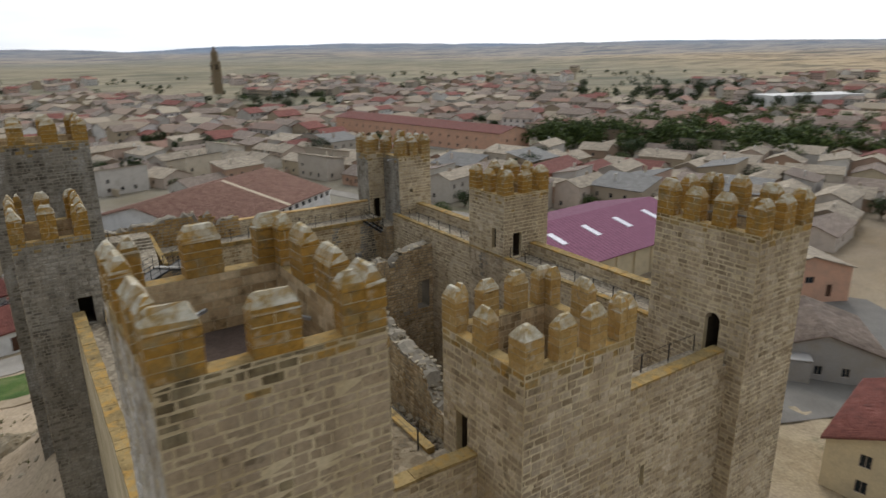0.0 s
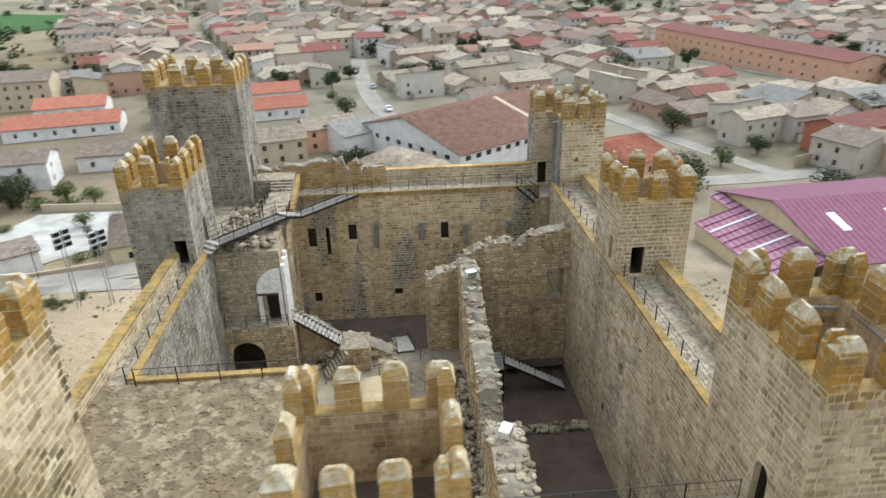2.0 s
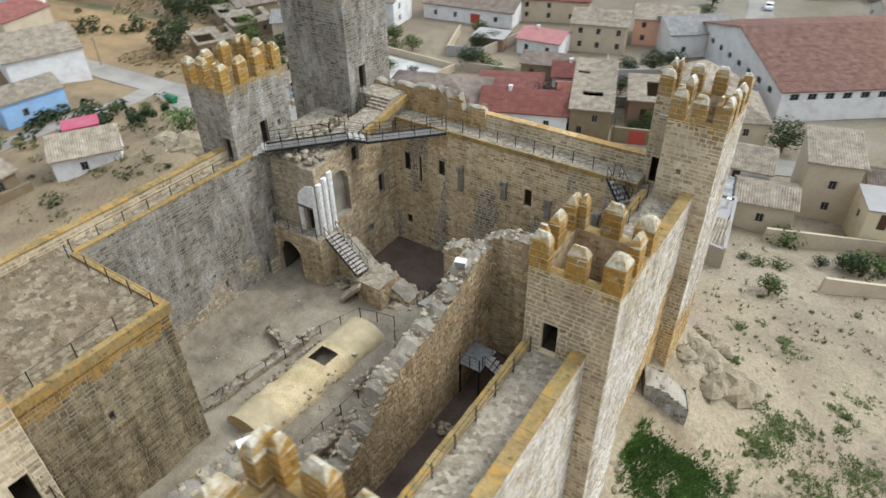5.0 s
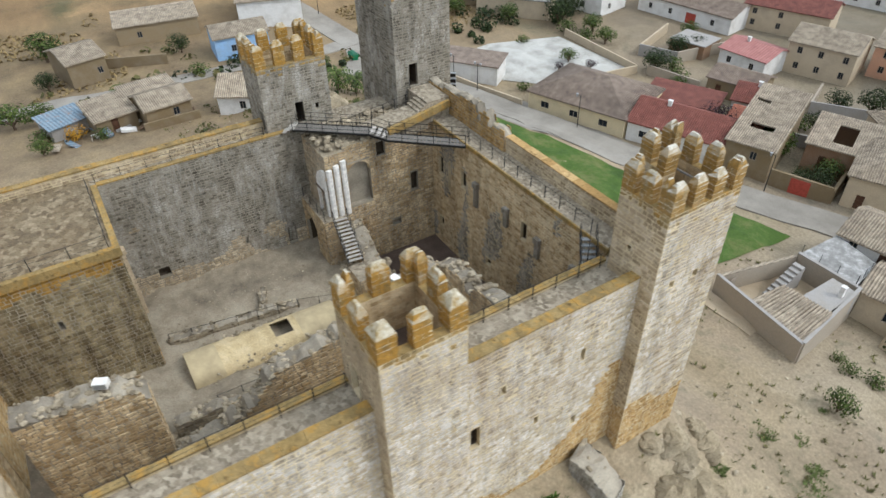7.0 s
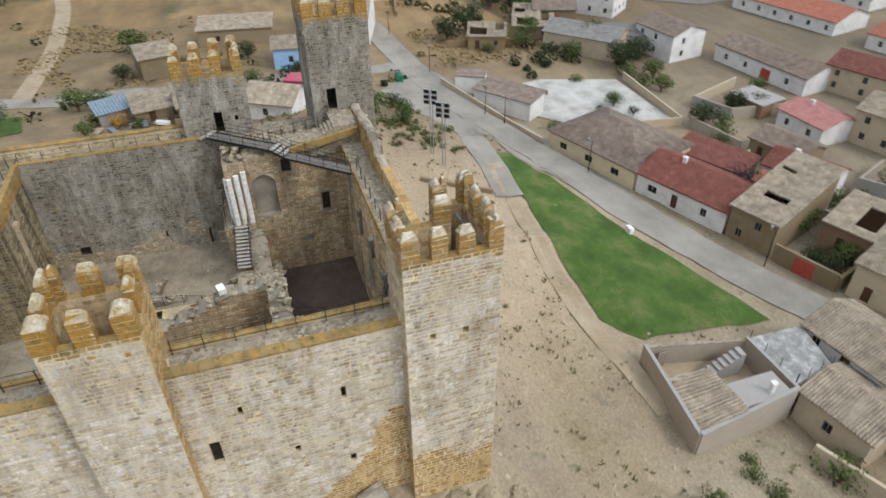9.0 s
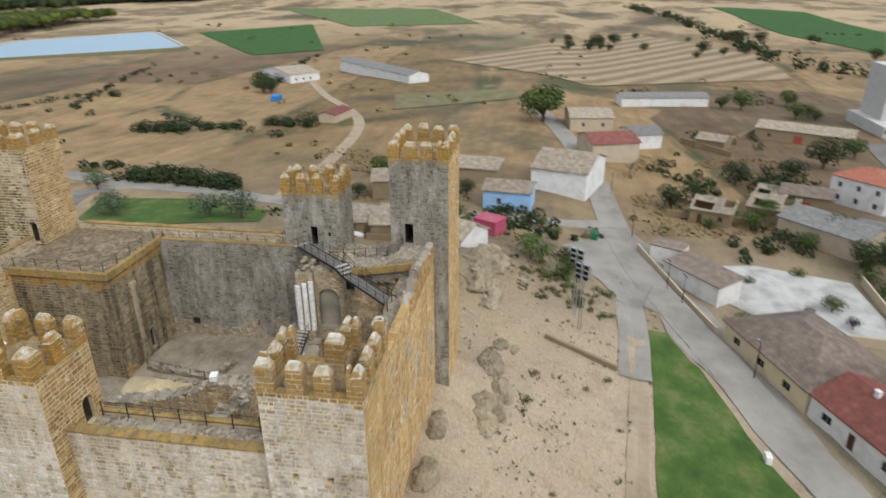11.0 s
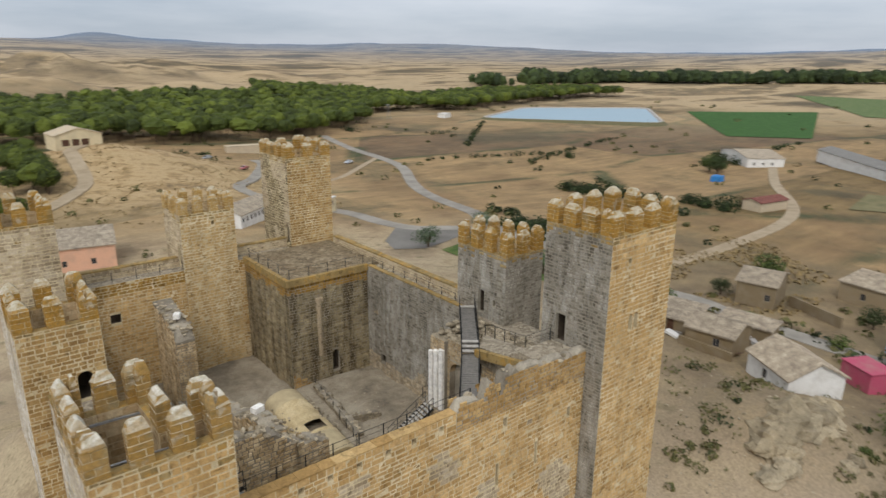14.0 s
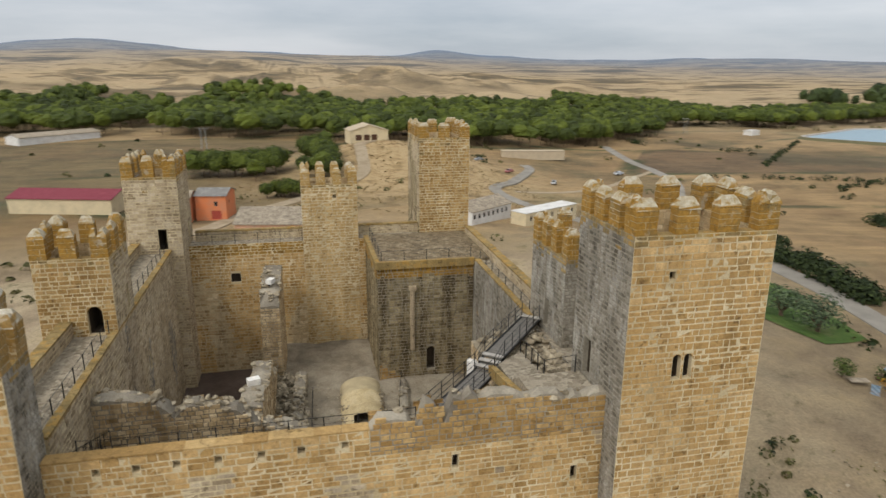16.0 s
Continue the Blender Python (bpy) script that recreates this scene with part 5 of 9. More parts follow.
g.box(6.35, 53.9, 11.45, 9.55, 56.0, 13.33)
part("landing", g, WALK, ramp)
g = Geo()
g.beam((9.75, 50.1, 11.85), (9.75, 55.9, 12.85), 0.34, 0.6)
part("side_wall", g, CAP, ramp)
railing("thin steel railing beside the stone ramp", [(7.6, 48.7, 12.1), (7.8, 52.9, 12.65), (6.6, 54.0, 13.33)], 0.95, 1.2)
stair("staircase", "steel steps from the north wall walk to the corner tower", (28.5, 54.4, 11.7), (29.9, 53.4, 10.6), 1.0, 5, GALV, True)

# barrel vault of the cistern with its square hole
def vault():
    e = thing("cistern_vault", "cream rendered barrel vault of a cistern with a square hatch", "vault", (15.8, 35.5, 1))
    x0, x1, zb, rise, n = 13.9, 17.4, 0.9, 1.3, 14
    def pt(t, y):
        a = math.pi * t
        return ((x0 + x1) / 2 - (x1 - x0) / 2 * math.cos(a) + (y - 36) * 0.05, y, zb + rise * math.sin(a) ** 0.8)
    def shell(y0, y1, lo, hi, mat, name, jag=0.0):
        g, m = Geo(), max(2, int((y1 - y0) / 0.35))
        for i in range(lo, hi + 1):
            for j in range(m + 1):
                x, y, z = pt(i / n, y0 + (y1 - y0) * j / m)
                d = jag * (noise.fractal(Vector((x * 1.7, y * 1.7, z)), 1.0, 2.0, 4) - 0.35)
                g.v.append((x, y, z + d * min(1.0, 2.5 * min(j, m - j) / m, 0.6 * min(i - lo, hi - i) + (lo == 0 and i < 2 or hi == n and i > n - 2))))
        w = m + 1
        g.f = [(i * w + j, (i + 1) * w + j, (i + 1) * w + j + 1, i * w + j + 1) for i in range(hi - lo) for j in range(m)]
        part(name, g, mat, e, "", "", True)
    shell(38.2, 41.4, 0, n, VAULT, "rendered_vault")
    shell(30.0, 32.2, 0, n, VAULT, "rendered_vault")
    shell(32.2, 36.3, 0, n, VAULTROUGH, "worn_vault", 0.42)
    shell(36.3, 37.7, 0, 5, VAULTROUGH, "worn_vault", 0.2)
    shell(36.3, 37.7, 9, n, VAULTROUGH, "worn_vault", 0.2)
    shell(37.7, 38.2, 0, n, VAULTROUGH, "worn_vault", 0.15)
    # solid black block whose colour stands in for the darkness below the hatch
    g = Geo()
    g.box(14.6, 36.3, 0.2, 17.0, 37.7, 0.9)
    part("hatch_shaft", g, BLACKISH, e)
    for y in (30.0, 41.4):
        g = Geo()
        ring = [pt(i / n, y) for i in range(n + 1)]
        g.add(ring, (tuple(range(n + 1)),))
        part("end_wall", g, VAULTROUGH, e)
    g, r = Geo(), random.Random(8)
    for _ in range(120):
        y, t = r.uniform(31.5, 38.6), r.choice((r.uniform(0, 0.22), r.uniform(0.75, 1.0)))
        p = pt(t, y)
        g.rock((p[0] + r.uniform(-0.3, 0.3), y, p[2] + r.uniform(-0.1, 0.05)), r.uniform(0.08, 0.2), r, 0.6)
    part("loose_rubble", g, RUBBLE, e, "", "stuff")


VAULTROUGH = earth_material("worn_lime_render", "a8946c", "bfab82", "cdbb95", 0.8)
vault()


def floodlight_box(label, x, y, z, rz):
    e = thing("floodlight", label, "floodlight", (x, y, z), "castle floodlights")
    g = Geo()
    g.prism([(-0.38, -0.26), (0.38, -0.26), (0.38, 0.26), (-0.38, 0.26)], 0.22, 0.62)
    b = part("housing", g.mesh("housing", WHITE), WHITE, e)
    g = Geo()
    g.box(-0.33, -0.28, 0.26, 0.33, -0.262, 0.58)
    part("lens", g.mesh("lens", GALV), GALV, e)
    g = Geo()
    g.box(-0.3, -0.05, 0, -0.24, 0.05, 0.3)
    part("bracket", g.mesh("bracket", STEEL), STEEL, e)
    g = Geo()
    g.box(0.24, -0.05, 0, 0.3, 0.05, 0.3)
    part("bracket", g.mesh("bracket", STEEL), STEEL, e)
    for c in e.children:
        c.matrix_parent_inverse = Matrix.Identity(4)
    e.rotation_euler = (0, 0, rz)


floodlight_box("white floodlight housing on the broken wall", 23.0, 43.3, 8.75, 0.3)
floodlight_box("white floodlight housing on the ruined wall's end", 22.5, 25.6, 9.5, 1.1)
ruin("ruined_wall", "tall broken pier of brown ashlar behind the courtyard", (22.6, 27.6), (22.4, 21.2), 1.6, -1.5, [(0, 8.2), (0.08, 9.2), (0.3, 9.6), (0.7, 9.9), (1, 10.1)], BROWN, 74)
ruin("ruined_wall", "low broken wall between courtyard and passage", (20.2, 28.0), (20.8, 35.5), 0.9, 0.6, [(0, 2.2), (0.3, 2.6), (0.7, 1.9), (1, 1.5)], RUBBLE, 75)

# white-rendered shafts and the broken doorway of the gallery
for i in range(3):
    g = Geo()
    x, y = 9.5, 44.75 + 0.62 * i
    g.prism([(x - 0.1, y - 0.22), (x + 0.12, y - 0.22), (x + 0.22, y - 0.1), (x + 0.22, y + 0.1), (x + 0.12, y + 0.22), (x - 0.1, y + 0.22)], 5.5, 10.0 + 0.25 * i)
    single("shaft", g, WHITE, "slender white-rendered shaft of the ruined gallery", "column", "gallery shafts")
e = thing("doorway_surround", "white-rendered broken arch round the gallery doorway", "doorway", (8.6, 44.4, 5.5))
arc = [(7.55 + 1.75 * (1 - math.cos(math.pi / 2 * i / 7)), 8.2 + 1.65 * math.sin(math.pi / 2 * i / 7)) for i in range(8)]
poly = [(9.05, 5.55), (9.3, 5.55), *arc[::-1], (7.55, 7.95), (9.05, 7.95)]
g, m = Geo(), len(poly)
g.add([(x, 44.3, z) for x, z in poly] + [(x, 44.5, z) for x, z in poly], [tuple(range(m)), tuple(range(m, 2 * m))[::-1]] + [((i + 1) % m, i, m + i, m + (i + 1) % m) for i in range(m)])
part("render_panel", g, WHITE, e)
g = Geo()
g.box(7.55, 44.28, 5.55, 7.85, 44.5, 7.95)
part("jamb", g, WHITE, e)
g = Geo()
g.box(7.5, 44.24, 7.8, 9.1, 44.29, 7.96)
part("lintel", g, WOOD, e)
# rubble on top of the gallery block and along the passage's foot
g = Geo()
rng = random.Random(9)
for _ in range(420):
    x, y = rng.uniform(5.1, 9.0), rng.uniform(44.7, 54.2)
    g.rock((x, y, 11.35 + rng.uniform(-0.1, 0.25) + 0.5 * max(0, noise.noise(Vector((x * 0.6, y * 0.6, 1))))), rng.uniform(0.12, 0.4), rng)
single("rubble_top", g, RUBBLE, "broken rubble crest on the gallery block", "rubble", "", "stuff")
g = Geo()
for _ in range(520):
    k = rng.random()
    x, y = (22.4 - 2.6 * rng.random() ** 1.5, rng.uniform(27, 43)) if k < 0.8 else (rng.uniform(23.8, 30.8), rng.uniform(38.0, 38.9))
    g.rock((x, y, (1.05 + 0.45 * max(0.0, x - 20.2) * rng.random() if k < 0.8 else -1.25) + rng.uniform(0, 0.2)), rng.uniform(0.1, 0.36), rng)
single("fallen_stones", g, RUBBLE, "fallen stones along the foot of the broken wall", "rubble", "", "stuff")
for p, q, t in (((11.6, 29.6), (12.9, 39.4), 0.7), ((9.6, 37.6), (12.6, 36.6), 0.45), ((18.9, 36.5), (19.2, 39.0), 0.5)):
    ruin("wall_footing", "low stone footing of a vanished wall in the courtyard", p, q, t, 0.6, [(0, 1.5), (0.3, 1.75), (0.5, 1.6), (0.75, 1.7), (1, 1.45)], RUBBLE, 78, (), 5)

# roof hatches and bars on the tower tops
for label, x0, x1, y0, y1, z in (("dark slatted timber cover on the corner tower's deck", 32.27, 34.63, 53.6, 57.8, 14.7),):
    e = thing("deck_cover", label, "roof cover", ((x0 + x1) / 2, (y0 + y1) / 2, z - 0.8))
    n = 9
    for i in range(n):
        g = Geo()
        y = y0 + (y1 - y0) * i / n
        g.box(x0, y, z - 0.1, x1, y + (y1 - y0) / n * 0.72, z)
        part("slat", g, WOOD, e)
    for x in (x0 + 0.1, x1 - 0.2):
        g = Geo()
        g.box(x, y0, z - 0.8, x + 0.1, y1, z - 0.1)
        part("bearer", g, WOOD, e)
for p, q in (((3.5, 15.9, 20.6), (5.2, 17.2, 20.6)), ((6.6, 16.2, 20.6), (7.4, 15.2, 20.5)), ((31.4, 21.3, 18.45), (33.6, 20.95, 18.45)), ((33.85, 20.6, 18.45), (33.75, 18.4, 18.45)), ((31.0, 53.9, 17.2), (34.2, 53.9, 17.3)), ((31.0, 57.3, 17.2), (34.2, 57.3, 17.3))):
    g = Geo()
    g.beam(p, q, 0.09)
    single("steel_bar", g, GALV, "galvanised steel bar spanning a tower top", "bar", "tower bars")


def courtyard_rubble():
    """Fallen stones between the vault and the broken wall, and small stones in the yard."""
    r, g = random.Random(404), Geo()
    for _ in range(900):
        x, y = r.uniform(18.0, 22.4), r.uniform(26.5, 44)
        if r.random() > 0.05 + 0.75 * smooth(19.4, 22.4, x) * smooth(41, 37, y) + 0.4 * noise.noise(Vector((x * 0.6, y * 0.6, 4))):
            continue
        g.rock((x, y, 1.02 + max(0, (x - 19.6) * 0.4) * r.uniform(0.4, 1.0) * smooth(42, 36, y)), r.uniform(0.06, 0.3), r, 0.6)
    single("courtyard_stones", g, RUBBLE, "fallen pale stones beside the broken wall", "rubble", "", "stuff")
    g = Geo()
    for _ in range(700):
        x, y = r.uniform(5.5, 22), r.uniform(29.5, 44)
        g.rock((x, y, 1.06), r.uniform(0.03, 0.1), r, 0.6)
    single("yard_pebbles", g, RUBBLE, "small stones strewn over the courtyard gravel", "stones", "", "stuff")


courtyard_rubble()
r, g = random.Random(405), Geo()
for _ in range(1500):
    x, y = r.uniform(3.7, 13.1), r.uniform(19.3, 28.3)
    if noise.noise(Vector((x * 0.8, y * 0.8, 2))) > -0.2:
        g.rock((x, y, 11.86), r.uniform(0.04, 0.12), r, 0.4)
single("terrace_stones", g, TERRACE, "flat stone chips bedded in the terrace floor", "stones", "", "stuff")


# ---- town: materials ----
def tile_material(name, a, b, c, pitch=0.3):
    """Roman tiles: rows down the slope, each patch weathered differently."""
    k = Nodes(name, 0.9)
    base = k.ramp(k.noise(0.9, 6, 0.7, (1, 1, 1), "obj"), (0.3, rgb(a)), (0.52, rgb(b)), (0.72, rgb(c)))
    base = k.mix(0.5, base, k.ramp(k.info.outputs["Random"], (0.0, 0.65), (1.0, 1.25)), "MULTIPLY")
    w = k.n.new("ShaderNodeTexWave")
    w.wave_type, w.bands_direction = "BANDS", "X"
    w.inputs["Scale"].default_value, w.inputs["Distortion"].default_value, w.inputs["Detail"].default_value = 0.314 / pitch, 1.2, 2
    k.l.new(k.co.outputs["Object"], w.inputs["Vector"])
    base = k.mix(0.55, base, k.ramp(w.outputs["Fac"], (0.1, 0.6), (0.7, 1.15)), "MULTIPLY")
    base = k.mix(0.6, base, k.ramp(k.noise(5.0, 5, 0.7), (0.3, 0.6), (0.7, 1.3)), "MULTIPLY")
    return k.done(base, w.outputs["Fac"], 0.6, 0.08)


TILE_OLD = tile_material("weathered_roman_tile", "74685a", "9c8e79", "b8aa93")
TILE_BROWN = tile_material("brown_roof_tile", "64574d", "7f7062", "948576")
TILE_RED = tile_material("red_roof_tile", "644037", "7a4b40", "8c5d4f")
TILE_RUST = tile_material("rusty_brown_roof_tile", "7a5a4d", "8f6e5d", "a0806e")
TILE_ORANGE = tile_material("orange_roof_tile", "8a523f", "9c624d", "a8725c")
TILE_PINK = tile_material("faded_pink_sheet_roof", "8f5f58", "a06e66", "a87a71", 0.5)
TILE_CRIMSON = tile_material("crimson_sheet_roof", "6e2f36", "7b3840", "85434a", 0.8)
TILE_GREY = tile_material("grey_fibre_sheet_roof", "66635d", "7a766f", "8d8982", 0.6)
ROOFS = [TILE_OLD, TILE_OLD, TILE_BROWN, TILE_OLD, TILE_RED, TILE_BROWN, TILE_OLD, TILE_GREY]


def wall_material(name, *codes):
    """Painted render that differs from house to house."""
    k = Nodes(name, 0.9)
    stops = [(i / max(1, len(codes) - 1), rgb(c)) for i, c in enumerate(codes)]
    base = k.ramp(k.info.outputs["Random"], *stops) if len(codes) > 1 else k.mix(0.0, rgb(codes[0]), rgb(codes[0]))
    base = k.mix(k.ramp(k.noise(0.5, 5, 0.65), (0.45, 0.0), (0.75, 0.45)), base, rgb("8d8271"))
    g = k.noise(6.0, 4, 0.6)
    return k.done(k.mix(0.4, base, k.ramp(g, (0.3, 0.75), (0.7, 1.15)), "MULTIPLY"), g, 0.25, 0.03)


RENDER = wall_material("house_render", "a3957d", "cac4b9", "9c8a70", "b9a98c", "d6d1c8", "93836d", "b08a70", "c9c0b0")
STONEHOUSE = wall_material("rubble_stone_wall", "85704f", "75654b", "8f7d60")
R_WHITE = wall_material("white_render", "d2cec6")
R_SILO = wall_material("weathered_silo_paint", "b9b5ad")
R_CREAM = wall_material("cream_render", "c9b894")
R_BEIGE = wall_material("beige_render", "b3a287")
R_BLUE = wall_material("light_blue_render", "8fb0d0")
R_SALMON = wall_material("salmon_render", "c99c7f")
R_ORANGE = wall_material("orange_render", "c9794e")
R_PINK = wall_material("raspberry_render", "a4485c")
TIN = tile_material("rusty_tin_sheet", "5a6a76", "74828a", "7d5a44", 0.5)
R_BRICK = wall_material("old_brick_wall", "7f6249")
R_DRAB = wall_material("drab_cement_render", "9d917f")
FLAKED = earth_material("flaking_painted_concrete", "6d6a64", "8c8983", "c2bfb9", 0.9, 0.5)
R_CONC = wall_material("raw_concrete", "96918a")
GLASS = plain("dark_window_glass", "23282c", 0.12, 0, 0.1)
FRAME = plain("window_frame_paint", "8d8172", 0.6)
DOORWOOD = plain("brown_door_wood", "4f3626", 0.6)
GATE_RED = plain("rust_red_gate_paint", "9a4436", 0.6)
ASPHALT = earth_material("grey_street_concrete", "787166", "8a8377", "999286", 0.15, 0.6)
TARMAC = earth_material("dark_tarmac", "5f5a52", "6d6860", "79746b", 0.1, 0.6)
PATHMAT = earth_material("pale_concrete_path", "a19a8d", "b3aca0", "bfb8ad", 0.3, 0.5)
MAGENTA = tile_material("magenta_sheet_roof", "6e4353", "764a5a", "7e5161", 0.9)
SKYLIGHT = plain("white_skylight_sheet", "c9c4c6", 0.4)


def grass_material(name, a, b, c):
    k = Nodes(name, 0.95)
    f = k.noise(5.0, 6, 0.75)
    base = k.ramp(k.noise(0.22, 6, 0.7), (0.3, rgb(a)), (0.5, rgb(b)), (0.7, rgb(c)))
    return k.done(k.mix(0.7, base, k.ramp(f, (0.25, 0.55), (0.75, 1.35)), "MULTIPLY"), f, 0.6, 0.08)


def strip_material():
    k = Nodes("striped_stubble", 0.97)
    m = k.n.new("ShaderNodeMapping")
    m.inputs["Rotation"].default_value = (0, 0, radians(-52))
    k.l.new(k.geo.outputs["Position"], m.inputs[0])
    w = k.n.new("ShaderNodeTexWave")
    w.wave_type, w.bands_direction = "BANDS", "X"
    w.inputs["Scale"].default_value, w.inputs["Distortion"].default_value, w.inputs["Detail"].default_value, w.inputs["Detail Scale"].default_value = 0.02, 1.6, 3, 0.4
    k.l.new(m.outputs[0], w.inputs["Vector"])
    base = k.ramp(w.outputs["Fac"], (0.1, rgb("76644a")), (0.5, rgb("8a7759")), (0.9, rgb("978566")))
    return k.done(k.mix(0.6, base, k.ramp(k.noise(0.15, 6, 0.7), (0.3, 0.7), (0.7, 1.25)), "MULTIPLY"))


STRIPES = strip_material()
STUBBLE = grass_material("olive_stubble", "5a583a", "6d6645", "7d7352")
FLAKED_YARD = earth_material("pale_yard_gravel", "8b877d", "aba79d", "bfbbb1", 0.25, 0.8)
LAWN = grass_material("mown_lawn", "32461a", "455a22", "69693f")
CROP_PALE = grass_material("pale_green_crop", "45552c", "566538", "7a7a52")
CROP = grass_material("irrigated_crop", "294516", "32521c", "415e2a")


def leaf_material(name, a, b, c):
    k = Nodes(name, 0.8)
    base = k.ramp(k.geo.outputs["Random Per Island"], (0.0, rgb(a)), (0.5, rgb(b)), (1.0, rgb(c)))
    base = k.mix(0.6, base, k.ramp(k.info.outputs["Random"], (0.0, 0.7), (1.0, 1.25)), "MULTIPLY")
    return k.done(base)


LEAF = leaf_material("broad_leaves", "283415", "414d20", "5c682e")
LEAF_WEED = leaf_material("green_weeds", "47512a", "616b38", "555530")
LEAF_LUSH = leaf_material("lush_grass", "27380f", "384f17", "4a6220")
LEAF_DARK = leaf_material("dark_leaves", "1b2411", "2a3417", "3d4822")
LEAF_PINE = leaf_material("pine_needles", "252c0b", "3a4312", "545c1c")
LEAF_OLIVE = leaf_material("olive_leaves", "36422d", "4a573d", "64714f")
LEAF_PLUM = leaf_material("plum_leaves", "241a1c", "352628", "453536")
LEAF_GOLD = leaf_material("golden_shrub_leaves", "7d5a14", "a87b1c", "8c6b2a")
LEAF_STRAW = leaf_material("straw_grass", "7a6743", "947d53", "695b3c")
LEAF_DRY = leaf_material("dry_scrub", "4c4a2a", "6a633a", "3f4526")
BARK = plain("tree_bark", "5a4a3b", 0.95, 0, 0.35)


# ---- ground sheets ----
def draped(name, label, poly, lift, material, category, step=3.0, kind="structure", carried=True):
    """A thin sheet on the ground inside a polygon (convex, counter-clockwise)."""
    poly = [outward(*p) for p in poly] if carried else poly
    xs, ys = [p[0] for p in poly], [p[1] for p in poly]
    bm = bmesh.new()
    bm.faces.new([bm.verts.new((x, y, 0)) for x, y in poly])
    for ax, lo, hi in ((0, min(xs), max(xs)), (1, min(ys), max(ys))):
        n = int((hi - lo) / step)
        for i in range(1, n + 1):
            c = lo + (hi - lo) * i / (n + 1)
            no = (1, 0, 0) if ax == 0 else (0, 1, 0)
            bmesh.ops.bisect_plane(bm, geom=bm.verts[:] + bm.edges[:] + bm.faces[:], plane_co=(c, c, 0), plane_no=no)
    for v in bm.verts:
        v.co.z = ground_z(v.co.x, v.co.y) + lift
    me = bpy.data.meshes.new(name)
    bm.to_mesh(me)
    bm.free()
    me.materials.append(material)
    if me.polygons and me.polygons[0].normal.z < 0:
        me.flip_normals()
    return tagged(new(name, me), label, category, "", kind)


def ribbon(name, label, pts, width, lift, material, category="road", carried=True):
    """A road along a line of points, laid on the ground."""
    pts = [Vector(outward(*p)) if carried else Vector(p) for p in pts]
    dense = []
    for i in range(len(pts) - 1):
        p0, p1, p2, p3 = pts[max(i - 1, 0)], pts[i], pts[i + 1], pts[min(i + 2, len(pts) - 1)]
        n = max(2, int((p2 - p1).length / 2.0))
        for k in range(n):
            t = k / n
            dense.append(0.5 * ((2 * p1) + (p2 - p0) * t + (2 * p0 - 5 * p1 + 4 * p2 - p3) * t * t + (3 * p1 - p0 - 3 * p2 + p3) * t**3))
    dense.append(pts[-1])
    g, w = Geo(), width / 2
    rows = []
    for i, p in enumerate(dense):
        d = (dense[min(i + 1, len(dense) - 1)] - dense[max(i - 1, 0)]).normalized()
        s = Vector((d.y, -d.x))
        z = ground_z(p.x, p.y)
        rows.append([(*(p + s * w * k), max(z, ground_z(*(p + s * w * k))) + lift - (0.5 if abs(k) > 1 else 0)) for k in (-1.02, -1, -0.5, 0, 0.5, 1, 1.02)])
    for a, b in zip(rows, rows[1:]):
        for k in range(6):
            g.quad(a[k + 1], a[k], b[k], b[k + 1])
    return single(name, g, material, label, category, "", "structure", False)


STREET = [(-175, 62), (-145, 69.4), (-123.5, 74.0), (-94, 78.5), (-66, 80.5), (-40, 84.2), (-17, 90.5), (-4, 93.8), (8, 98.2), (20, 103.6), (29, 109), (24, 121), (21, 135), (19.5, 153), (17, 180), (10, 221), (4, 300)]
DIRT = earth_material("dirt_track", "8b7a60", "9b8a70", "a8987f", 0.3, 0.6)
ribbon("road_street", "pale grey concrete village street", STREET, 5.8, 0.16, ASPHALT)
ribbon("road_lane", "grey concrete lane beside the houses", [(29, 109), (60, 118), (95, 120), (140, 128), (200, 150)], 5.0, 0.14, ASPHALT)
ribbon("road_country", "grey tarmac country road", [(-62, 18), (-66, 4), (-69, -10), (-71, -27), (-76, -42), (-81.7, -53.3), (-90.3, -81), (-102.7, -108.4), (-124.8, -147.7), (-132.8, -177.9), (-137.3, -209), (-150, -262)], 4.6, 0.14, ASPHALT, carried=False)
ribbon("road_hill", "grey tarmac lane leaving the country road", [(-70, -27), (-63.3, -37.6), (-55, -44), (-52.5, -54.4), (-52.5, -72), (-48, -95), (-45.1, -128.4), (-58.1, -147.5), (-75.5, -179), (-78, -193)], 4.2, 0.13, ASPHALT, carried=False)
ribbon("path_field", "pale dirt path across dry grass", [(-132.8, -177.9), (-110, -158), (-91.9, -142.5), (-70, -132), (-52, -128)], 2.6, 0.12, DIRT, "path", carried=False)
draped("lay_by", "grey tarmac widening beside the olive lawn", [(-66, -33), (-58, -31), (-45, -27), (-39, -30), (-42, -38), (-52, -48), (-60, -43)], 0.1, TARMAC, "road", 2.5, carried=False)
ribbon("road_track", "pale dirt track up to the barn", [(60, -62), (44, -72), (36, -86), (28.8, -96.4), (16.3, -112.7), (5, -129.4), (-2.1, -142.3), (-3.3, -162.7), (-4, -171), (-9, -176)], 4.4, 0.3, DIRT, carried=False)
ribbon("road_field", "pale dirt field track", [(-64, 10), (-100, 12), (-145, 6), (-190, -20), (-240, -45)], 3.5, 0.12, DIRT)
ribbon("path_castle", "pale concrete path down from the castle", [(-40, 83), (-28, 79.8), (-17, 79.2), (-7.6, 78.4)], 3.9, 0.1, ASPHALT, "path")
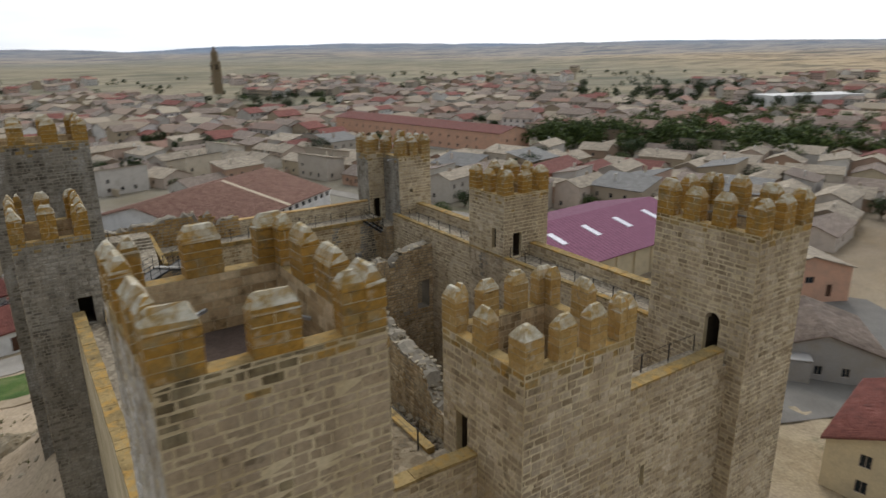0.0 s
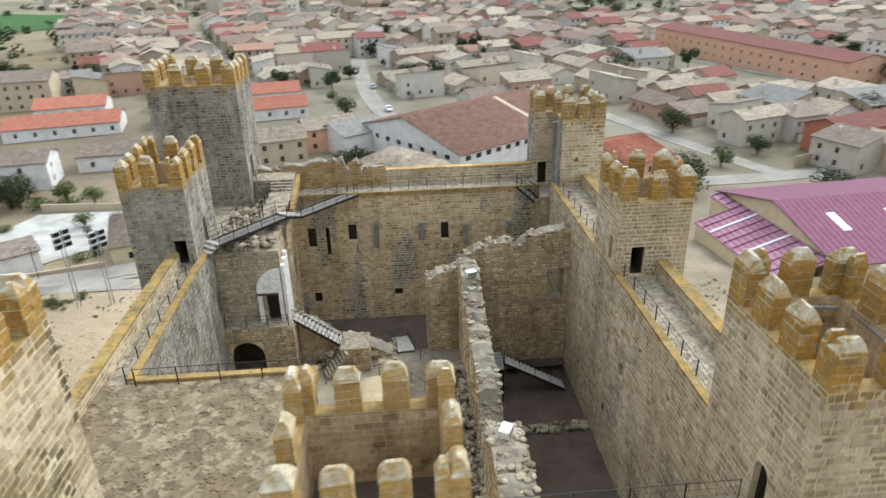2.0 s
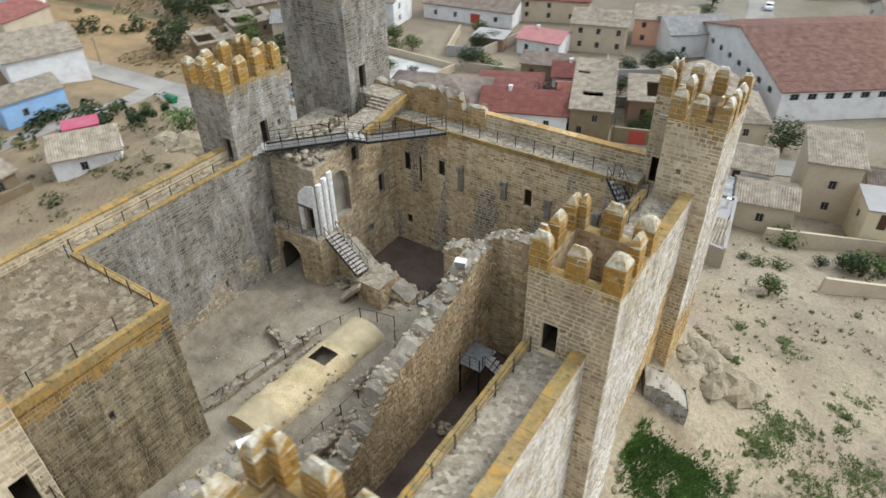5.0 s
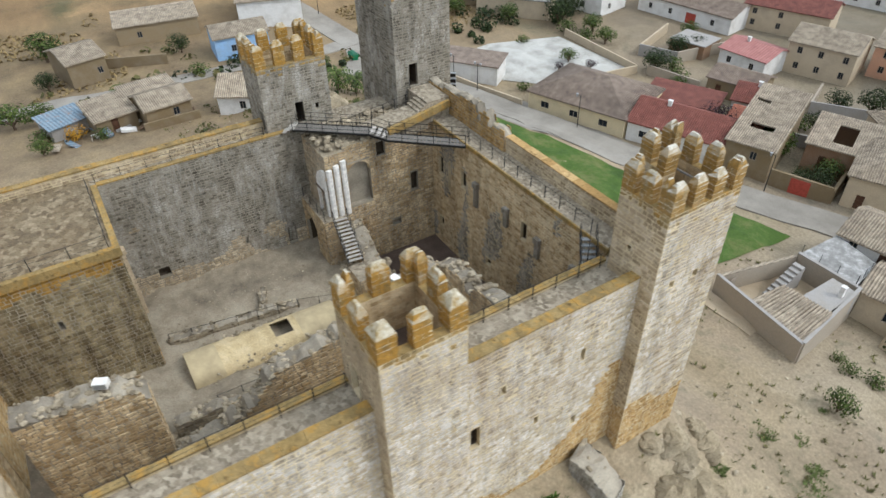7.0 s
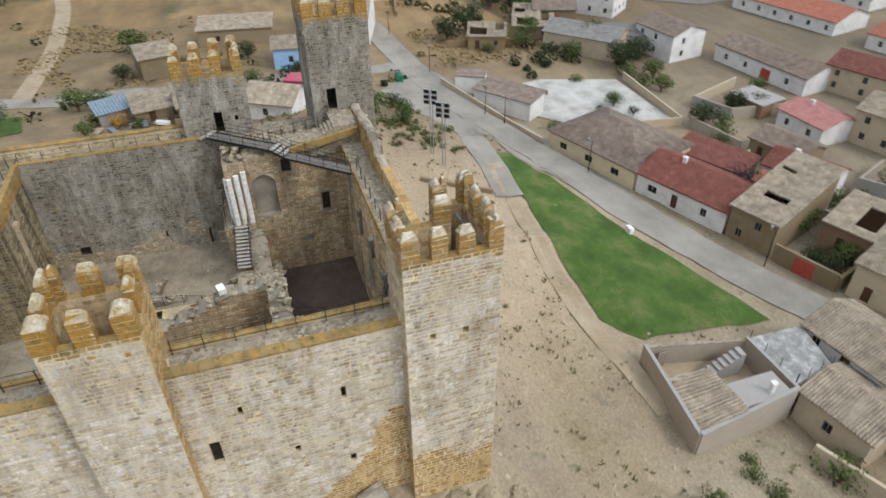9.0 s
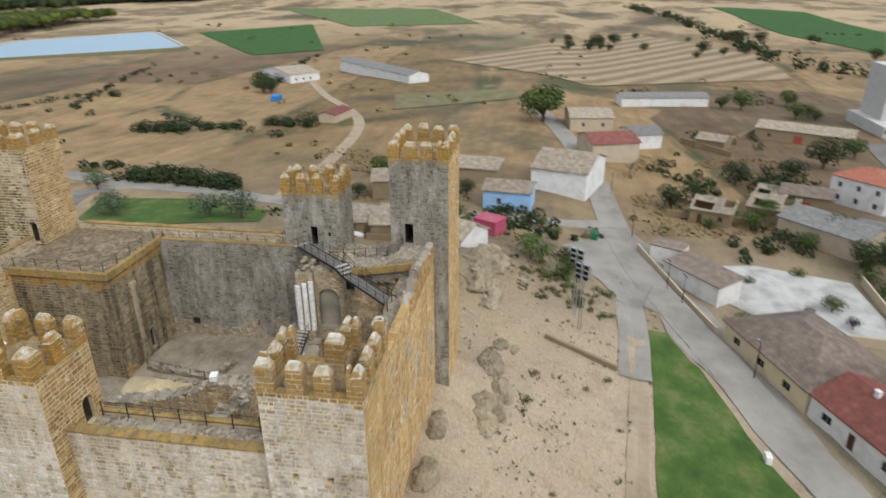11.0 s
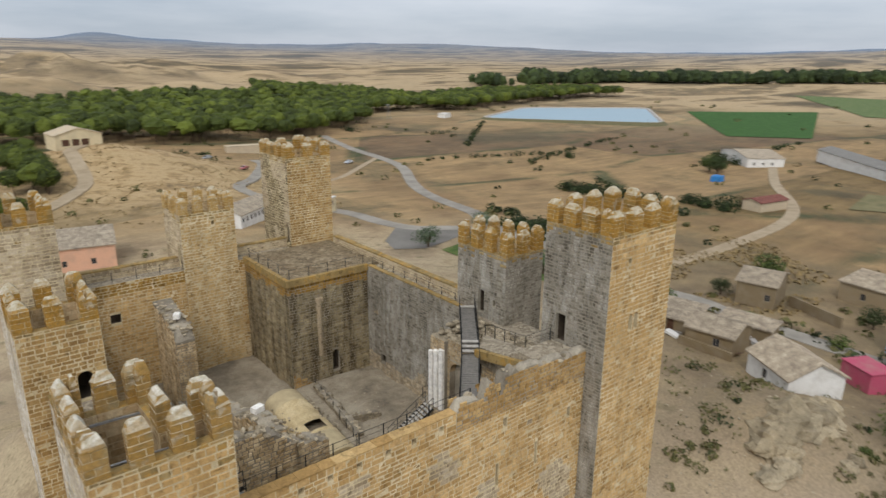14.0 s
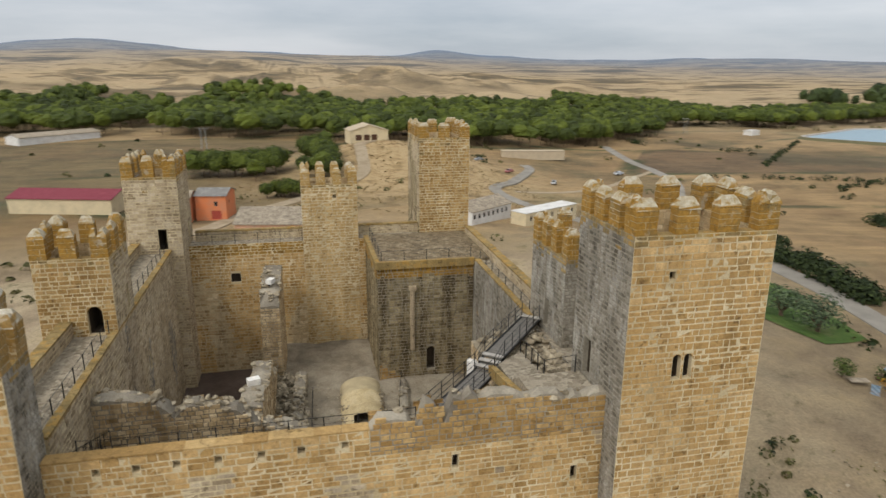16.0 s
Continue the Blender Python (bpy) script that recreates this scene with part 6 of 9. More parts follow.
ribbon("road_west", "grey lane past the tumbledown huts", [(-62, 18), (-63.1, 27.4), (-61.5, 33.4), (-61.0, 45.3), (-60.5, 58), (-61, 70), (-66, 80.5)], 4.0, 0.13, ASPHALT)
ribbon("path_lawn", "pinkish dirt path along the lawn", [(-17, 79.4), (-7, 78.8), (8, 77.0), (17, 76.4), (30, 77.5)], 2.2, 0.1, DIRT, "path")
draped("lawn_castle", "green mown lawn below the castle", [(-20.8, 81.3), (-7, 80.5), (8, 78.8), (17, 78.2), (21, 81), (20.5, 97.6), (2, 91.0), (-12.5, 87.6), (-22, 84.2)], 0.12, LAWN, "lawn", 1.5)
draped("plaza", "pale concrete widening of the street below the castle", [(-70, 80.3), (-55.3, 75.1), (-47.7, 70.2), (-36, 74.5), (-30, 77.9), (-28, 84), (-40, 88.5), (-57, 87)], 0.1, ASPHALT, "plaza", 2.0)
draped("street_apron", "pale concrete edge of the village street", [(-28, 84.2), (-22, 84.4), (-12.5, 88.4), (3, 94.5), (0, 98.5), (-22, 95.0), (-35, 92.4), (-40, 88.5)], 0.1, ASPHALT, "road", 2.0)
draped("lawn_olives", "green lawn with olive trees beside the road", [(-61, -28), (-47, -24), (-44, -4), (-48, 14), (-57, 12), (-63, -8)], 0.12, LAWN, "lawn", 2.0)
draped("yard_white", "bright white gravelled yard behind a wall", [(-50, 91.5), (-38, 95), (-27.5, 104), (-26, 118), (-47, 118), (-52, 104)], 0.15, FLAKED_YARD, "yard", 3.0)
draped("yard_tarmac", "grey tarmac yard between the sheds", [(62, 30), (100, 22), (112, 44), (104, 58), (80, 56), (64, 46)], 0.14, TARMAC, "yard", 4.0)
draped("parking", "grey tarmac car park", [(-150, 160), (-96, 150), (-84, 165), (-88, 196), (-146, 206)], 0.15, TARMAC, "car park", 5.0)
draped("field_green", "bright green irrigated field", [(-347, -121), (-485, -232), (-572, -160), (-375, -83)], 0.3, CROP, "field", 12.0, carried=False)
draped("field_green_far", "green irrigated field in the valley", [(-555, -118), (-806, -284), (-818, -84), (-600, -2)], 0.4, CROP_PALE, "field", 20.0, carried=False)
draped("field_green_north", "green field beyond the village", [(-420, 520), (-230, 470), (-150, 560), (-330, 640)], 0.4, CROP, "field", 20.0)
draped("field_stubble", "pale stubble field in long ploughed strips", [(-246, 82), (-319, 9), (-537, 131), (-386, 194), (-282, 182)], 0.3, STRIPES, "field", 12.0)
draped("field_green_west", "green fields behind the hedge", [(-394, 270), (-545, 334), (-780, 347), (-880, 264), (-538, 252)], 0.4, CROP, "field", 20.0)
draped("field_olive", "dull olive fallow strip", [(-171, 11), (-203, 5), (-224, 51), (-199, 57)], 0.25, STUBBLE, "field", 6.0, carried=False)

TZ = ground_z(-199, -45)
g = Geo()
g.add([(-201.5, -47, TZ + 2.2), (-197, -46.5, TZ + 2.0), (-197.5, -43, TZ + 2.3), (-202, -43.5, TZ + 2.1), (-201.5, -47, TZ - 1), (-197, -46.5, TZ - 1), (-197.5, -43, TZ - 1), (-202, -43.5, TZ - 1)], ((0, 1, 2, 3), (0, 4, 5, 1), (1, 5, 6, 2), (2, 6, 7, 3), (3, 7, 4, 0)))
single("tarpaulin", g, plain("blue_tarpaulin", "2f6fa8", 0.5), "bright blue tarpaulin over a garden stack", "tarpaulin")

# reservoir
def reservoir():
    pts = [(-292, -279), (-386, -328), (-472, -264), (-368, -180)]
    k = Nodes("reservoir_water", 0.4)
    k.bsdf.inputs["Specular IOR Level"].default_value = 0.6
    g = k.noise(0.6, 3)
    water = k.done(k.ramp(g, (0.3, rgb("7f959f")), (0.7, rgb("8fa4ac"))), g, 0.05, 0.02)
    z = -13.6
    c = Vector((sum(p[0] for p in pts) / 4, sum(p[1] for p in pts) / 4))
    e = thing("reservoir", "pale blue irrigation reservoir with banked edges", "reservoir", (c.x, c.y, -9), "", "structure")
    g = Geo()
    order = pts if (Vector(pts[1]) - Vector(pts[0])).cross(Vector(pts[2]) - Vector(pts[1])) > 0 else pts[::-1]
    corners = [Vector(p) for p in order]
    order = []
    for i, p in enumerate(corners):
        a, b = corners[i - 1], corners[(i + 1) % 4]
        a, b = p + (a - p).normalized() * 16, p + (b - p).normalized() * 16
        order += [a * (1 - t) ** 2 + p * 2 * t * (1 - t) + b * t * t for t in (0, 0.25, 0.5, 0.75, 1)]
    n = len(order)
    g.add([(*p, z) for p in order], (tuple(range(n)),))
    part("water", g, water, e)
    rings = [(1.0, z - 0.4), (1.03, z + 0.7), (1.05, z + 0.7), (1.12, -16.0)]
    for (s0, z0), (s1, z1), m in zip(rings, rings[1:], (R_CONC, PATHMAT, LAWN_DRY)):
        g = Geo()
        for i in range(n):
            a, b = order[i], order[(i + 1) % n]
            q = [c + (a - c) * s0, c + (b - c) * s0, c + (b - c) * s1, c + (a - c) * s1]
            g.quad((*q[0], z0), (*q[3], z1), (*q[2], z1), (*q[1], z0))
        part("bank", g, m, e)


LAWN_DRY = grass_material("dry_bank_grass", "4c4a32", "625c42", "575139")
reservoir()


# ---- town: houses ----
def window_mesh(w, h, bars=1):
    g, p = Geo(), Geo()
    t = 0.07
    g.box(-w / 2, 0, 0, -w / 2 + t, 0.06, h)
    g.box(w / 2 - t, 0, 0, w / 2, 0.06, h)
    g.box(-w / 2 + t, 0, 0, w / 2 - t, 0.06, t)
    g.box(-w / 2 + t, 0, h - t, w / 2 - t, 0.06, h)
    for i in range(bars):
        x = -w / 2 + w * (i + 1) / (bars + 1)
        g.box(x - 0.03, 0.004, t, x + 0.03, 0.056, h - t)
    nf = len(g.f)
    g.quad((-w / 2, 0.03, 0), (w / 2, 0.03, 0), (w / 2, 0.03, h), (-w / 2, 0.03, h))
    me = g.mesh("window", FRAME)
    me.materials.append(GLASS)
    for i in range(nf, len(me.polygons)):
        me.polygons[i].material_index = 1
    return me


def door_mesh(w, h, material):
    g = Geo()
    g.box(-w / 2, 0, 0, w / 2, 0.06, h)
    for i in range(3):
        g.box(-w / 2 + 0.1, -0.025, 0.15 + i * (h - 0.2) / 3, w / 2 - 0.1, 0.0, 0.05 + (i + 1) * (h - 0.2) / 3)
    return g.mesh("door", material)


WINDOW, WINDOW_WIDE, DOOR, GARAGE = window_mesh(0.9, 1.2), window_mesh(1.5, 1.1), door_mesh(0.95, 2.05, DOORWOOD), door_mesh(2.4, 2.2, GATE_RED)
BARN_DOOR = door_mesh(2.4, 2.2, DOORWOOD)


def slab(geo, a, b, c, d, t=0.16):
    """A sloping roof plane with thickness."""
    low = [(p[0], p[1], p[2] - t) for p in (a, b, c, d)]
    geo.add([a, b, c, d, *low], ((0, 1, 2, 3), (7, 6, 5, 4), (0, 4, 5, 1), (1, 5, 6, 2), (2, 6, 7, 3), (3, 7, 4, 0)))


def ribs(geo, a, b, c, d, pitch=0.3, r=0.11):
    """Rows of cover tiles from the eave a-b up to the ridge d-c, in lengths that overlap a little unevenly."""
    a, b, c, d = Vector(a), Vector(b), Vector(c), Vector(d)
    n = max(1, int((b - a).length / pitch))
    up = (b - a).cross(d - a).normalized()
    rr = random.Random(n)
    for i in range(n):
        t = (i + 0.5) / n
        p, q = a + (b - a) * t, d + (c - d) * t
        if (q - p).length < 0.5:
            continue
        s = (b - a).normalized() * r
        m = max(1, int((q - p).length / 1.3))
        for j in range(m):
            u, v = p + (q - p) * j / m, p + (q - p) * (j + 1.02) / m
            lift = up * rr.uniform(0, 0.03)
            ring = lambda w, k: [w - s * k + lift, w - s * 0.6 * k + up * r * 0.75 * k + lift, w + s * 0.6 * k + up * r * 0.75 * k + lift, w + s * k + lift]
            x, y = ring(u, 1.0), ring(v, 0.82)
            geo.add(x + y, ((0, 1, 5, 4), (1, 2, 6, 5), (2, 3, 7, 6), (0, 3, 2, 1)))


def broken(slabs, tiles, f, gaps):
    """A sagging roof plane with holes; gaps are shares (u0, u1, v0, v1) of the eave's run and the slope."""
    a, b, c, d = [Vector(p) for p in f]
    at = lambda u, v: (a + (b - a) * u) * (1 - v) + (d + (c - d) * u) * v - Vector((0, 0, 0.35 * math.sin(math.pi * u) * math.sin(math.pi * v)))
    n, m = max(3, int((b - a).length / 0.6)), max(3, int((d - a).length / 0.6))
    keep_cell = {(i, j) for i in range(n) for j in range(m) if not any(g[0] < (i + 0.5) / n < g[1] and g[2] < (j + 0.5) / m < g[3] for g in gaps)}
    top = {(i, j): tuple(at(i / n, j / m)) for i in range(n + 1) for j in range(m + 1)}
    index = {k: x for x, k in enumerate(top)}
    size, faces = len(top), []
    for i, j in sorted(keep_cell):
        q = [index[i, j], index[i + 1, j], index[i + 1, j + 1], index[i, j + 1]]
        faces += [tuple(q), tuple(x + size for x in q[::-1])]
        for e, (k, l) in enumerate(((i, j - 1), (i + 1, j), (i, j + 1), (i - 1, j))):
            if (k, l) not in keep_cell:
                faces.append((q[e], q[e] + size, q[(e + 1) % 4] + size, q[(e + 1) % 4]))
        ribs(tiles, *[top[k] for k in ((i, j), (i + 1, j), (i + 1, j + 1), (i, j + 1))])
    slabs.add([*top.values(), *[(x, y, z - 0.14) for x, y, z in top.values()]], faces)


def house(label, at, angle, length, width, height, roof="gable", rise=None, walls=RENDER, tiles=TILE_OLD, front=(), back=(), left=(), right=(), ribbed=False, chimney=0, group="village houses", over=0.35, foot=1.5, name="house", gaps=()):
    """A house: local x along its front, y into its depth. Openings are (x, z, kind), kind w, W, d, g or b."""
    at = outward(*at)
    e = thing(name, label, "house", (0, 0, 0), group)
    kinds = {"w": (WINDOW, 0.9, 1.2), "W": (WINDOW_WIDE, 1.5, 1.1), "d": (DOOR, 0.95, 2.05), "g": (GARAGE, 2.4, 2.2), "b": (BARN_DOOR, 2.4, 2.2)}
    g = Geo()
    rise = rise if rise is not None else width * 0.2
    for side, ops in (("S", front), ("N", back), ("W", left), ("E", right)):
        o, u, n, w = side_frame(0, length, 0, width, side)
        cut = []
        for x, z, k in ops:
            me, ww, hh = kinds[k]
            cut.append((x - ww / 2, x + ww / 2, z, z + hh, 0.18))
            ob = new("window" if k in "wW" else "door", me)
            ob.parent = e
            ob.matrix_basis = Matrix.Translation((o[0] + u[0] * x - n[0] * 0.12, o[1] + u[1] * x - n[1] * 0.12, z)) @ Matrix.Rotation({"S": 0, "E": 90, "N": 180, "W": 270}[side] * math.pi / 180, 4, "Z")
        panel(g, o, u, n, w, -foot, height, cut)
    m = over
    top = height + rise
    planes, rb = [], Geo()
    if roof == "gable":
        y = width / 2
        for s in (0, length):
            g.add([(s, 0, height), (s, width, height), (s, y, top)], ((0, 1, 2),) if s else ((2, 1, 0),))
        k = rise / y * m
        q = [((-m, -m, height - k), (length + m, -m, height - k), (length + m, y, top), (-m, y, top)), ((length + m, width + m, height - k), (-m, width + m, height - k), (-m, y, top), (length + m, y, top))]
    elif roof == "shed":
        k = rise / width * m
        for s in (0, length):
            g.add([(s, 0, height), (s, width, height), (s, width, top)], ((0, 1, 2),) if s else ((2, 1, 0),))
        g.quad((length, width, height), (0, width, height), (0, width, top), (length, width, top))
        q = [((-m, -m, height - k), (length + m, -m, height - k), (length + m, width + m, top + k), (-m, width + m, top + k))]
    elif roof == "hip":
        y = width / 2
        k = rise / y * m
        r0, r1 = (y, length - y) if length > width else (length / 2 - 0.05, length / 2 + 0.05)
        A, B, C, D = (-m, -m, height - k), (length + m, -m, height - k), (length + m, width + m, height - k), (-m, width + m, height - k)
        q = [(A, B, (r1, y, top), (r0, y, top)), (C, D, (r0, y, top), (r1, y, top)), (B, C, (r1, y + 0.01, top), (r1, y - 0.01, top)), (D, A, (r0, y - 0.01, top), (r0, y + 0.01, top))]
    else:
        q = [((-0.1, -0.1, height + 0.1), (length + 0.1, -0.1, height + 0.1), (length + 0.1, width + 0.1, height + 0.1), (-0.1, width + 0.1, height + 0.1))]
    for f in q:
        f = [(p[0], p[1], p[2] + 0.17) for p in f]
        rg = Geo()
        planes.append(rg)
        if gaps:
            broken(rg, rb, f, gaps)
            continue
        slab(rg, *f)
        if ribbed:
            ribs(rb, *f)
    part("wall", g.mesh("wall", walls), walls, e)
    for rg in planes:
        part("roof", rg.mesh("roof", tiles), tiles, e)
    if rb.v:
        part("roof_tiles", rb.mesh("roof_tiles", tiles), tiles, e, "", "stuff")
    for i in range(chimney):
        c = Geo()
        x, y = length * (0.3 + 0.4 * i), width * 0.42
        c.box(x, y, height, x + 0.55, y + 0.45, top + 0.7)
        c.box(x - 0.06, y - 0.06, top + 0.7, x + 0.61, y + 0.51, top + 0.8)
        part("chimney", c.mesh("chimney", walls), walls, e)
    for c in e.children:
        c.matrix_parent_inverse = Matrix.Identity(4)
    z = ground_z(*at)
    e.matrix_basis = Matrix.Translation((at[0], at[1], z)) @ Matrix.Rotation(radians(angle), 4, "Z")
    return e


def along(p, q):
    """Angle and length of a front from p to q."""
    return math.degrees(math.atan2(q[1] - p[1], q[0] - p[0])), math.hypot(q[0] - p[0], q[1] - p[1])


# houses along the street under the castle
a, n = along((-24.3, 92.4), (-8.4, 97.9))
house("cream rendered house with a brown hipped tile roof", (-24.3, 92.4), a, n, 13.0, 3.2, "hip", 2.6, R_CREAM, TILE_BROWN, [(3.0, 1.0, "W"), (8.2, 1.0, "W"), (13.3, 1.0, "W")], (), (), [(4, 1, "w")], True)
a, n = along((-8.2, 98.3), (4.6, 103.4))
house("white rendered house with a dark red tile roof", (-8.2, 98.3), a, n, 9.0, 3.1, "gable", 2.0, R_WHITE, TILE_RED, [(2.6, 0.9, "W"), (6.2, 0.1, "d"), (10.6, 0.9, "w")], (), (), (), True, 1)
a, n = along((4.9, 103.6), (18.6, 108.6))
house("crumbling rubble house with a sagging broken tile roof", (4.9, 103.6), a, 6.2, 14.0, 4.6, "shed", 2.6, STONEHOUSE, TILE_OLD, [(1.6, 0.6, "w"), (3.8, 2.6, "w")], (), (), (), True, gaps=((0.25, 0.75, 0.28, 0.36), (0.1, 0.4, 0.7, 0.74)))
yard_wall = Geo()
for p, q, h in (((11, 105.9), (18.4, 108.6), 2.4), ((18.4, 108.6), (16, 116), 2.0)):
    yard_wall.beam((*p, ground_z(*p) + h / 2 - 0.5), (*q, ground_z(*q) + h / 2 - 0.5), 0.4, h + 1)
single("yard_wall", yard_wall, STONEHOUSE, "crumbling stone yard wall beside the street", "wall")
g = Geo()
g.beam((13.6, 106.65, ground_z(13.6, 106.65) + 1.1), (15.9, 107.5, ground_z(15.9, 107.5) + 1.1), 0.12, 2.2)
single("yard_gate", g, GATE_RED, "rust-red wooden yard gate in the stone wall", "gate")
house("half-roofless brick outhouse with patches of old tile", (11.0, 112.6), 21, 10.4, 7.0, 4.4, "shed", 1.4, R_BRICK, TILE_OLD, [(2.4, 1.0, "d"), (7, 1.2, "w")], (), (), (), True, gaps=((0.3, 0.5, 0.25, 0.8), (0.82, 1.0, 0.0, 0.3)))
house("beige house with a broad hipped roof of old tiles", (19.2, 109.4), 22, 13.5, 12.0, 4.6, "hip", 2.8, R_BEIGE, TILE_OLD, [(2.0, 0.1, "d"), (6.0, 2.4, "w"), (10.5, 2.4, "w")], (), [(4, 2, "w")], (), True)
house("small stone house with a pinkish tile roof", (-4.0, 116), 24, 9, 7, 4.0, "gable", 1.5, R_WHITE, TILE_RED, [(2, 1.2, "w"), (6, 1.2, "w")], (), (), (), True, 1)
house("two-storey beige house with a pale tile roof", (-11.6, 140), 16, 11, 9, 5.6, "gable", 1.8, R_BEIGE, TILE_OLD, [(2, 1.0, "w"), (5.5, 1.0, "w"), (9.5, 1.0, "w"), (2, 3.7, "w"), (5.5, 3.7, "w"), (9.5, 3.7, "w")], (), (), (), True)
house("white house with a faded pink sheet roof", (-20, 133), 4, 9, 8, 3.2, "gable", 1.2, R_WHITE, TILE_PINK, [(2, 1, "w"), (6.5, 1, "w")], (), (), (), False, 1)
house("old shed with a mossy brown tile roof", (-13, 121.5), 15, 8.5, 6.5, 3.0, "gable", 1.2, STONEHOUSE, TILE_BROWN, [(2, 0.1, "d")], (), (), (), True)
house("large white house with a grey sheet roof", (7, 146), 38, 13, 11, 4.6, "gable", 2.0, R_WHITE, TILE_GREY, [(3, 1, "w"), (8, 1, "w")], (), [(3, 1, "w")])
house("old house with a wide hipped tile roof by the lane", (10.5, 128), -36, 12, 10, 4.4, "hip", 2.4, R_BEIGE, TILE_OLD, [(2, 1, "w"), (6, 1, "w")], (), (), (), True)
house("pink-walled house with an old tile roof", (-2, 150), 16, 12, 9, 5.4, "gable", 1.8, R_SALMON, TILE_OLD, [(2, 1, "w"), (6, 1, "w"), (2, 3.6, "w"), (6, 3.6, "w")])
house("rust-brown sheet shed beside the plum tree", (0.5, 107.6), 22, 5.0, 8, 2.8, "shed", 0.8, R_BEIGE, TILE_ORANGE)
house("long stone house with a worn red tile roof", (-30, 152), 20, 16, 9, 5.0, "gable", 1.8, R_BEIGE, TILE_RED, [(2, 1, "w"), (7, 1, "w"), (12, 1, "w"), (2, 3.2, "w"), (7, 3.2, "w")])
house("white two-storey house behind the yard", (-62, 131), 10, 11, 9, 5.6, "gable", 1.6, R_WHITE, TILE_BROWN, [(2, 1, "w"), (6, 1, "w"), (2, 3.6, "w"), (6, 3.6, "w")], (), (), [(3, 1, "w"), (3, 3.6, "w")])
house("low brick store with a half-open flat roof", (-29.5, 130.5), 12, 7, 6, 2.4, "flat", 0, R_BRICK, R_CONC)
for i, (p, q, h) in enumerate((((-31.3, 124.3), (-24.5, 127.1), 2.2), ((-24.5, 127.1), (-22.5, 141.0), 2.2), ((-31.3, 124.3), (-36.5, 137.5), 2.0), ((1.3, 128.9), (10.5, 134.7), 2.2), ((1.3, 128.9), (-2, 137), 2.0), ((-9, 114.5), (-11.5, 120.5), 1.8), ((3.5, 117), (9.5, 119.6), 2.0), ((-24, 119), (-14, 121), 1.9), ((9.5, 119.6), (8, 126), 1.8))):
    g = Geo()
    g.beam((*p, ground_z(*p) + h / 2 - 0.5), (*q, ground_z(*q) + h / 2 - 0.5), 0.28, h + 1)
    single("garden_wall", g, (R_CONC, R_DRAB, R_BEIGE)[i % 3], ("grey concrete", "drab cement", "beige rendered")[i % 3] + " yard wall between village houses", "wall", "garden walls")
house("low shed with a rose sheet roof", (-14.5, 108.5), 24, 11, 5, 2.6, "shed", 0.8, R_BEIGE, TILE_RED)
house("long low white house with a brown tile roof", (-50, 143), 8, 22, 9, 3.4, "gable", 1.6, R_WHITE, TILE_BROWN, [(3, 1, "w"), (8, 1, "w"), (13, 0.1, "g"), (18, 1, "w")], (), (), (), True)
for p, q, h in (((-74.2, 37.1), (-70.4, 46.7), 1.8), ((-40.2, 36.9), (-40.0, 44.6), 1.2), ((-13.0, 67.6), (-8.7, 76.3), 0.6), ((-54, 33), (-53.2, 44), 1.0)):
    g = Geo()
    g.beam((*p, ground_z(*p) + h / 2 - 0.5), (*q, ground_z(*q) + h / 2 - 0.5), 0.4, h + 1)
    single("field_wall", g, STONEHOUSE, "low rough stone wall by the huts", "wall", "garden walls")
def scrap_yard():
    """Planks, tins and sheets lying about the huts."""
    r, e = random.Random(71), thing("scrap_heap", "heap of planks, tin sheets and rubbish beside the huts", "scrap", (-45, 33, ground_z(-45, 33)))
    mats = (TIN, WOOD, R_WHITE, TILE_OLD, R_CONC, WOOD)
    for i in range(70):
        x, y = r.uniform(-52, -41.5), r.uniform(23.5, 44)
        z, a = ground_z(x, y), r.uniform(0, 6.28)
        w, l = r.choice(((0.2, 2.2), (0.9, 1.6), (0.5, 0.8), (1.0, 2.0)))
        g = Geo()
        d = Vector((math.cos(a) * l / 2, math.sin(a) * l / 2, r.uniform(0, 0.5)))
        c = Vector((x, y, z + r.uniform(0.1, 0.6)))
        g.beam(c - d, c + d, w, r.choice((0.06, 0.1, 0.4)))
        part(r.choice(("plank", "sheet", "crate")), g, mats[i % 6], e)


scrap_yard()
# concrete house on the slope, with its yard, stair and lean-to
conc = thing("courtyard_house", "raw concrete house with a walled yard and an old-tiled shed", "house", (29, 83, ground_z(29, 83)))
cw = [(23.9, 78.6), (34.4, 77.2), (32.9, 88.2), (26.2, 88.2)]
for i, tops in enumerate((-6.35, -6.25, -6.3, -6.7)):
    p, q = cw[i], cw[(i + 1) % 4]
    n = 1 if i != 3 else 5
    g = Geo()
    g.beam((*p, (tops - 11.5) / 2), (*q, (tops - 11.5) / 2), 0.26, tops + 11.5)
    part("wall", g, R_DRAB, conc)
    g = Geo()
    g.beam((*p, tops + 0.03), (*q, tops + 0.03), 0.34, 0.08)
    part("wall_coping", g, R_CONC if i < 3 else TILE_OLD, conc)
g = Geo()
g.prism([(24.1, 78.75), (34.2, 77.4), (32.75, 88.05), (26.3, 88.05)], -11.4, -9.0)
part("yard_floor", g, DIRT, conc)
g = Geo()
g.box(24.75, 79.7, -9.0, 24.81, 80.6, -7.1)
part("yard_door", g, FRAME, conc)
rg, rb = Geo(), Geo()
f = [(28.0, 78.1, -6.5), (34.3, 77.3, -6.5), (33.7, 82.3, -5.9), (28.7, 82.0, -5.9)]
slab(rg, *f)
ribs(rb, *f, 0.42, 0.17)
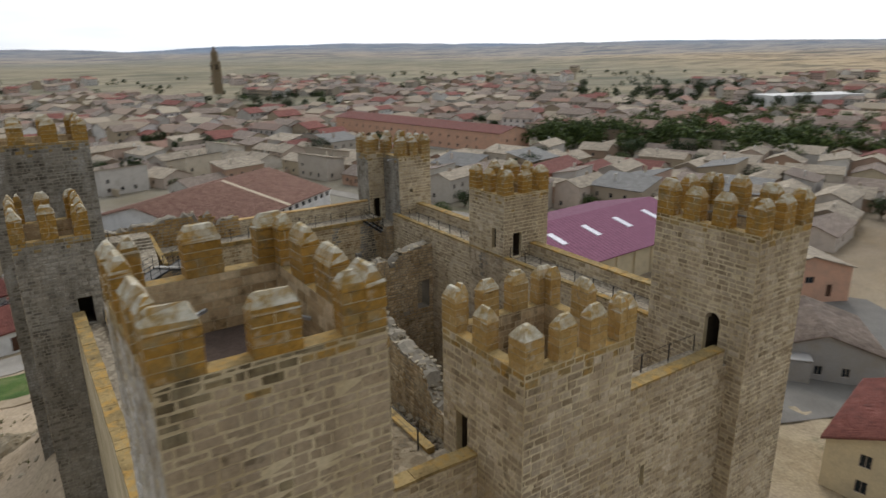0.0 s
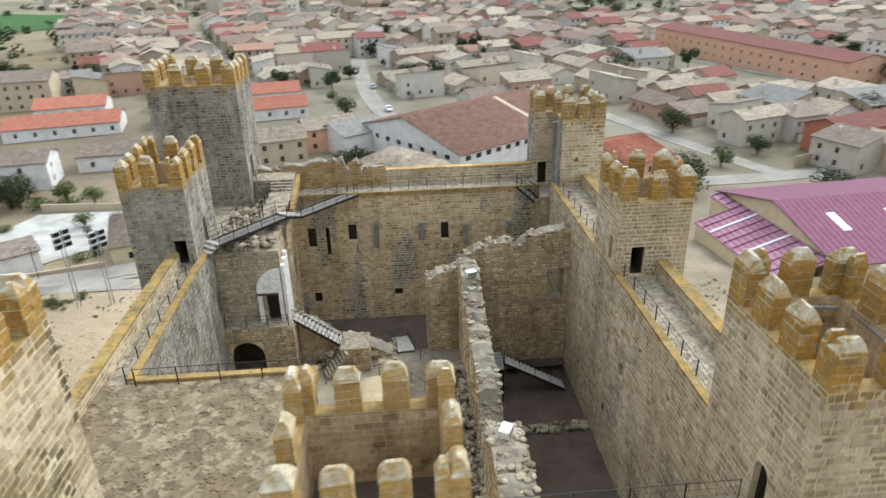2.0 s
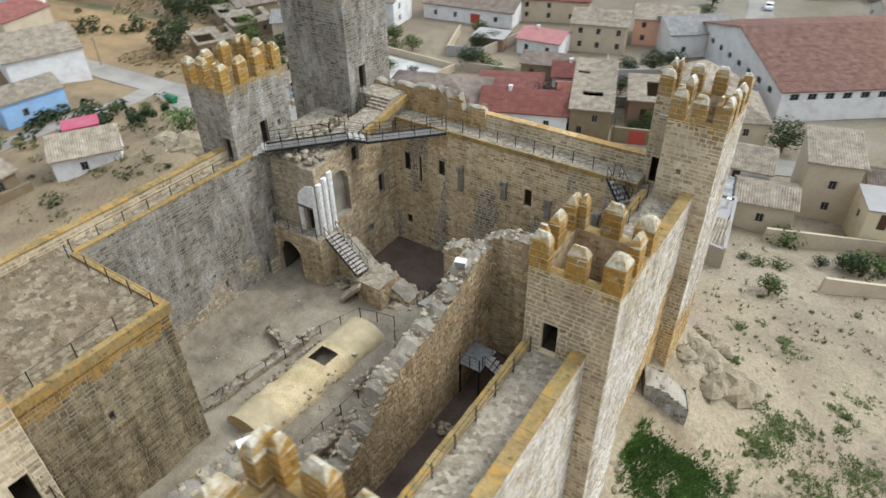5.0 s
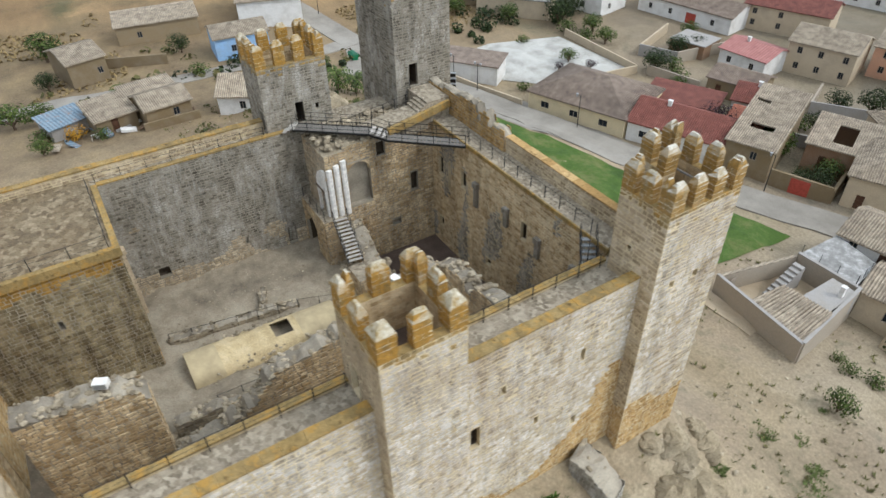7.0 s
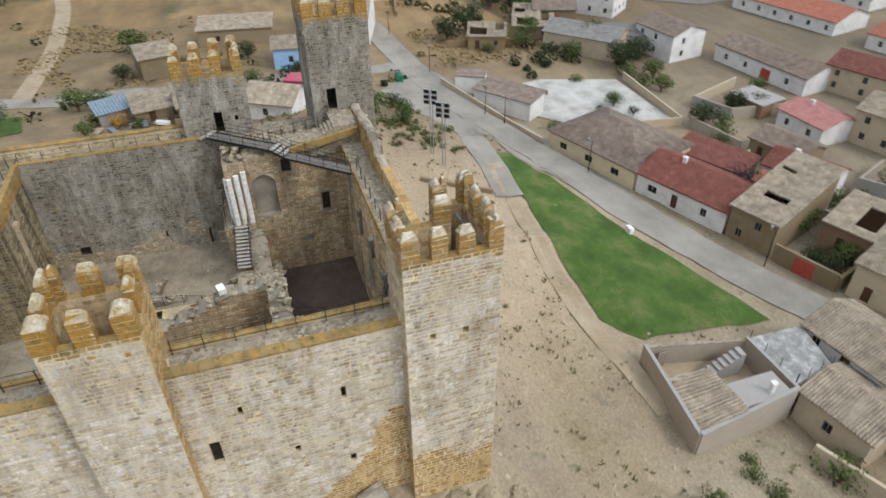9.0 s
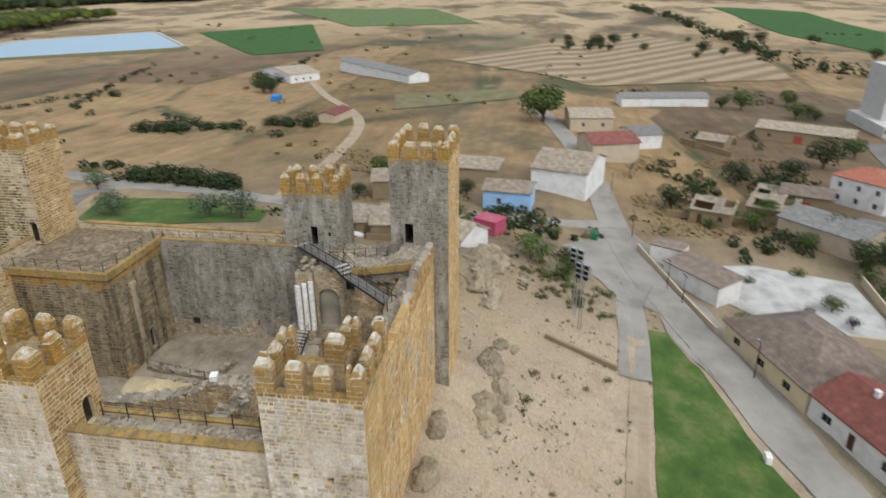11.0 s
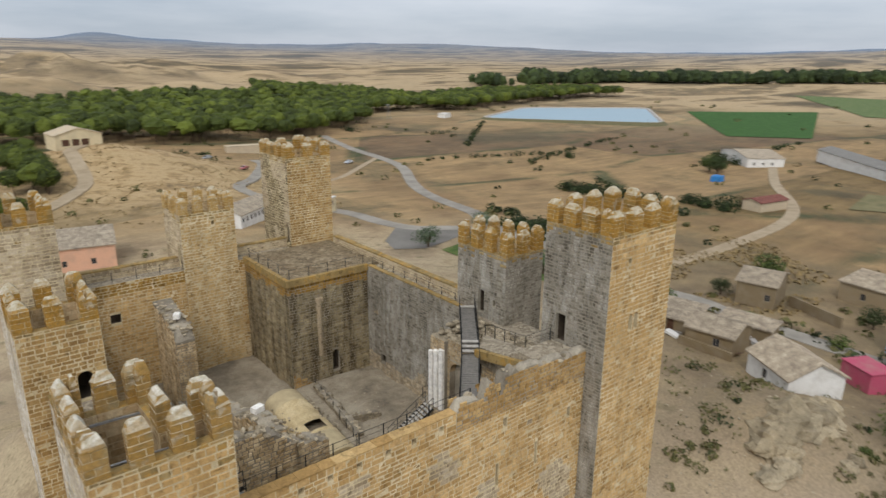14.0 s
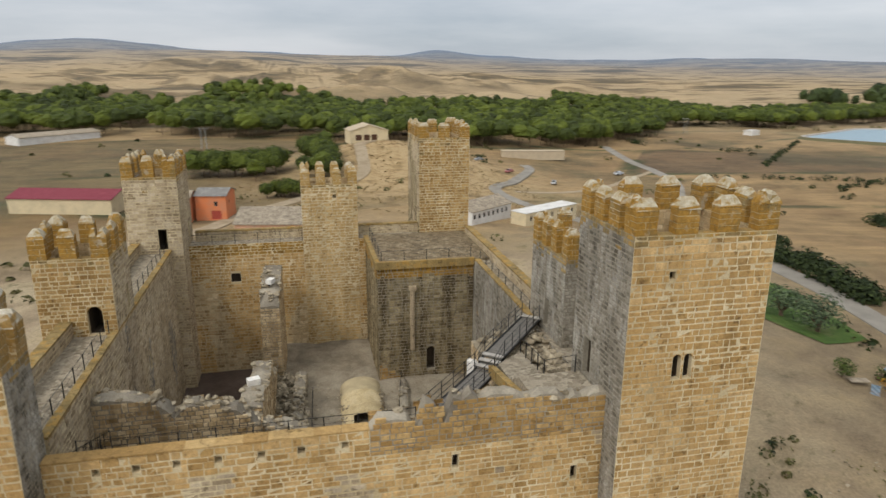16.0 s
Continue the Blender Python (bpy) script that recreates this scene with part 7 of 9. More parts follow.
part("shed_roof", rg, TILE_OLD, conc)
part("shed_tiles", rb, TILE_OLD, conc, "", "stuff")
g = Geo()
g.box(28.4, 78.2, -9.0, 28.6, 82.0, -6.3)
g.box(28.6, 81.8, -9.0, 33.6, 82.0, -6.1)
part("shed_wall", g, R_DRAB, conc)
g = Geo()
g.box(30.5, 82.4, -9.0, 33.2, 87.4, -6.3)
part("flat_roofed_room", g, R_CONC, conc)
g = Geo()
g.box(30.44, 84.4, -9.0, 30.5, 85.5, -7.0)
part("room_door", g, STEEL, conc)
g = Geo()
g.box(32.3, 85.4, -6.3, 32.7, 85.8, -5.2)
g.box(32.24, 85.34, -5.2, 32.76, 85.86, -5.08)
part("chimney", g, R_WHITE, conc)
for i in range(9):
    g = Geo()
    g.box(26.9, 81.9 + i * 0.54, -9.0, 28.0, 81.9 + (i + 1) * 0.54, -8.75 + i * 0.29)
    part("step", g, R_CONC, conc)
terr = thing("roof_terrace", "grey concrete roof terrace with flaking white paint", "terrace", (29, 91, ground_z(29, 91)))
g = Geo()
g.prism([(26.4, 88.35), (32.4, 88.35), (31.8, 93.0), (26.6, 94.2)], -12.5, -6.3)
part("terrace_block", g, FLAKED, terr)
for p, q in (((26.4, 88.4), (32.3, 88.4)), ((32.3, 88.5), (31.7, 92.9))):
    for k in range(4):
        g = Geo()
        x, y = p[0] + (q[0] - p[0]) * k / 3, p[1] + (q[1] - p[1]) * k / 3
        g.tube((x, y, -6.3), (x, y, -5.2), 0.03, 0.03, 6)
        part("post", g, STEEL, terr)
house("white house with an old tile roof above the terrace", (26.8, 94.3), 8, 8.5, 7.0, 5.4, "gable", 1.5, R_WHITE, TILE_OLD, [(1.5, 4.0, "w"), (4.6, 3.4, "d")], (), (), [(3, 3.4, "w")], True)
house("low house with a reddish old tile roof", (32.9, 88.8), 12, 6.5, 6.0, 3.4, "gable", 1.1, R_BEIGE, TILE_OLD, [(3, 1, "w")], (), (), (), True)
house("narrow three-storey beige house with old tiles", (38.8, 97.5), 14, 6.0, 7.5, 7.5, "shed", 1.2, R_BEIGE, TILE_OLD, [(3.2, 1.2, "w"), (3.2, 4.2, "w")], (), (), [(3, 1.2, "w"), (3, 4.2, "w")], True)
house("cream house with a flat grey roof and balcony", (46.2, 92.8), 16, 5.4, 6.0, 5.2, "flat", 0, R_CREAM, R_CONC, [(1.8, 0.5, "w"), (4.5, 3.0, "w"), (1.8, 3.0, "d")], (), [(3, 2.6, "w")])
house("grey-roofed old house among walls", (46, 101), 15, 10, 7, 4.2, "gable", 1.4, R_BEIGE, TILE_BROWN, [(2.5, 1.2, "w"), (6.5, 1.2, "w")], ribbed=True)
for p, q in (((37, 87), (50, 94)), ((44, 79.5), (58, 88)), ((50, 94), (60, 100)), ((52, 83.5), (50, 94))):
    g = Geo()
    g.beam((*p, ground_z(*p) + 0.6), (*q, ground_z(*q) + 0.6), 0.35, 2.4)
    single("garden_wall", g, R_BEIGE, "beige rendered garden wall on the slope", "wall", "garden walls")

# the big sheds
hall = thing("village_hall", "large cream hall with a magenta sheet roof and skylights", "hall", (88, 88, -12))
R0, R1, RW, RE = (73.25, 71.7), (113.25, 74.7), 27.8, -7.2
ang = math.atan2(R1[1] - R0[1], R1[0] - R0[0])
ux, uy = math.cos(ang), math.sin(ang)
L = math.hypot(R1[0] - R0[0], R1[1] - R0[1])
hp = lambda s, t, z: (R0[0] + ux * s - uy * t, R0[1] + uy * s + ux * t, z)
ridge = -3.9
g = Geo()
for s0, t0, s1, t1 in ((0, 0, L, 0), (L, 0, L, RW), (L, RW, 0, RW), (0, RW, 0, 0)):
    g.quad(hp(s0, t0, -14), hp(s1, t1, -14), hp(s1, t1, RE), hp(s0, t0, RE))
for s in (0, L):
    g.add([hp(s, 0, RE), hp(s, RW, RE), hp(s, RW / 2, ridge)], ((0, 1, 2),) if s else ((2, 1, 0),))
part("wall", g, R_CREAM, hall)
for t0, t1 in ((-0.6, RW / 2), (RW + 0.6, RW / 2)):
    g = Geo()
    q = [hp(-0.6, t0, RE + 0.1), hp(L + 0.6, t0, RE + 0.1), hp(L + 0.6, t1, ridge + 0.35), hp(-0.6, t1, ridge + 0.35)]
    slab(g, *(q if t0 < 1 else q[::-1]))
    part("roof", g, MAGENTA, hall)
for i in range(5):
    s = 5 + i * 9
    g = Geo()
    slab(g, hp(s, 6.0, RE + 1.8), hp(s + 1.3, 6.0, RE + 1.8), hp(s + 1.3, 10.0, RE + 2.78), hp(s, 10.0, RE + 2.78), 0.1)
    part("skylight", g, SKYLIGHT, hall)
# its lower ribbed annex facing the castle
MAGENTA_PALE = tile_material("faded_magenta_sheet_roof", "8a606f", "976c7b", "a37986", 0.9)
NE = RW - 6.3
lean = lambda s, t, up=0.0: hp(s, t, RE + 0.2 + 0.32 * s + up)
for s, t0, t1 in ((-7.6, 1.0, NE), (-2.0, NE, RW - 0.3)):
    g = Geo()
    slab(g, lean(s, t0), lean(-0.1, t0), lean(-0.1, t1), lean(s, t1))
    part("annex_roof", g, MAGENTA_PALE, hall)
for p, q in (((-7.3, 1.3), (-0.1, 1.3)), ((-7.3, NE - 0.3), (-2.0, NE - 0.3)), ((-7.3, 1.3), (-7.3, NE - 0.3)), ((-1.7, NE), (-1.7, RW - 0.6)), ((-1.7, RW - 0.6), (-0.1, RW - 0.6))):
    g = Geo()
    top = min(lean(*p)[2], lean(*q)[2]) - 0.1
    g.beam(hp(*p, (top - 15) / 2), hp(*q, (top - 15) / 2), 0.3, top + 15)
    part("annex_wall", g, R_CREAM, hall)
for i in range(14):
    g = Geo()
    t = 1.4 + i * (RW - 2.2) / 13
    s = -7.5 if t < NE else -1.9
    g.beam(lean(s, t, 0.12), lean(-0.2, t, 0.12), 0.45 if i in (4, 8) else 0.09, 0.12)
    part("roof_rib", g, SKYLIGHT if i in (4, 8) else MAGENTA, hall)
for i in range(8):
    g = Geo()
    s = 2 + i * L / 8
    g.beam(hp(s, -0.1, -13), hp(s, -0.1, RE), 0.35, 0.35)
    part("pilaster", g, R_CREAM, hall)
# large red-tiled warehouse behind the corner tower
a, n = along((31.0, 126.5), (68.5, 154.5))
depot = house("large white warehouse with a brown tile roof and window strip", (31.0, 126.5), a, n, 36, 5.1, "gable", 4.6, R_WHITE, TILE_RUST, [(2.2 + 2.9 * i, 3.6, "W") for i in range(16)], (), [(4 + 4 * i, 3.4, "W") for i in range(8)], name="warehouse", ribbed=True)
g = Geo()
slab(g, (n * 0.58, -0.4, 5.3), (n * 0.58 + 1.2, -0.4, 5.3), (n * 0.58 + 1.2, 18.0, 10.02), (n * 0.58, 18.0, 10.02), 0.06)
strip = part("roof_walkway", g.mesh("roof_walkway", R_BEIGE), R_BEIGE, depot)
strip.matrix_parent_inverse = Matrix.Identity(4)
a, n = along((60.5, 112.5), (71, 119.2))
house("salmon house with a bright orange tile roof", (60.5, 112.5), a, n, 15, 5.9, "gable", 2.4, R_SALMON, TILE_ORANGE, [(2.5, 0.9, "w"), (6, 0.9, "w"), (9.5, 0.9, "w"), (2.5, 3.6, "w"), (6, 3.6, "w"), (9.5, 3.6, "w")], (), (), (), True)
a, n = along((160, 193), (139, 298))
house("long pink apartment block with a red tile roof", (178, 203), a, n, 18, 8.2, "gable", 2.0, R_SALMON, TILE_RED, [], [(6 + 5.2 * i, z, "w") for i in range(18) for z in (1.2, 4.6)], [(4, 1.2, "w"), (9, 1.2, "w"), (14, 1.2, "w"), (4, 4.6, "w"), (9, 4.6, "w"), (14, 4.6, "w")], name="apartment_block")
for at, n in (((-80, 171), 27.5), ((-84, 196), 19), ((-45, 178), 40.5), ((-52, 200), 43)):
    house("long white shed with an orange tile roof", at, 13, n, 13, 3.2, "gable", 2.0, R_WHITE, TILE_ORANGE, [(3 + 4.5 * i, 1.0, "w") for i in range(int(n / 4.5))], name="shed", group="orange-roofed sheds")
house("big beige building with rows of windows behind the car park", (-120, 208), 12, 34, 14, 9, "gable", 2.4, R_BEIGE, TILE_BROWN, [(2.5 + 3.2 * i, z, "w") for i in range(10) for z in (1, 3.8, 6.6)], name="building")
house("white two-storey house with an orange hipped roof", (-91, 129.5), 40, 12, 10, 6.3, "hip", 2.0, R_WHITE, TILE_ORANGE, [(2, 1, "w"), (6, 1, "w"), (10, 1, "w"), (2, 3.9, "w"), (6, 3.9, "w"), (10, 3.9, "w")], (), (), [(2, 1, "w"), (5, 1, "w"), (8, 1, "w"), (2, 3.9, "w"), (5, 3.9, "w"), (8, 3.9, "w")])
house("low grey-roofed white house", (-63, 124), 60, 14, 8, 3.4, "gable", 1.2, R_WHITE, TILE_GREY, [(3, 1, "w"), (7, 1, "w"), (11, 1, "w")])
house("stone garage with a red door", (-84, 117), 70, 10, 8, 3.6, "gable", 1.2, STONEHOUSE, TILE_BROWN, [(5, 0.1, "g")])
house("beige barn with a sheet roof", (-68, 112), 40, 16, 10, 4, "gable", 1.4, R_BEIGE, TILE_GREY)
# white low buildings of the yard
house("low brick-topped store beside the yard", (-51, 85.8), 62, 5.5, 4.0, 2.8, "flat", 0, R_WHITE, TILE_BROWN)
house("white store with a flat brown roof", (-44.5, 87.2), 36, 11.5, 5.0, 2.9, "shed", 0.5, R_WHITE, TILE_BROWN)
g = Geo()
for p, q in (((-54, 84), (-25, 91.6)), ((-27.5, 104), (-25.5, 118)), ((-25.5, 118), (-47, 119.5))):
    m = 6
    for i in range(m):
        u, v = [(p[0] + (q[0] - p[0]) * k / m, p[1] + (q[1] - p[1]) * k / m) for k in (i, i + 1)]
        g.beam((*u, ground_z(*u) + 0.4), (*v, ground_z(*v) + 0.4), 0.3, 2.2)
single("yard_boundary_wall", g, R_BEIGE, "beige wall round the white yard", "wall")
# west side
house("light blue house with an old tile roof", (-65.7, 54.4), 84, 9.6, 7.0, 4.0, "gable", 1.3, R_BLUE, TILE_OLD, [(3.2, 1.3, "w")], (), (), (), True)
house("large white barn with a pale tile roof", (-81, 63.5), 72, 12.5, 16, 4.8, "gable", 2.6, R_WHITE, TILE_OLD, (), (), (), (), True, name="barn")
house("small white house with an old tile roof", (-38.8, 47.2), 58, 8.0, 7.0, 2.9, "gable", 1.8, R_WHITE, TILE_OLD, [(3.5, 0.9, "w")], (), (), (), True)
house("raspberry garden shed with a flat roof", (-48.8, 54.4), 62, 4.6, 3.6, 2.6, "flat", 0, R_PINK, R_PINK)
house("long stone barn with a pale coping", (-84, 41), 82, 15, 7, 3.4, "shed", 0.8, STONEHOUSE, TILE_OLD, [(4, 1, "w")], (), (), (), True, name="barn")
house("old stone barn with a shallow tile roof", (-67.8, 30.7), 103, 6.2, 9, 4.2, "gable", 1.3, STONEHOUSE, TILE_OLD, [(5, 1.4, "w")], (), (), (), True, name="barn")
house("tumbledown stone hut with patched tile roof", (-40.5, 37.6), 96, 6.4, 6.2, 2.8, "gable", 1.1, STONEHOUSE, TILE_OLD, [(4.2, 1.0, "w")], (), (), (), True)
house("tumbledown stone hut with a sunken old tile roof", (-42.6, 31.2), 100, 5.6, 5.4, 2.2, "shed", 0.9, STONEHOUSE, TILE_OLD, [(2.5, 0.1, "d")], (), (), (), True)
house("lean-to shed with rusty blue tin sheets", (-45.6, 25.6), 108, 5.4, 4.2, 1.9, "shed", 0.5, R_CONC, TIN)
house("rubble pen roofed with broken old tiles", (-51.5, 36.5), 96, 7.5, 3.4, 2.2, "shed", 0.4, STONEHOUSE, TILE_OLD, ribbed=True)
house("stone-fronted long house by the street", (-143, 73.5), 96, 13, 15, 4, "gable", 1.6, R_BEIGE, TILE_OLD, [(4, 1.2, "w"), (10, 1.2, "w")])
house("house with a faded red roof by the street", (-111.6, 78.6), 108, 13, 12, 4.4, "gable", 1.8, R_BEIGE, TILE_RED)
house("white gabled shed by the street", (-131, 91), 108, 9, 10, 4, "gable", 1.5, R_WHITE, TILE_GREY)
house("long low grey-roofed farm shed", (-198, 94), 98, 33, 10, 3.4, "gable", 1.2, R_WHITE, TILE_GREY, name="shed")
for at, ang, n in (((-72.9, 96.4), 68, 8.0), ((-76.1, 108.3), 66, 9.0), ((-83.1, 111.3), 64, 6.0)):
    house("roofless stone shed with a sagging strip of old tiles", at, ang, n, 6.5, 3.0, "shed", 0.9, STONEHOUSE, TILE_OLD, [(2, 0.1, "d"), (n - 2, 1.0, "w")], (), (), (), True, group="tumbledown sheds", gaps=((0.1, 0.5, 0.2, 0.7), (0.7, 0.9, 0.5, 1.0)))
house("low stone store with an old tile roof in dry grass", (-135.7, 109.2), 60, 8, 7, 2.8, "gable", 1.2, STONEHOUSE, TILE_OLD, ribbed=True, group="tumbledown sheds")
house("long old-tiled barn at the village edge", (-150.8, 129.6), 62, 26, 9, 3.6, "gable", 1.6, STONEHOUSE, TILE_OLD, [(4, 1, "w"), (12, 0.1, "g")], name="barn")
for p, q, h in (((-75.9, 92.4), (-72.1, 110.3), 1.5), ((-141.7, 106.2), (-125.69999999999999, 117.2), 1.6), ((-118.5, 91.6), (-100.5, 87.6), 1.2), ((-160.8, 133.6), (-142.8, 119.6), 1.4)):
    g = Geo()
    g.beam((*p, ground_z(*p) + h / 2 - 0.5), (*q, ground_z(*q) + h / 2 - 0.5), 0.4, h + 1)
    single("field_wall", g, STONEHOUSE, "rough stone wall in dry grass", "wall", "garden walls")
house("long white farm shed with a pale roof", (-214, -43), 140, 16, 30, 4, "gable", 2, R_WHITE, TILE_OLD, [(3, 1, "w"), (7, 1, "w"), (11, 1, "w")], name="farm_shed")
house("very long white farm shed with a grey roof", (-231, 14), 225, 66, 11, 3.8, "gable", 1.6, R_WHITE, TILE_GREY, [(2 + 4 * i, 1.2, "w") for i in range(16)], name="farm_shed")
house("low red-roofed hut in the gardens", (-139, 0), 170, 12, 6, 2.6, "gable", 0.9, R_BEIGE, TILE_RED)
silo = thing("grain_silo", "tall white concrete grain silo with a stepped base", "silo", (-170, 184, -14))
g = Geo()
g.box(-184, 172, -16, -168, 187, 6.5)
part("bin_block", g, R_SILO, silo)
g = Geo()
g.box(-186, 169, -16, -158, 190, -10)
part("base", g, R_SILO, silo)
for i in range(7):
    w = new("window", WINDOW_WIDE)
    w.parent = silo
    w.matrix_parent_inverse = Matrix.Translation(silo.location).inverted()
    w.matrix_basis = Matrix.Translation((-157.95, 170 + i * 3, -12)) @ Matrix.Rotation(math.pi / 2, 4, "Z")
# south side
house("cream open barn with a pale roof", (-15.5, -177), 276, 12, 15, 3.8, "gable", 2.2, R_CREAM, R_BEIGE, [], [], [(3.2, 0.1, "b"), (6.4, 0.1, "b"), (9.4, 0.1, "b")], name="barn")
house("orange two-storey house with white door panels", (45, -86), 171, 7.5, 9, 6.2, "gable", 1.2, R_ORANGE, TILE_GREY, [(5, 0.3, "g"), (5, 3.6, "w")], [(3, 3.6, "w")], [(3, 3.4, "w")], [(3, 3.6, "w")])
block = house("orange two-storey house with a cream balcony", (58.5, -83.5), 176, 12.6, 9, 6.0, "gable", 1.4, R_ORANGE, TILE_OLD, [(1.6, 0.9, "w"), (6.4, 0.9, "w"), (8.8, 0.9, "w"), (4.0, 0.1, "d"), (1.6, 3.7, "w"), (8.8, 3.7, "w"), (6.2, 3.5, "W")])
balcony = Geo()
balcony.box(3.9, -1.1, 3.0, 8.0, 0.0, 3.2)
balcony.box(3.9, -1.1, 3.2, 8.0, -1.0, 4.1)
balcony.box(3.9, -1.0, 3.2, 4.0, 0.0, 4.1)
balcony.box(7.9, -1.0, 3.2, 8.0, 0.0, 4.1)
part("balcony", balcony, R_CREAM, block).matrix_parent_inverse = Matrix.Identity(4)
house("long beige shed with a raspberry sheet roof", (93, -103), 166, 27, 12, 4.0, "gable", 1.6, R_CREAM, TILE_CRIMSON, name="shed")
house("white shed with a row of small windows and a grey door", (-20.7, -68.3), 217, 16.5, 9, 3.3, "gable", 1.7, R_WHITE, TILE_OLD, [(1.2 + 1.9 * i, 1.3, "w") for i in range(8)], (), [(4.5, 0.1, "g")], (), name="shed")
house("low cream building with a flat roof and small windows", (-33.3, -65.5), 209, 20, 5, 3.0, "flat", 0, R_CREAM, R_WHITE, [(2 + 2.7 * i, 1.1, "w") for i in range(7)])
house("long low white shed with a reddish roof by the pines", (144, -254), 228, 40, 11, 3.6, "gable", 1.4, R_WHITE, TILE_OLD, [], [], name="shed")
house("pinkish house with a broad grey tile roof", (33.6, -60.0), 170, 24, 14, 4.6, "gable", 2.3, R_SALMON, TILE_OLD, [(3, 1, "w"), (9, 1, "w"), (15, 1, "w"), (20, 1, "w")], (), (), [(3, 1, "w"), (6, 1, "w"), (10, 1, "w"), (6, 3.4, "w")])
house("low pump house by the reservoir", (-236, -258), 200, 9, 6, 3, "flat", 0, R_WHITE, R_WHITE, name="pump_house")
house("long low wall-like store by the pine wood", (-66, -196), 170, 30, 5, 2.6, "flat", 0, R_BEIGE, R_BEIGE, name="store")
# east side
house("red-tiled house with a terrace", (52, 30), 18, 14, 9, 4.2, "gable", 2.0, R_CREAM, TILE_RED, [(3, 1, "w"), (8, 1, "w")], (), [(3, 1, "w"), (6, 1, "W")], (), True)
house("cream house with a red tile roof", (56, 12), 12, 13, 10, 5, "gable", 2.0, R_CREAM, TILE_RED, [(3, 1, "w"), (8, 1, "w")], (), [(3, 1, "w"), (6.5, 1, "w"), (3, 3.4, "w")], (), True)
house("apricot two-storey house with an old tile roof", (109, 45.5), 62, 17, 14, 5.8, "gable", 2.0, R_SALMON, TILE_OLD, (), [(3, 1, "w"), (7, 1, "w"), (12, 1, "w"), (3, 3.6, "w"), (7, 3.6, "w"), (12, 3.6, "w")], [(3, 1, "w"), (7, 3.4, "W"), (10.5, 1, "d"), (3, 3.6, "w")])
house("grey-walled shed with a dark tile roof and pale verges", (83, 29), 40, 13, 13, 4.0, "gable", 2.2, R_CONC, TILE_BROWN, [(3, 1, "w"), (7, 1, "w")], (), [(3, 1, "w"), (6, 1, "w"), (9, 1, "w")], (), True, name="shed")
house("low grey outbuilding with a blue doorway", (76, 34), 40, 7, 6, 3.0, "flat", 0, R_CONC, R_CONC, [(3, 0.1, "d")])
house("row of old houses with a patched tile roof", (118, 66), 40, 24, 11, 5.0, "gable", 2.0, R_BEIGE, TILE_OLD, [(3 + 4 * i, 1, "w") for i in range(5)], (), [(3, 1.2, "w"), (8, 1.2, "w")])
house("boxy beige rendered house with a low parapet roof", (52.5, 103), -50, 8.2, 8.5, 4.8, "shed", 0.5, R_BEIGE, TILE_OLD, [(4, 3.0, "w")])
house("long white sports hall with a flat roof", (434, 250), -23, 69, 24, 9, "flat", 0, R_WHITE, R_WHITE, [(4 + 5 * i, 2, "W") for i in range(13)], name="sports_hall")
house("beige house with an old tile roof", (66, 42), 12, 12, 9, 5.0, "gable", 1.8, R_BEIGE, TILE_OLD, [(3, 1, "w"), (8, 1, "w")], (), [(3, 1, "w"), (6, 3.2, "w")], (), True)
house("brick-red terrace house with many windows", (112, 128), 20, 34, 10, 6.0, "gable", 1.8, wall_material("brick_red_wall", "a4644c"), TILE_RED, [(3 + 4 * i, z, "w") for i in range(8) for z in (1, 3.8)])


# church tower far in the town
church = thing("church_tower", "slender stone church tower above the roofs", "church", (190, 700, -14))
g = Geo()
g.box(186, 696, -16, 194, 704, 16)
part("shaft", g, STONEHOUSE, church)
g = Geo()
g.prism([(190 + 3.6 * math.cos(i * math.pi / 4), 700 + 3.6 * math.sin(i * math.pi / 4)) for i in range(8)], 16, 25)
part("belfry", g, STONEHOUSE, church)
g = Geo()
g.tube((190, 700, 25), (190, 700, 31), 3.4, 0.2, 8)
part("spire", g, TILE_BROWN, church)
# openings are not cut: black boxes give their inner shade by colour
for i in range(4):
    g = Geo()
    x, y = 190 + 4.05 * math.cos(i * math.pi / 2), 700 + 4.05 * math.sin(i * math.pi / 2)
    g.box(x - 0.9, y - 0.9, 8, x + 0.9, y + 0.9, 13)
    part("belfry_opening", g, BLACKISH, church)

# ---- town: the many houses ----
def prototypes():
    out, rng = [], random.Random(77)
    for i in range(12):
        L, W, H = rng.uniform(8, 15), rng.uniform(7, 11), rng.choice((3.2, 4.6, 5.8, 6.2))
        roof = rng.choice(("gable", "gable", "gable", "hip", "shed"))
        rows = (1.0,) if H < 4.4 else (1.0, 3.6)
        win = [(x, z, "w") for z in rows for x in np.arange(2.0, L - 1.4, 3.8)]
        side = [(x, z, "w") for z in rows for x in np.arange(2.0, W - 1.2, 3.2)]
        label = f"{('low', 'tall')[len(rows) - 1]} village house with a {('weathered', 'weathered', 'brown', 'weathered', 'red', 'brown', 'weathered', 'grey sheet')[i % 8]} roof"
        out.append((house(label, (0, 0), 0, L, W, H, roof, None, RENDER, ROOFS[i % 8], win, win[: len(rows) * 2], side[:1], side[:1], chimney=i % 2), L, W))
    return out


TAKEN = [(60, 114, 70, 102, 3), (18, 82, 118, 186, 2), (48, 132, 8, 66, 0), (-66, 24, 108, 163, 0), (130, 200, 185, 310, 0), (-155, -5, 160, 225, 0), (-56, -22, 84, 121, 0)]


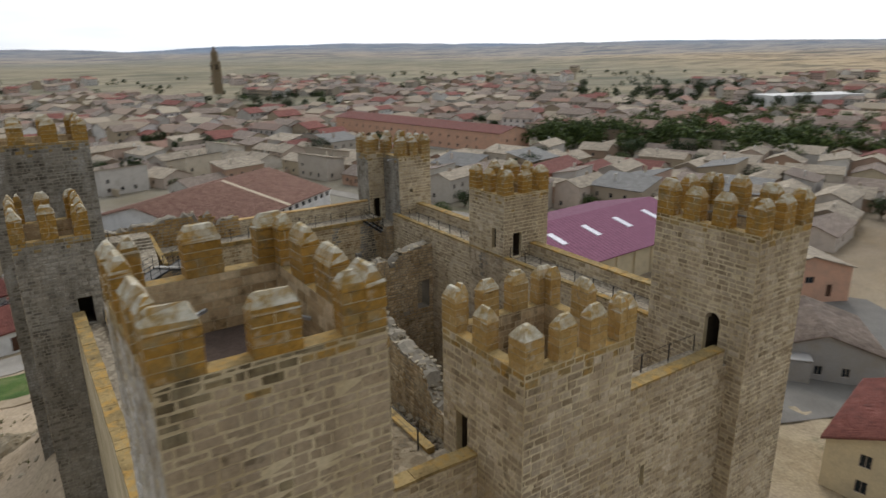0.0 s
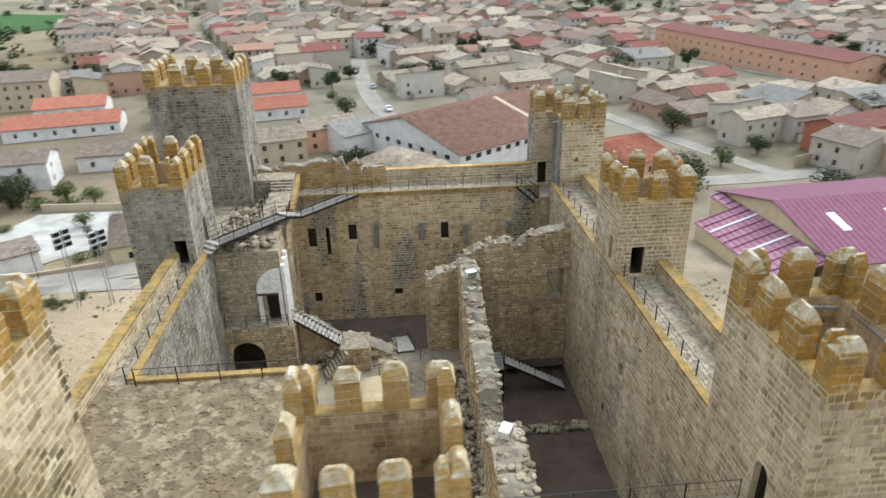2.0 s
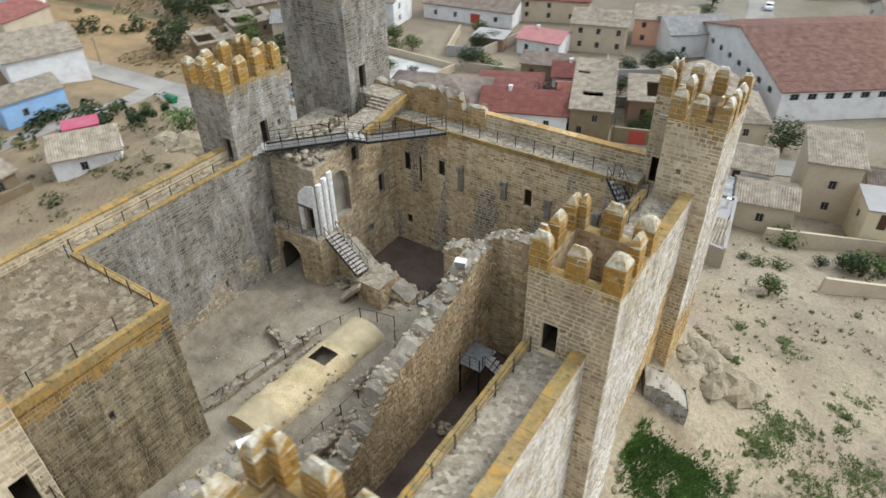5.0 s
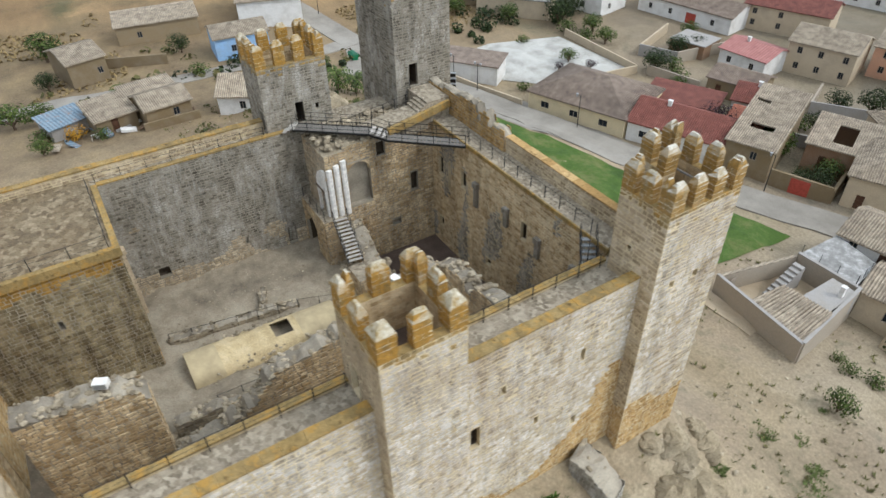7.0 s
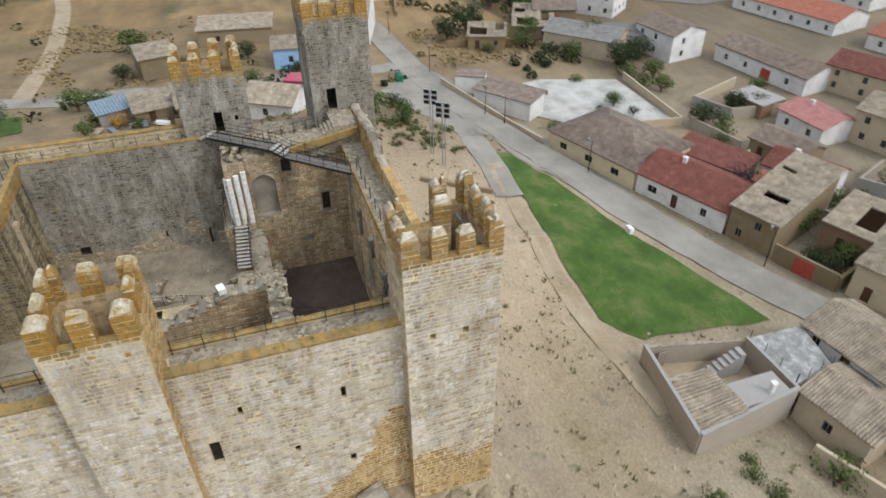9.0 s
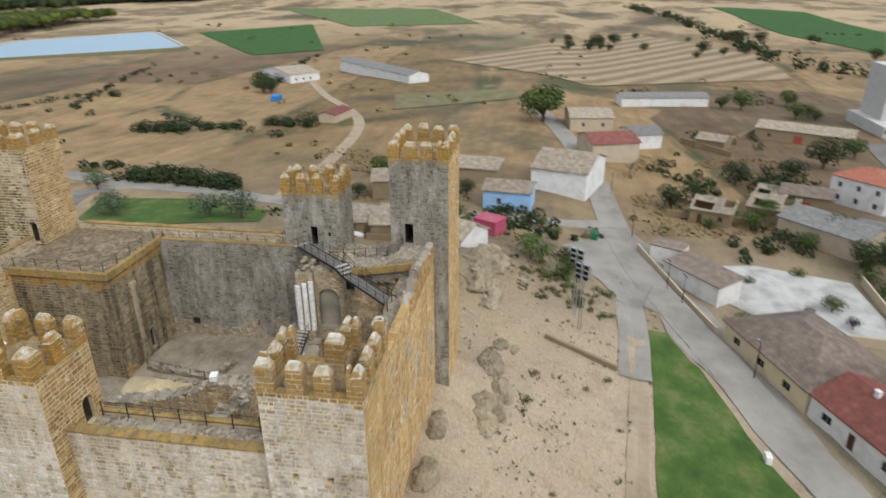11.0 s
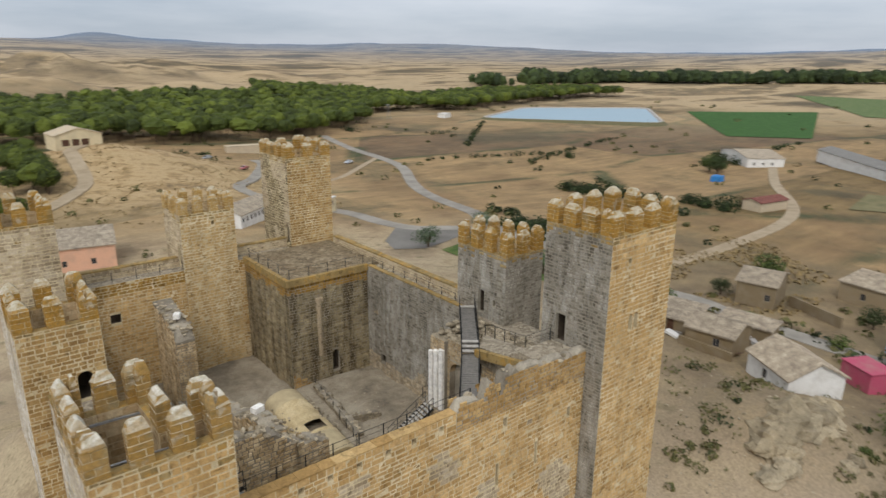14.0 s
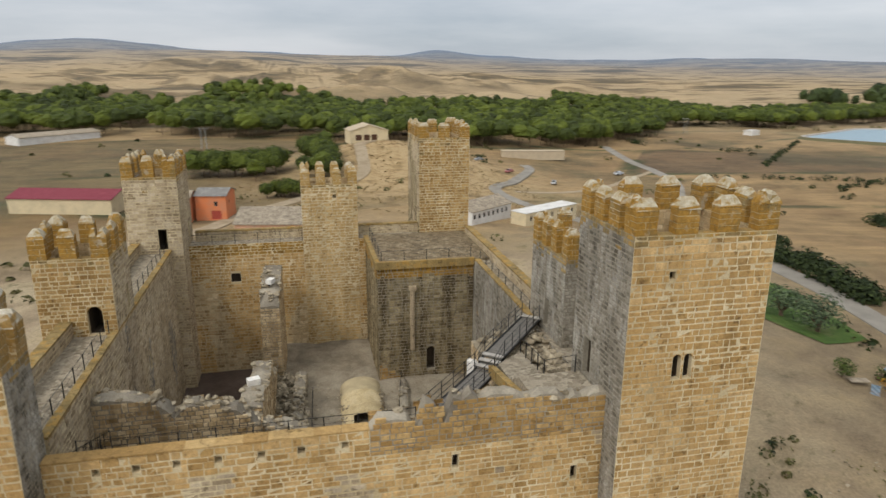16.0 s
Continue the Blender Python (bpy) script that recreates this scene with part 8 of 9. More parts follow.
def free(x, y, r):
    for a, b, c, d, m in TAKEN:
        if a - r < x < b + r and c - r < y < d + r:
            return False
    for p, q in zip(STREET, STREET[1:]):
        p, q = Vector(p), Vector(q)
        t = min(max((Vector((x, y)) - p).dot(q - p) / (q - p).length_squared, 0), 1)
        if (Vector((x, y)) - (p + (q - p) * t)).length < r + 3:
            return False
    return True


def in_town(x, y):
    """The built-up area, north and east of the castle."""
    if y < 36 and x < 110:
        return False
    d = math.hypot(x - 18, y - 36)
    if d < 66 or d > 1050:
        return False
    if y < 118 and x < 112 and not (x > 62 and y < 62):
        return False
    a = math.degrees(math.atan2(y - 36, x - 18))
    if d > 420 and noise.noise(Vector((x / 120, y / 120, 5))) < (d - 640) / 900:
        return False
    return 4 < a < 116 if d > 240 else -4 < a < 128


def town_streets():
    """The village's lanes, between the rows of houses."""
    t = radians(18)
    at = lambda u, v: (150 + u * math.cos(t) - v * math.sin(t), 240 + u * math.sin(t) + v * math.cos(t))
    for col in (-14, -7, 0, 7, 14):
        line = [at(col * 12.6 + 3 * math.sin(k * 0.5 + col), k * 24) for k in range(-8, 14)]
        line = [p for p in line if in_town(*p) and free(*p, 4)]
        if len(line) > 3:
            ribbon("road_village", "grey village lane between the houses", line, 4.6, 0.12, ASPHALT)
    for row in (-8, 0, 8, 16):
        line = [at(k * 24, row * 10.8 + 3 * math.sin(k * 0.6 + row)) for k in range(-12, 16)]
        line = [p for p in line if in_town(*p) and free(*p, 4)]
        if len(line) > 3 and max((Vector(p) - Vector(q)).length for p, q in zip(line, line[1:])) < 40:
            ribbon("road_village", "grey village lane between the houses", line, 4.2, 0.1, ASPHALT)


def town():
    rng, protos = random.Random(21), prototypes()
    spots = []
    for row in range(-70, 92):
        for col in range(-46, 84):
            t = radians(18)
            u, v = col * 12.6 + rng.uniform(-1.5, 1.5) + (4 if row % 6 == 0 else 0), row * 10.8 + rng.uniform(-1.5, 1.5)
            if col % 7 == 0 or row % 8 == 0:
                continue
            x, y = 150 + u * math.cos(t) - v * math.sin(t), 240 + u * math.sin(t) + v * math.cos(t)
            if in_town(x, y) and free(x, y, 7):
                d = math.hypot(x - 18, y - 36)
                spots.append((d, x, y))
    spots.sort()
    # yard walls and lean-tos between the nearer houses
    for i, (d, x, y) in enumerate(spots[:170]):
        if rng.random() < 0.6:
            a = radians(18 + rng.choice((0, 90)) + rng.uniform(-4, 4))
            q = Vector((math.cos(a), math.sin(a))) * rng.uniform(5, 9)
            s = Vector((-q.y, q.x)) * 0.55
            z, h, g = ground_z(x, y), rng.uniform(1.6, 2.6), Geo()
            for p0, p1 in ((-q + s, q + s), (q + s, q - s)):
                g.beam((x + p0.x, y + p0.y, z + h / 2 - 0.5), (x + p1.x, y + p1.y, z + h / 2 - 0.5), 0.28, h + 1)
            single("garden_wall", g, RENDER, "weathered rendered yard wall between village houses", "wall", "garden walls")
    for i, (d, x, y) in enumerate(spots[:190]):
        e, L, W = protos[rng.randrange(12)]
        ang = 18 + rng.choice((0, 90, 180, 270)) + rng.uniform(-7, 7)
        if i < 12:
            e, L, W = protos[i]
        m = Matrix.Translation((x, y, ground_z(x, y))) @ Matrix.Rotation(radians(ang), 4, "Z") @ Matrix.Translation((-L / 2, -W / 2, 0))
        if i < 12:
            e.matrix_basis = m
        else:
            copy_thing(e, m)
    # farther off the roofs run together
    walls, panes, roofs = Geo(), Geo(), [Geo(), Geo(), Geo()]
    for d, x, y in spots[190:]:
        if d > 420 and rng.random() < 0.25 + (d - 420) / 1400:
            continue
        L, W, H, rise = rng.uniform(9, 18), rng.uniform(8, 12), rng.choice((3.4, 5.8, 6.2, 8.4)), rng.uniform(1.5, 2.6)
        m = Matrix.Translation((x, y, ground_z(x, y))) @ Matrix.Rotation(radians(18 + rng.choice((0, 90)) + rng.uniform(-8, 8)), 4, "Z") @ Matrix.Translation((-L / 2, -W / 2, 0))
        p = lambda *v: tuple(m @ Vector(v))
        walls.add([p(a, b, c) for c in (-3, H) for a, b in ((0, 0), (L, 0), (L, W), (0, W))] + [p(0, W / 2, H + rise), p(L, W / 2, H + rise)], ((0, 1, 5, 4), (1, 2, 6, 5), (2, 3, 7, 6), (3, 0, 4, 7), (4, 7, 8), (5, 9, 6)))
        r = rng.choice((0, 0, 0, 0, 1, 1, 2))
        for s0, s1 in ((-0.4, W / 2), (W + 0.4, W / 2)):
            f = [p(-0.4, s0, H), p(L + 0.4, s0, H), p(L + 0.4, s1, H + rise + 0.2), p(-0.4, s1, H + rise + 0.2)]
            slab(roofs[r], *(f if s0 < 0 else f[::-1]), 0.2)
        for z in np.arange(1.0, H - 1.5, 2.7):
            for a in np.arange(1.6, L - 1.6, 3.4):
                for b in (-0.04, W + 0.04):
                    panes.add([p(a, b, z), p(a + 1, b, z), p(a + 1, b, z + 1.3), p(a, b, z + 1.3)], ((0, 1, 2, 3),) if b < 0 else ((3, 2, 1, 0),))
    single("far_town_walls", walls, FARWALL, "pale walls of the farther village houses", "houses", "", "stuff")
    single("far_town_windows", panes, GLASS, "small dark windows of the farther houses", "windows", "", "stuff")
    for g, mat, word in zip(roofs, (FARROOF, TILE_BROWN, TILE_RED), ("weathered", "brown", "reddish")):
        single("far_town_roofs", g, mat, f"{word} tile roofs of the farther village houses", "roofs", "", "stuff")


def gardens():
    """Trees and bushes in the village yards."""
    rng, n = random.Random(91), 0
    while n < 125:
        r, a = 70 + 330 * rng.random() ** 1.4, radians(rng.uniform(-2, 126))
        x, y = 18 + r * math.cos(a), 36 + r * math.sin(a)
        if not free(x, y, 2) or (y < 112 and x < 40):
            continue
        k = rng.random()
        plant("shrub" if k < 0.4 else "green" if k < 0.7 else "dark", x, y, rng.uniform(1.0, 1.9) if k < 0.4 else rng.uniform(0.4, 0.95), rng)
        n += 1


def grove(name, label, spots, leaf, seed, h0, h1):
    """A stand of broad trees, too many to tell apart."""
    r, g, tr = random.Random(seed), Geo(), Geo()
    for x, y in spots:
        z, h = ground_z(x, y), r.uniform(h0, h1)
        tr.tube((x, y, z - 0.5), (x, y, z + h * 0.6), 0.25, 0.12, 5)
        for k in range(6):
            a, q = r.uniform(0, 6.28), h * 0.3 * r.random() ** 0.5
            s = h * r.uniform(0.16, 0.26)
            crown(g, r, (x + q * math.cos(a), y + q * math.sin(a), z + h * r.uniform(0.35, 0.85)), (s, s, s * 0.9), 46, 0.55)
    single(name + "_trunks", tr, BARK, "brown trunks of the " + label, "trunks", "", "stuff")
    single(name, g, leaf, label, "trees", "", "stuff")


def parks():
    r = random.Random(93)
    grove("park_trees", "dense green park trees beyond the village", [(185 + 48 * t + r.gauss(0, 9), 198 - 30 * t + r.gauss(0, 9)) for t in (r.random() for _ in range(60))] + [(219 + 20 * t + r.gauss(0, 10), 152 - 40 * t + r.gauss(0, 10)) for t in (r.random() for _ in range(70))] + [(r.uniform(240, 350), r.uniform(120, 235)) for _ in range(80)], LEAF, 94, 9, 14)
    grove("far_park_trees", "darker trees at the far edge of the village", [(r.uniform(330, 560), r.uniform(200, 420)) for _ in range(90)], LEAF_DARK, 96, 8, 13)
    grove("street_trees", "dark green trees between the village roofs", [(r.uniform(120, 330), r.uniform(215, 420)) for _ in range(50)] + [(r.uniform(-140, 60), r.uniform(215, 380)) for _ in range(60)], LEAF_DARK, 95, 5, 9)


def far_gardens():
    """The green of the farther yards, and the hedges and scrub of the fields."""
    r, g = random.Random(92), Geo()
    for _ in range(620):
        d, a = 330 + 720 * r.random(), radians(r.uniform(0, 122))
        x, y = 18 + d * math.cos(a), 36 + d * math.sin(a)
        s = r.uniform(2.0, 4.2)
        for k in range(r.choice((1, 1, 2, 3))):
            px, py = x + r.gauss(0, 3), y + r.gauss(0, 3)
            crown(g, r, (px, py, ground_z(px, py) + s * 0.8), (s, s, s * 0.9), 26, 1.0)
    single("far_garden_trees", g, LEAF_DARK, "dark green trees among the farther houses", "trees", "", "stuff")
    g, h = Geo(), Geo()
    for _ in range(1300):
        a, d = radians(r.uniform(118, 345)), 75 + 620 * r.random() ** 1.3
        x, y = 18 + d * math.cos(a), 36 + d * math.sin(a)
        if noise.noise(Vector((x / 45, y / 45, 7))) < 0.12 or not free(x, y, 1):
            continue
        s = r.uniform(0.5, 1.5) * (1 + d / 500)
        crown(g if r.random() < 0.25 else h, r, (x, y, ground_z(x, y) + s * 0.3), (s, s, s * 0.6), 16, 0.4 * (1 + d / 400))
    # the clipped pines beside the road and the thickets of the gardens
    for p, q, n, s0 in (((-75, -30), (-71, -2), 46, 2.3), ((-77, -26), (-73, -4), 34, 2.2), ((-84, -48), (-83, -36), 10, 1.3), ((-125, -60), (-128, -42), 30, 2.4), ((-129, -40), (-133, -28), 12, 1.6), ((-136, -22), (-132, -6), 20, 2.0), ((-222, -62), (-228, -48), 14, 2.4), ((-176, -101), (-172, -96), 5, 2.0)):
        for i in range(n):
            t, s = r.random(), s0 * r.uniform(0.6, 1.15)
            x, y = p[0] + (q[0] - p[0]) * t + r.gauss(0, 0.8), p[1] + (q[1] - p[1]) * t + r.gauss(0, 0.8)
            x, y = outward(x, y)
            crown(g, r, (x, y, ground_z(x, y) + s * 0.7), (s, s, s * 0.9), 70, 0.36)
    lines = (((-245, -130), (-150, -100)), ((-240, -225), (-160, -150)), ((-300, -60), (-190, -55)), ((-150, -70), (-115, -5)), ((-60, -190), (60, -196)), ((-250, -340), (-330, -330)), ((-120, -130), (-180, -110)))
    for p, q in lines:
        p, q = Vector(outward(*p)), Vector(outward(*q))
        for i in range(int((q - p).length / 2.2)):
            c = p + (q - p) * (i * 2.2 / (q - p).length) + Vector((r.gauss(0, 1), r.gauss(0, 1)))
            if noise.noise(Vector((c.x / 12, c.y / 12, 1))) < -0.25:
                continue
            s = r.uniform(0.7, 1.7)
            crown(g, r, (c.x, c.y, ground_z(c.x, c.y) + s * 0.5), (s, s, s * 0.8), 22, 0.45)
    for cx, cy, n, q, s0 in ((-140, 119, 12, 4, 2.0), (-104, 120, 16, 4, 2.4), (-63, 115, 12, 4, 1.7), (-61, 105, 8, 3, 1.2), (-62, 124, 14, 5, 1.8), (-234, 103, 5, 3, 1.8), (-220, 140, 7, 4, 2.2), (-246, -66, 14, 4, 2.4), (-146, -59, 16, 5, 2.2), (-145, -14, 10, 4, 2.3), (-176, -268, 8, 4, 2.6), (-211, -231, 6, 4, 1.5), (-60, 62, 14, 3, 1.5), (-52, 66, 10, 3, 1.2), (-112, 100, 6, 4, 1.4), (-96, 104, 8, 4, 1.5)):
        for i in range(n):
            x, y, s = cx + r.gauss(0, q), cy + r.gauss(0, q), s0 * r.uniform(0.6, 1.2)
            crown(g, r, (x, y, ground_z(x, y) + s * 0.6), (s, s, s * 0.85), 60, 0.34)
    # grey-brown thorn scrub on the slope below the tall tower
    for _ in range(420):
        x, y = r.uniform(-50, -9), r.uniform(36, 73)
        if noise.noise(Vector((x / 7, y / 7, 21))) < 0.12 or -21 < x < -12 and y > 62:
            continue
        s = r.uniform(0.35, 1.0)
        crown(g if r.random() < 0.12 else h, r, (x, y, ground_z(x, y) + s * 0.3), (s, s, s * 0.6), 26, 0.2)
    single("field_hedges", g, LEAF_DARK, "dark hedges and bushes between the dry fields", "hedge", "", "stuff")
    single("field_scrub", h, LEAF_DRY, "dry scrub scattered over the fields", "scrub", "", "stuff")


def island_material(name, *codes):
    k = Nodes(name, 0.9)
    base = k.ramp(k.geo.outputs["Random Per Island"], *[(i / (len(codes) - 1), rgb(c)) for i, c in enumerate(codes)])
    return k.done(k.mix(0.6, base, k.ramp(k.noise(0.7, 5, 0.7), (0.3, 0.6), (0.7, 1.25)), "MULTIPLY"))


FARWALL = island_material("far_house_render", "8d806c", "c4beb3", "9a8a72", "b0a084", "dad6cd", "a98570")
FARROOF = island_material("far_roof_tile", "6f6253", "988a74", "836a5a", "ab9d86", "7a675a", "9a7763")
town_streets()
town()


# ---- trees ----
def crown(geo, rng, centre, radii, count, size):
    """Leaf tufts scattered over and in an uneven ellipsoid."""
    for _ in range(count):
        v = Vector((rng.gauss(0, 1), rng.gauss(0, 1), rng.gauss(0, 1))).normalized() * rng.uniform(0.55, 1.0) ** 0.6
        p = Vector((centre[0] + v.x * radii[0], centre[1] + v.y * radii[1], centre[2] + v.z * radii[2]))
        n = (v + Vector((rng.uniform(-0.6, 0.6), rng.uniform(-0.6, 0.6), rng.uniform(0, 0.8)))).normalized()
        s = n.orthogonal().normalized()
        t = n.cross(s)
        a, k = rng.uniform(0, 6.28), size * rng.uniform(0.6, 1.3)
        s, t = s * math.cos(a) + t * math.sin(a), t * math.cos(a) - s * math.sin(a)
        geo.add([p - s * k, p - t * k * 0.7 + n * k * 0.25, p + s * k, p + t * k * 0.7 + n * k * 0.25], ((0, 1, 2), (0, 2, 3)))


def tree(label, kind, leaf, h, r, seed, tufts=900, size=0.2, squash=0.8, clumps=7, trunk=0.35, name="tree"):
    """A tapered trunk with limbs and a crown of many tufts; built at the origin."""
    rng = random.Random(seed)
    e = thing(name, label, kind, (0, 0, 0), "trees")
    g = Geo()
    th = h * trunk
    g.tube((0, 0, -0.5), (0.1, 0.05, th), r * 0.09 + 0.05, r * 0.06 + 0.03, 7)
    leaves = Geo()
    for i in range(clumps):
        a = i * 2.4 + rng.uniform(-0.3, 0.3)
        q = rng.uniform(0.25, 0.7) * r if i else 0
        c = (q * math.cos(a), q * math.sin(a), th + (h - th) * rng.uniform(0.3, 0.72) if i else h - r * squash * 0.55)
        g.tube((0.1, 0.05, th * 0.85), c, r * 0.045 + 0.02, 0.02, 5)
        k = rng.uniform(0.48, 0.68) * r
        crown(leaves, rng, c, (k, k, k * squash), tufts // clumps, size)
    part("trunk", g.mesh("trunk", BARK), BARK, e)
    part("crown", leaves.mesh("crown", leaf), leaf, e)
    for c in e.children:
        c.matrix_parent_inverse = Matrix.Identity(4)
    return e


TREES = {
    "gold": tree("golden-leaved garden shrub by the huts", "bush", LEAF_GOLD, 2.2, 1.7, 9, 420, 0.13, 0.85, 5, 0.15, "bush"),
    "green": tree("broad green garden tree", "tree", LEAF, 6.0, 3.4, 1, 1000, 0.24, 0.85, 11, 0.2),
    "dark": tree("dense dark green tree", "tree", LEAF_DARK, 7.4, 3.9, 2, 1100, 0.28, 0.85, 12, 0.18),
    "olive": tree("grey-green olive tree on the lawn", "tree", LEAF_OLIVE, 4.2, 3.0, 3, 1100, 0.17, 0.75, 10, 0.22),
    "shrub": tree("low green bush on dry ground", "bush", LEAF, 1.7, 1.5, 4, 320, 0.13, 0.8, 5, 0.15, "bush"),
    "plum": tree("dark purple-leaved plum tree", "tree", LEAF_PLUM, 5.0, 2.8, 5, 800, 0.18),
    "big": tree("large round-crowned pine tree", "tree", LEAF, 12.0, 8.0, 6, 3000, 0.45, 0.75, 12, 0.2),
    "dry": tree("grey-green dry scrub bush", "bush", LEAF_DRY, 1.2, 1.1, 7, 200, 0.12, 0.7, 4, 0.12, "bush"),
}
USED = set()


def plant(kind, x, y, scale=1.0, rng=random.Random(4), z=None):
    m = Matrix.Translation((x, y, (ground_z(x, y) if z is None else z) - 0.1)) @ Matrix.Rotation(rng.uniform(0, 6.28), 4, "Z")
    e = TREES[kind]
    if kind in USED:
        e = copy_thing(e, m)
    else:
        USED.add(kind)
        e.matrix_basis = m
    e.scale = (scale * rng.uniform(0.92, 1.1), scale * rng.uniform(0.92, 1.1), scale)


for k, x, y, s in (
    ("big", -153, 65, 1.0), ("olive", -54, -21, 1.0), ("olive", -50.4, 2.5, 1.15), ("olive", -51, 9, 1.25), ("olive", -46.5, -28, 1.1), ("olive", -50.5, -18, 1.0), ("olive", -67, -33, 1.1),
    ("dark", -24, 121, 0.6), ("green", 3, 119, 0.75), ("plum", -2.5, 111.5, 0.9), ("green", 6.5, 113, 0.8), ("green", 15, 113.5, 0.6), ("dark", 34, 116, 0.7),
    ("green", -36, 111, 0.5), ("plum", -34, 107, 0.35), ("green", -40, 92.6, 0.3), ("shrub", -31, 97, 1.0), ("shrub", -29.5, 98.5, 0.9),
    ("dark", 73, 116, 0.95), ("green", 54, 101, 0.8), ("green", 49, 88, 0.35), ("dark", 46.5, 85.5, 0.35), ("green", 52.5, 90, 0.6), ("green", 39.8, 75, 0.4),
    ("green", 138, 113, 1.2), ("green", 71, 110.5, 0.9), ("green", -90, 118, 0.8), ("dark", -100, 112, 0.8), ("green", -76, 112, 0.8), ("dark", -84, 100, 0.9), ("dark", -80, 94, 0.8), ("green", -70, 108, 0.7),
    ("green", -60, 115, 0.7), ("dark", -52, 122, 0.8), ("green", -45, 125, 0.7), ("dark", -38, 70.5, 0.35), ("green", -33, 71, 0.5), ("green", -30, 70, 0.45), ("green", -56, 66.5, 0.4), ("green", -52, 69, 0.35), ("dark", -74, 50, 0.5), ("shrub", -62, 50, 1.3), ("green", -82, 74, 0.4),
    ("green", -28, 214, 1.0), ("dark", 5, 186, 0.8), ("green", -130, 150, 1.0), ("dark", -118, 138, 1.1), ("dark", -105, 126, 0.8),
):
    plant(k, x, y, s)
for k, x, y, s in (("gold", -44.3, 28.4, 1.0), ("green", -56, 21, 0.7), ("green", -55.3, 24.5, 0.6), ("green", -83.9, 28.4, 0.9), ("dark", -70, 27, 0.45), ("shrub", -41.8, 31.6, 1.0), ("shrub", -47, 24.5, 1.2), ("shrub", -60, 37, 1.3), ("dark", 15.4, 110.2, 0.45), ("dark", 13.4, 109.8, 0.35), ("green", -41, 24, 0.4), ("dark", 43.4, 84.6, 0.2), ("dark", 45.4, 86.0, 0.24), ("shrub", 47.4, 86.0, 1.6), ("shrub", 39.4, 88.0, 1.5), ("dark", 49, 96, 0.5), ("dark", -27, 130, 0.55), ("dark", -25.8, 134, 0.45), ("shrub", -23, 124.5, 1.5), ("shrub", -20, 122.3, 1.4), ("shrub", -17, 120, 1.3), ("dark", 3.5, 133, 0.5), ("dark", 7, 136.5, 0.6), ("dark", 10, 139, 0.6), ("green", -4, 124, 0.5), ("shrub", 3, 123, 1.6), ("dark", 5.5, 124.5, 0.45), ("green", -33, 140, 0.5), ("dark", -55, 128, 0.7), ("dark", -60, 123, 0.7), ("dark", -66, 122, 0.8), ("shrub", -48, 121, 1.6), ("shrub", -43, 121.5, 1.5), ("green", -39, 123, 0.6), ("plum", -31, 112, 0.4), ("shrub", -45, 101, 0.8), ("shrub", -49, 110, 1.0), ("shrub", 37.8, 80.5, 0.7), ("shrub", 39.6, 81.5, 0.8), ("shrub", 36, 81.5, 0.6), ("dark", -88, 116, 0.6), ("green", -84, 120, 0.7), ("dark", -97, 121, 0.6), ("shrub", -76, 106, 1.4), ("shrub", -80, 103, 1.5), ("shrub", -70, 100, 1.3)):
    plant(k, x, y, s)
gardens()
far_gardens()
parks()
rng = random.Random(31)
for _ in range(46):
    plant("shrub" if rng.random() < 0.55 else "dry", rng.uniform(36.5, 56), rng.uniform(58, 80), rng.uniform(0.12, 0.34), rng)
for _ in range(64):
    t = rng.random()
    plant("dry" if rng.random() < 0.8 else "shrub", -27 + 3 * t + rng.gauss(0, 3.0), 65 + 11 * t + rng.gauss(0, 1.2), rng.uniform(0.3, 0.7), rng)
for _ in range(12):
    plant("dry", rng.uniform(-42, -6), rng.uniform(46, 76), rng.uniform(0.2, 0.55), rng)
for _ in range(6):
    plant("dry", rng.uniform(-5, 14), rng.uniform(60, 78), rng.uniform(0.3, 0.8), rng)
for x0, x1, y0, y1, n, kinds in ((190, 300, 130, 215, 34, ("green", "dark", "green")), (110, 190, 90, 190, 14, ("green", "dark")), (250, 420, 200, 330, 16, ("dark", "green")), (-238, -215, -66, -50, 4, ("dark", "green")), (60, 260, 300, 620, 52, ("dark", "green", "dark")), (20, 120, 220, 330, 26, ("dark", "green")), (-180, -100, 230, 330, 20, ("dark", "green")), (-230, -170, 130, 170, 6, ("dark", "green")), (-500, -360, 60, 260, 24, ("dark",))):
    for _ in range(n):
        plant(rng.choice(kinds), rng.uniform(x0, x1), rng.uniform(y0, y1), rng.uniform(0.55, 1.25), rng)


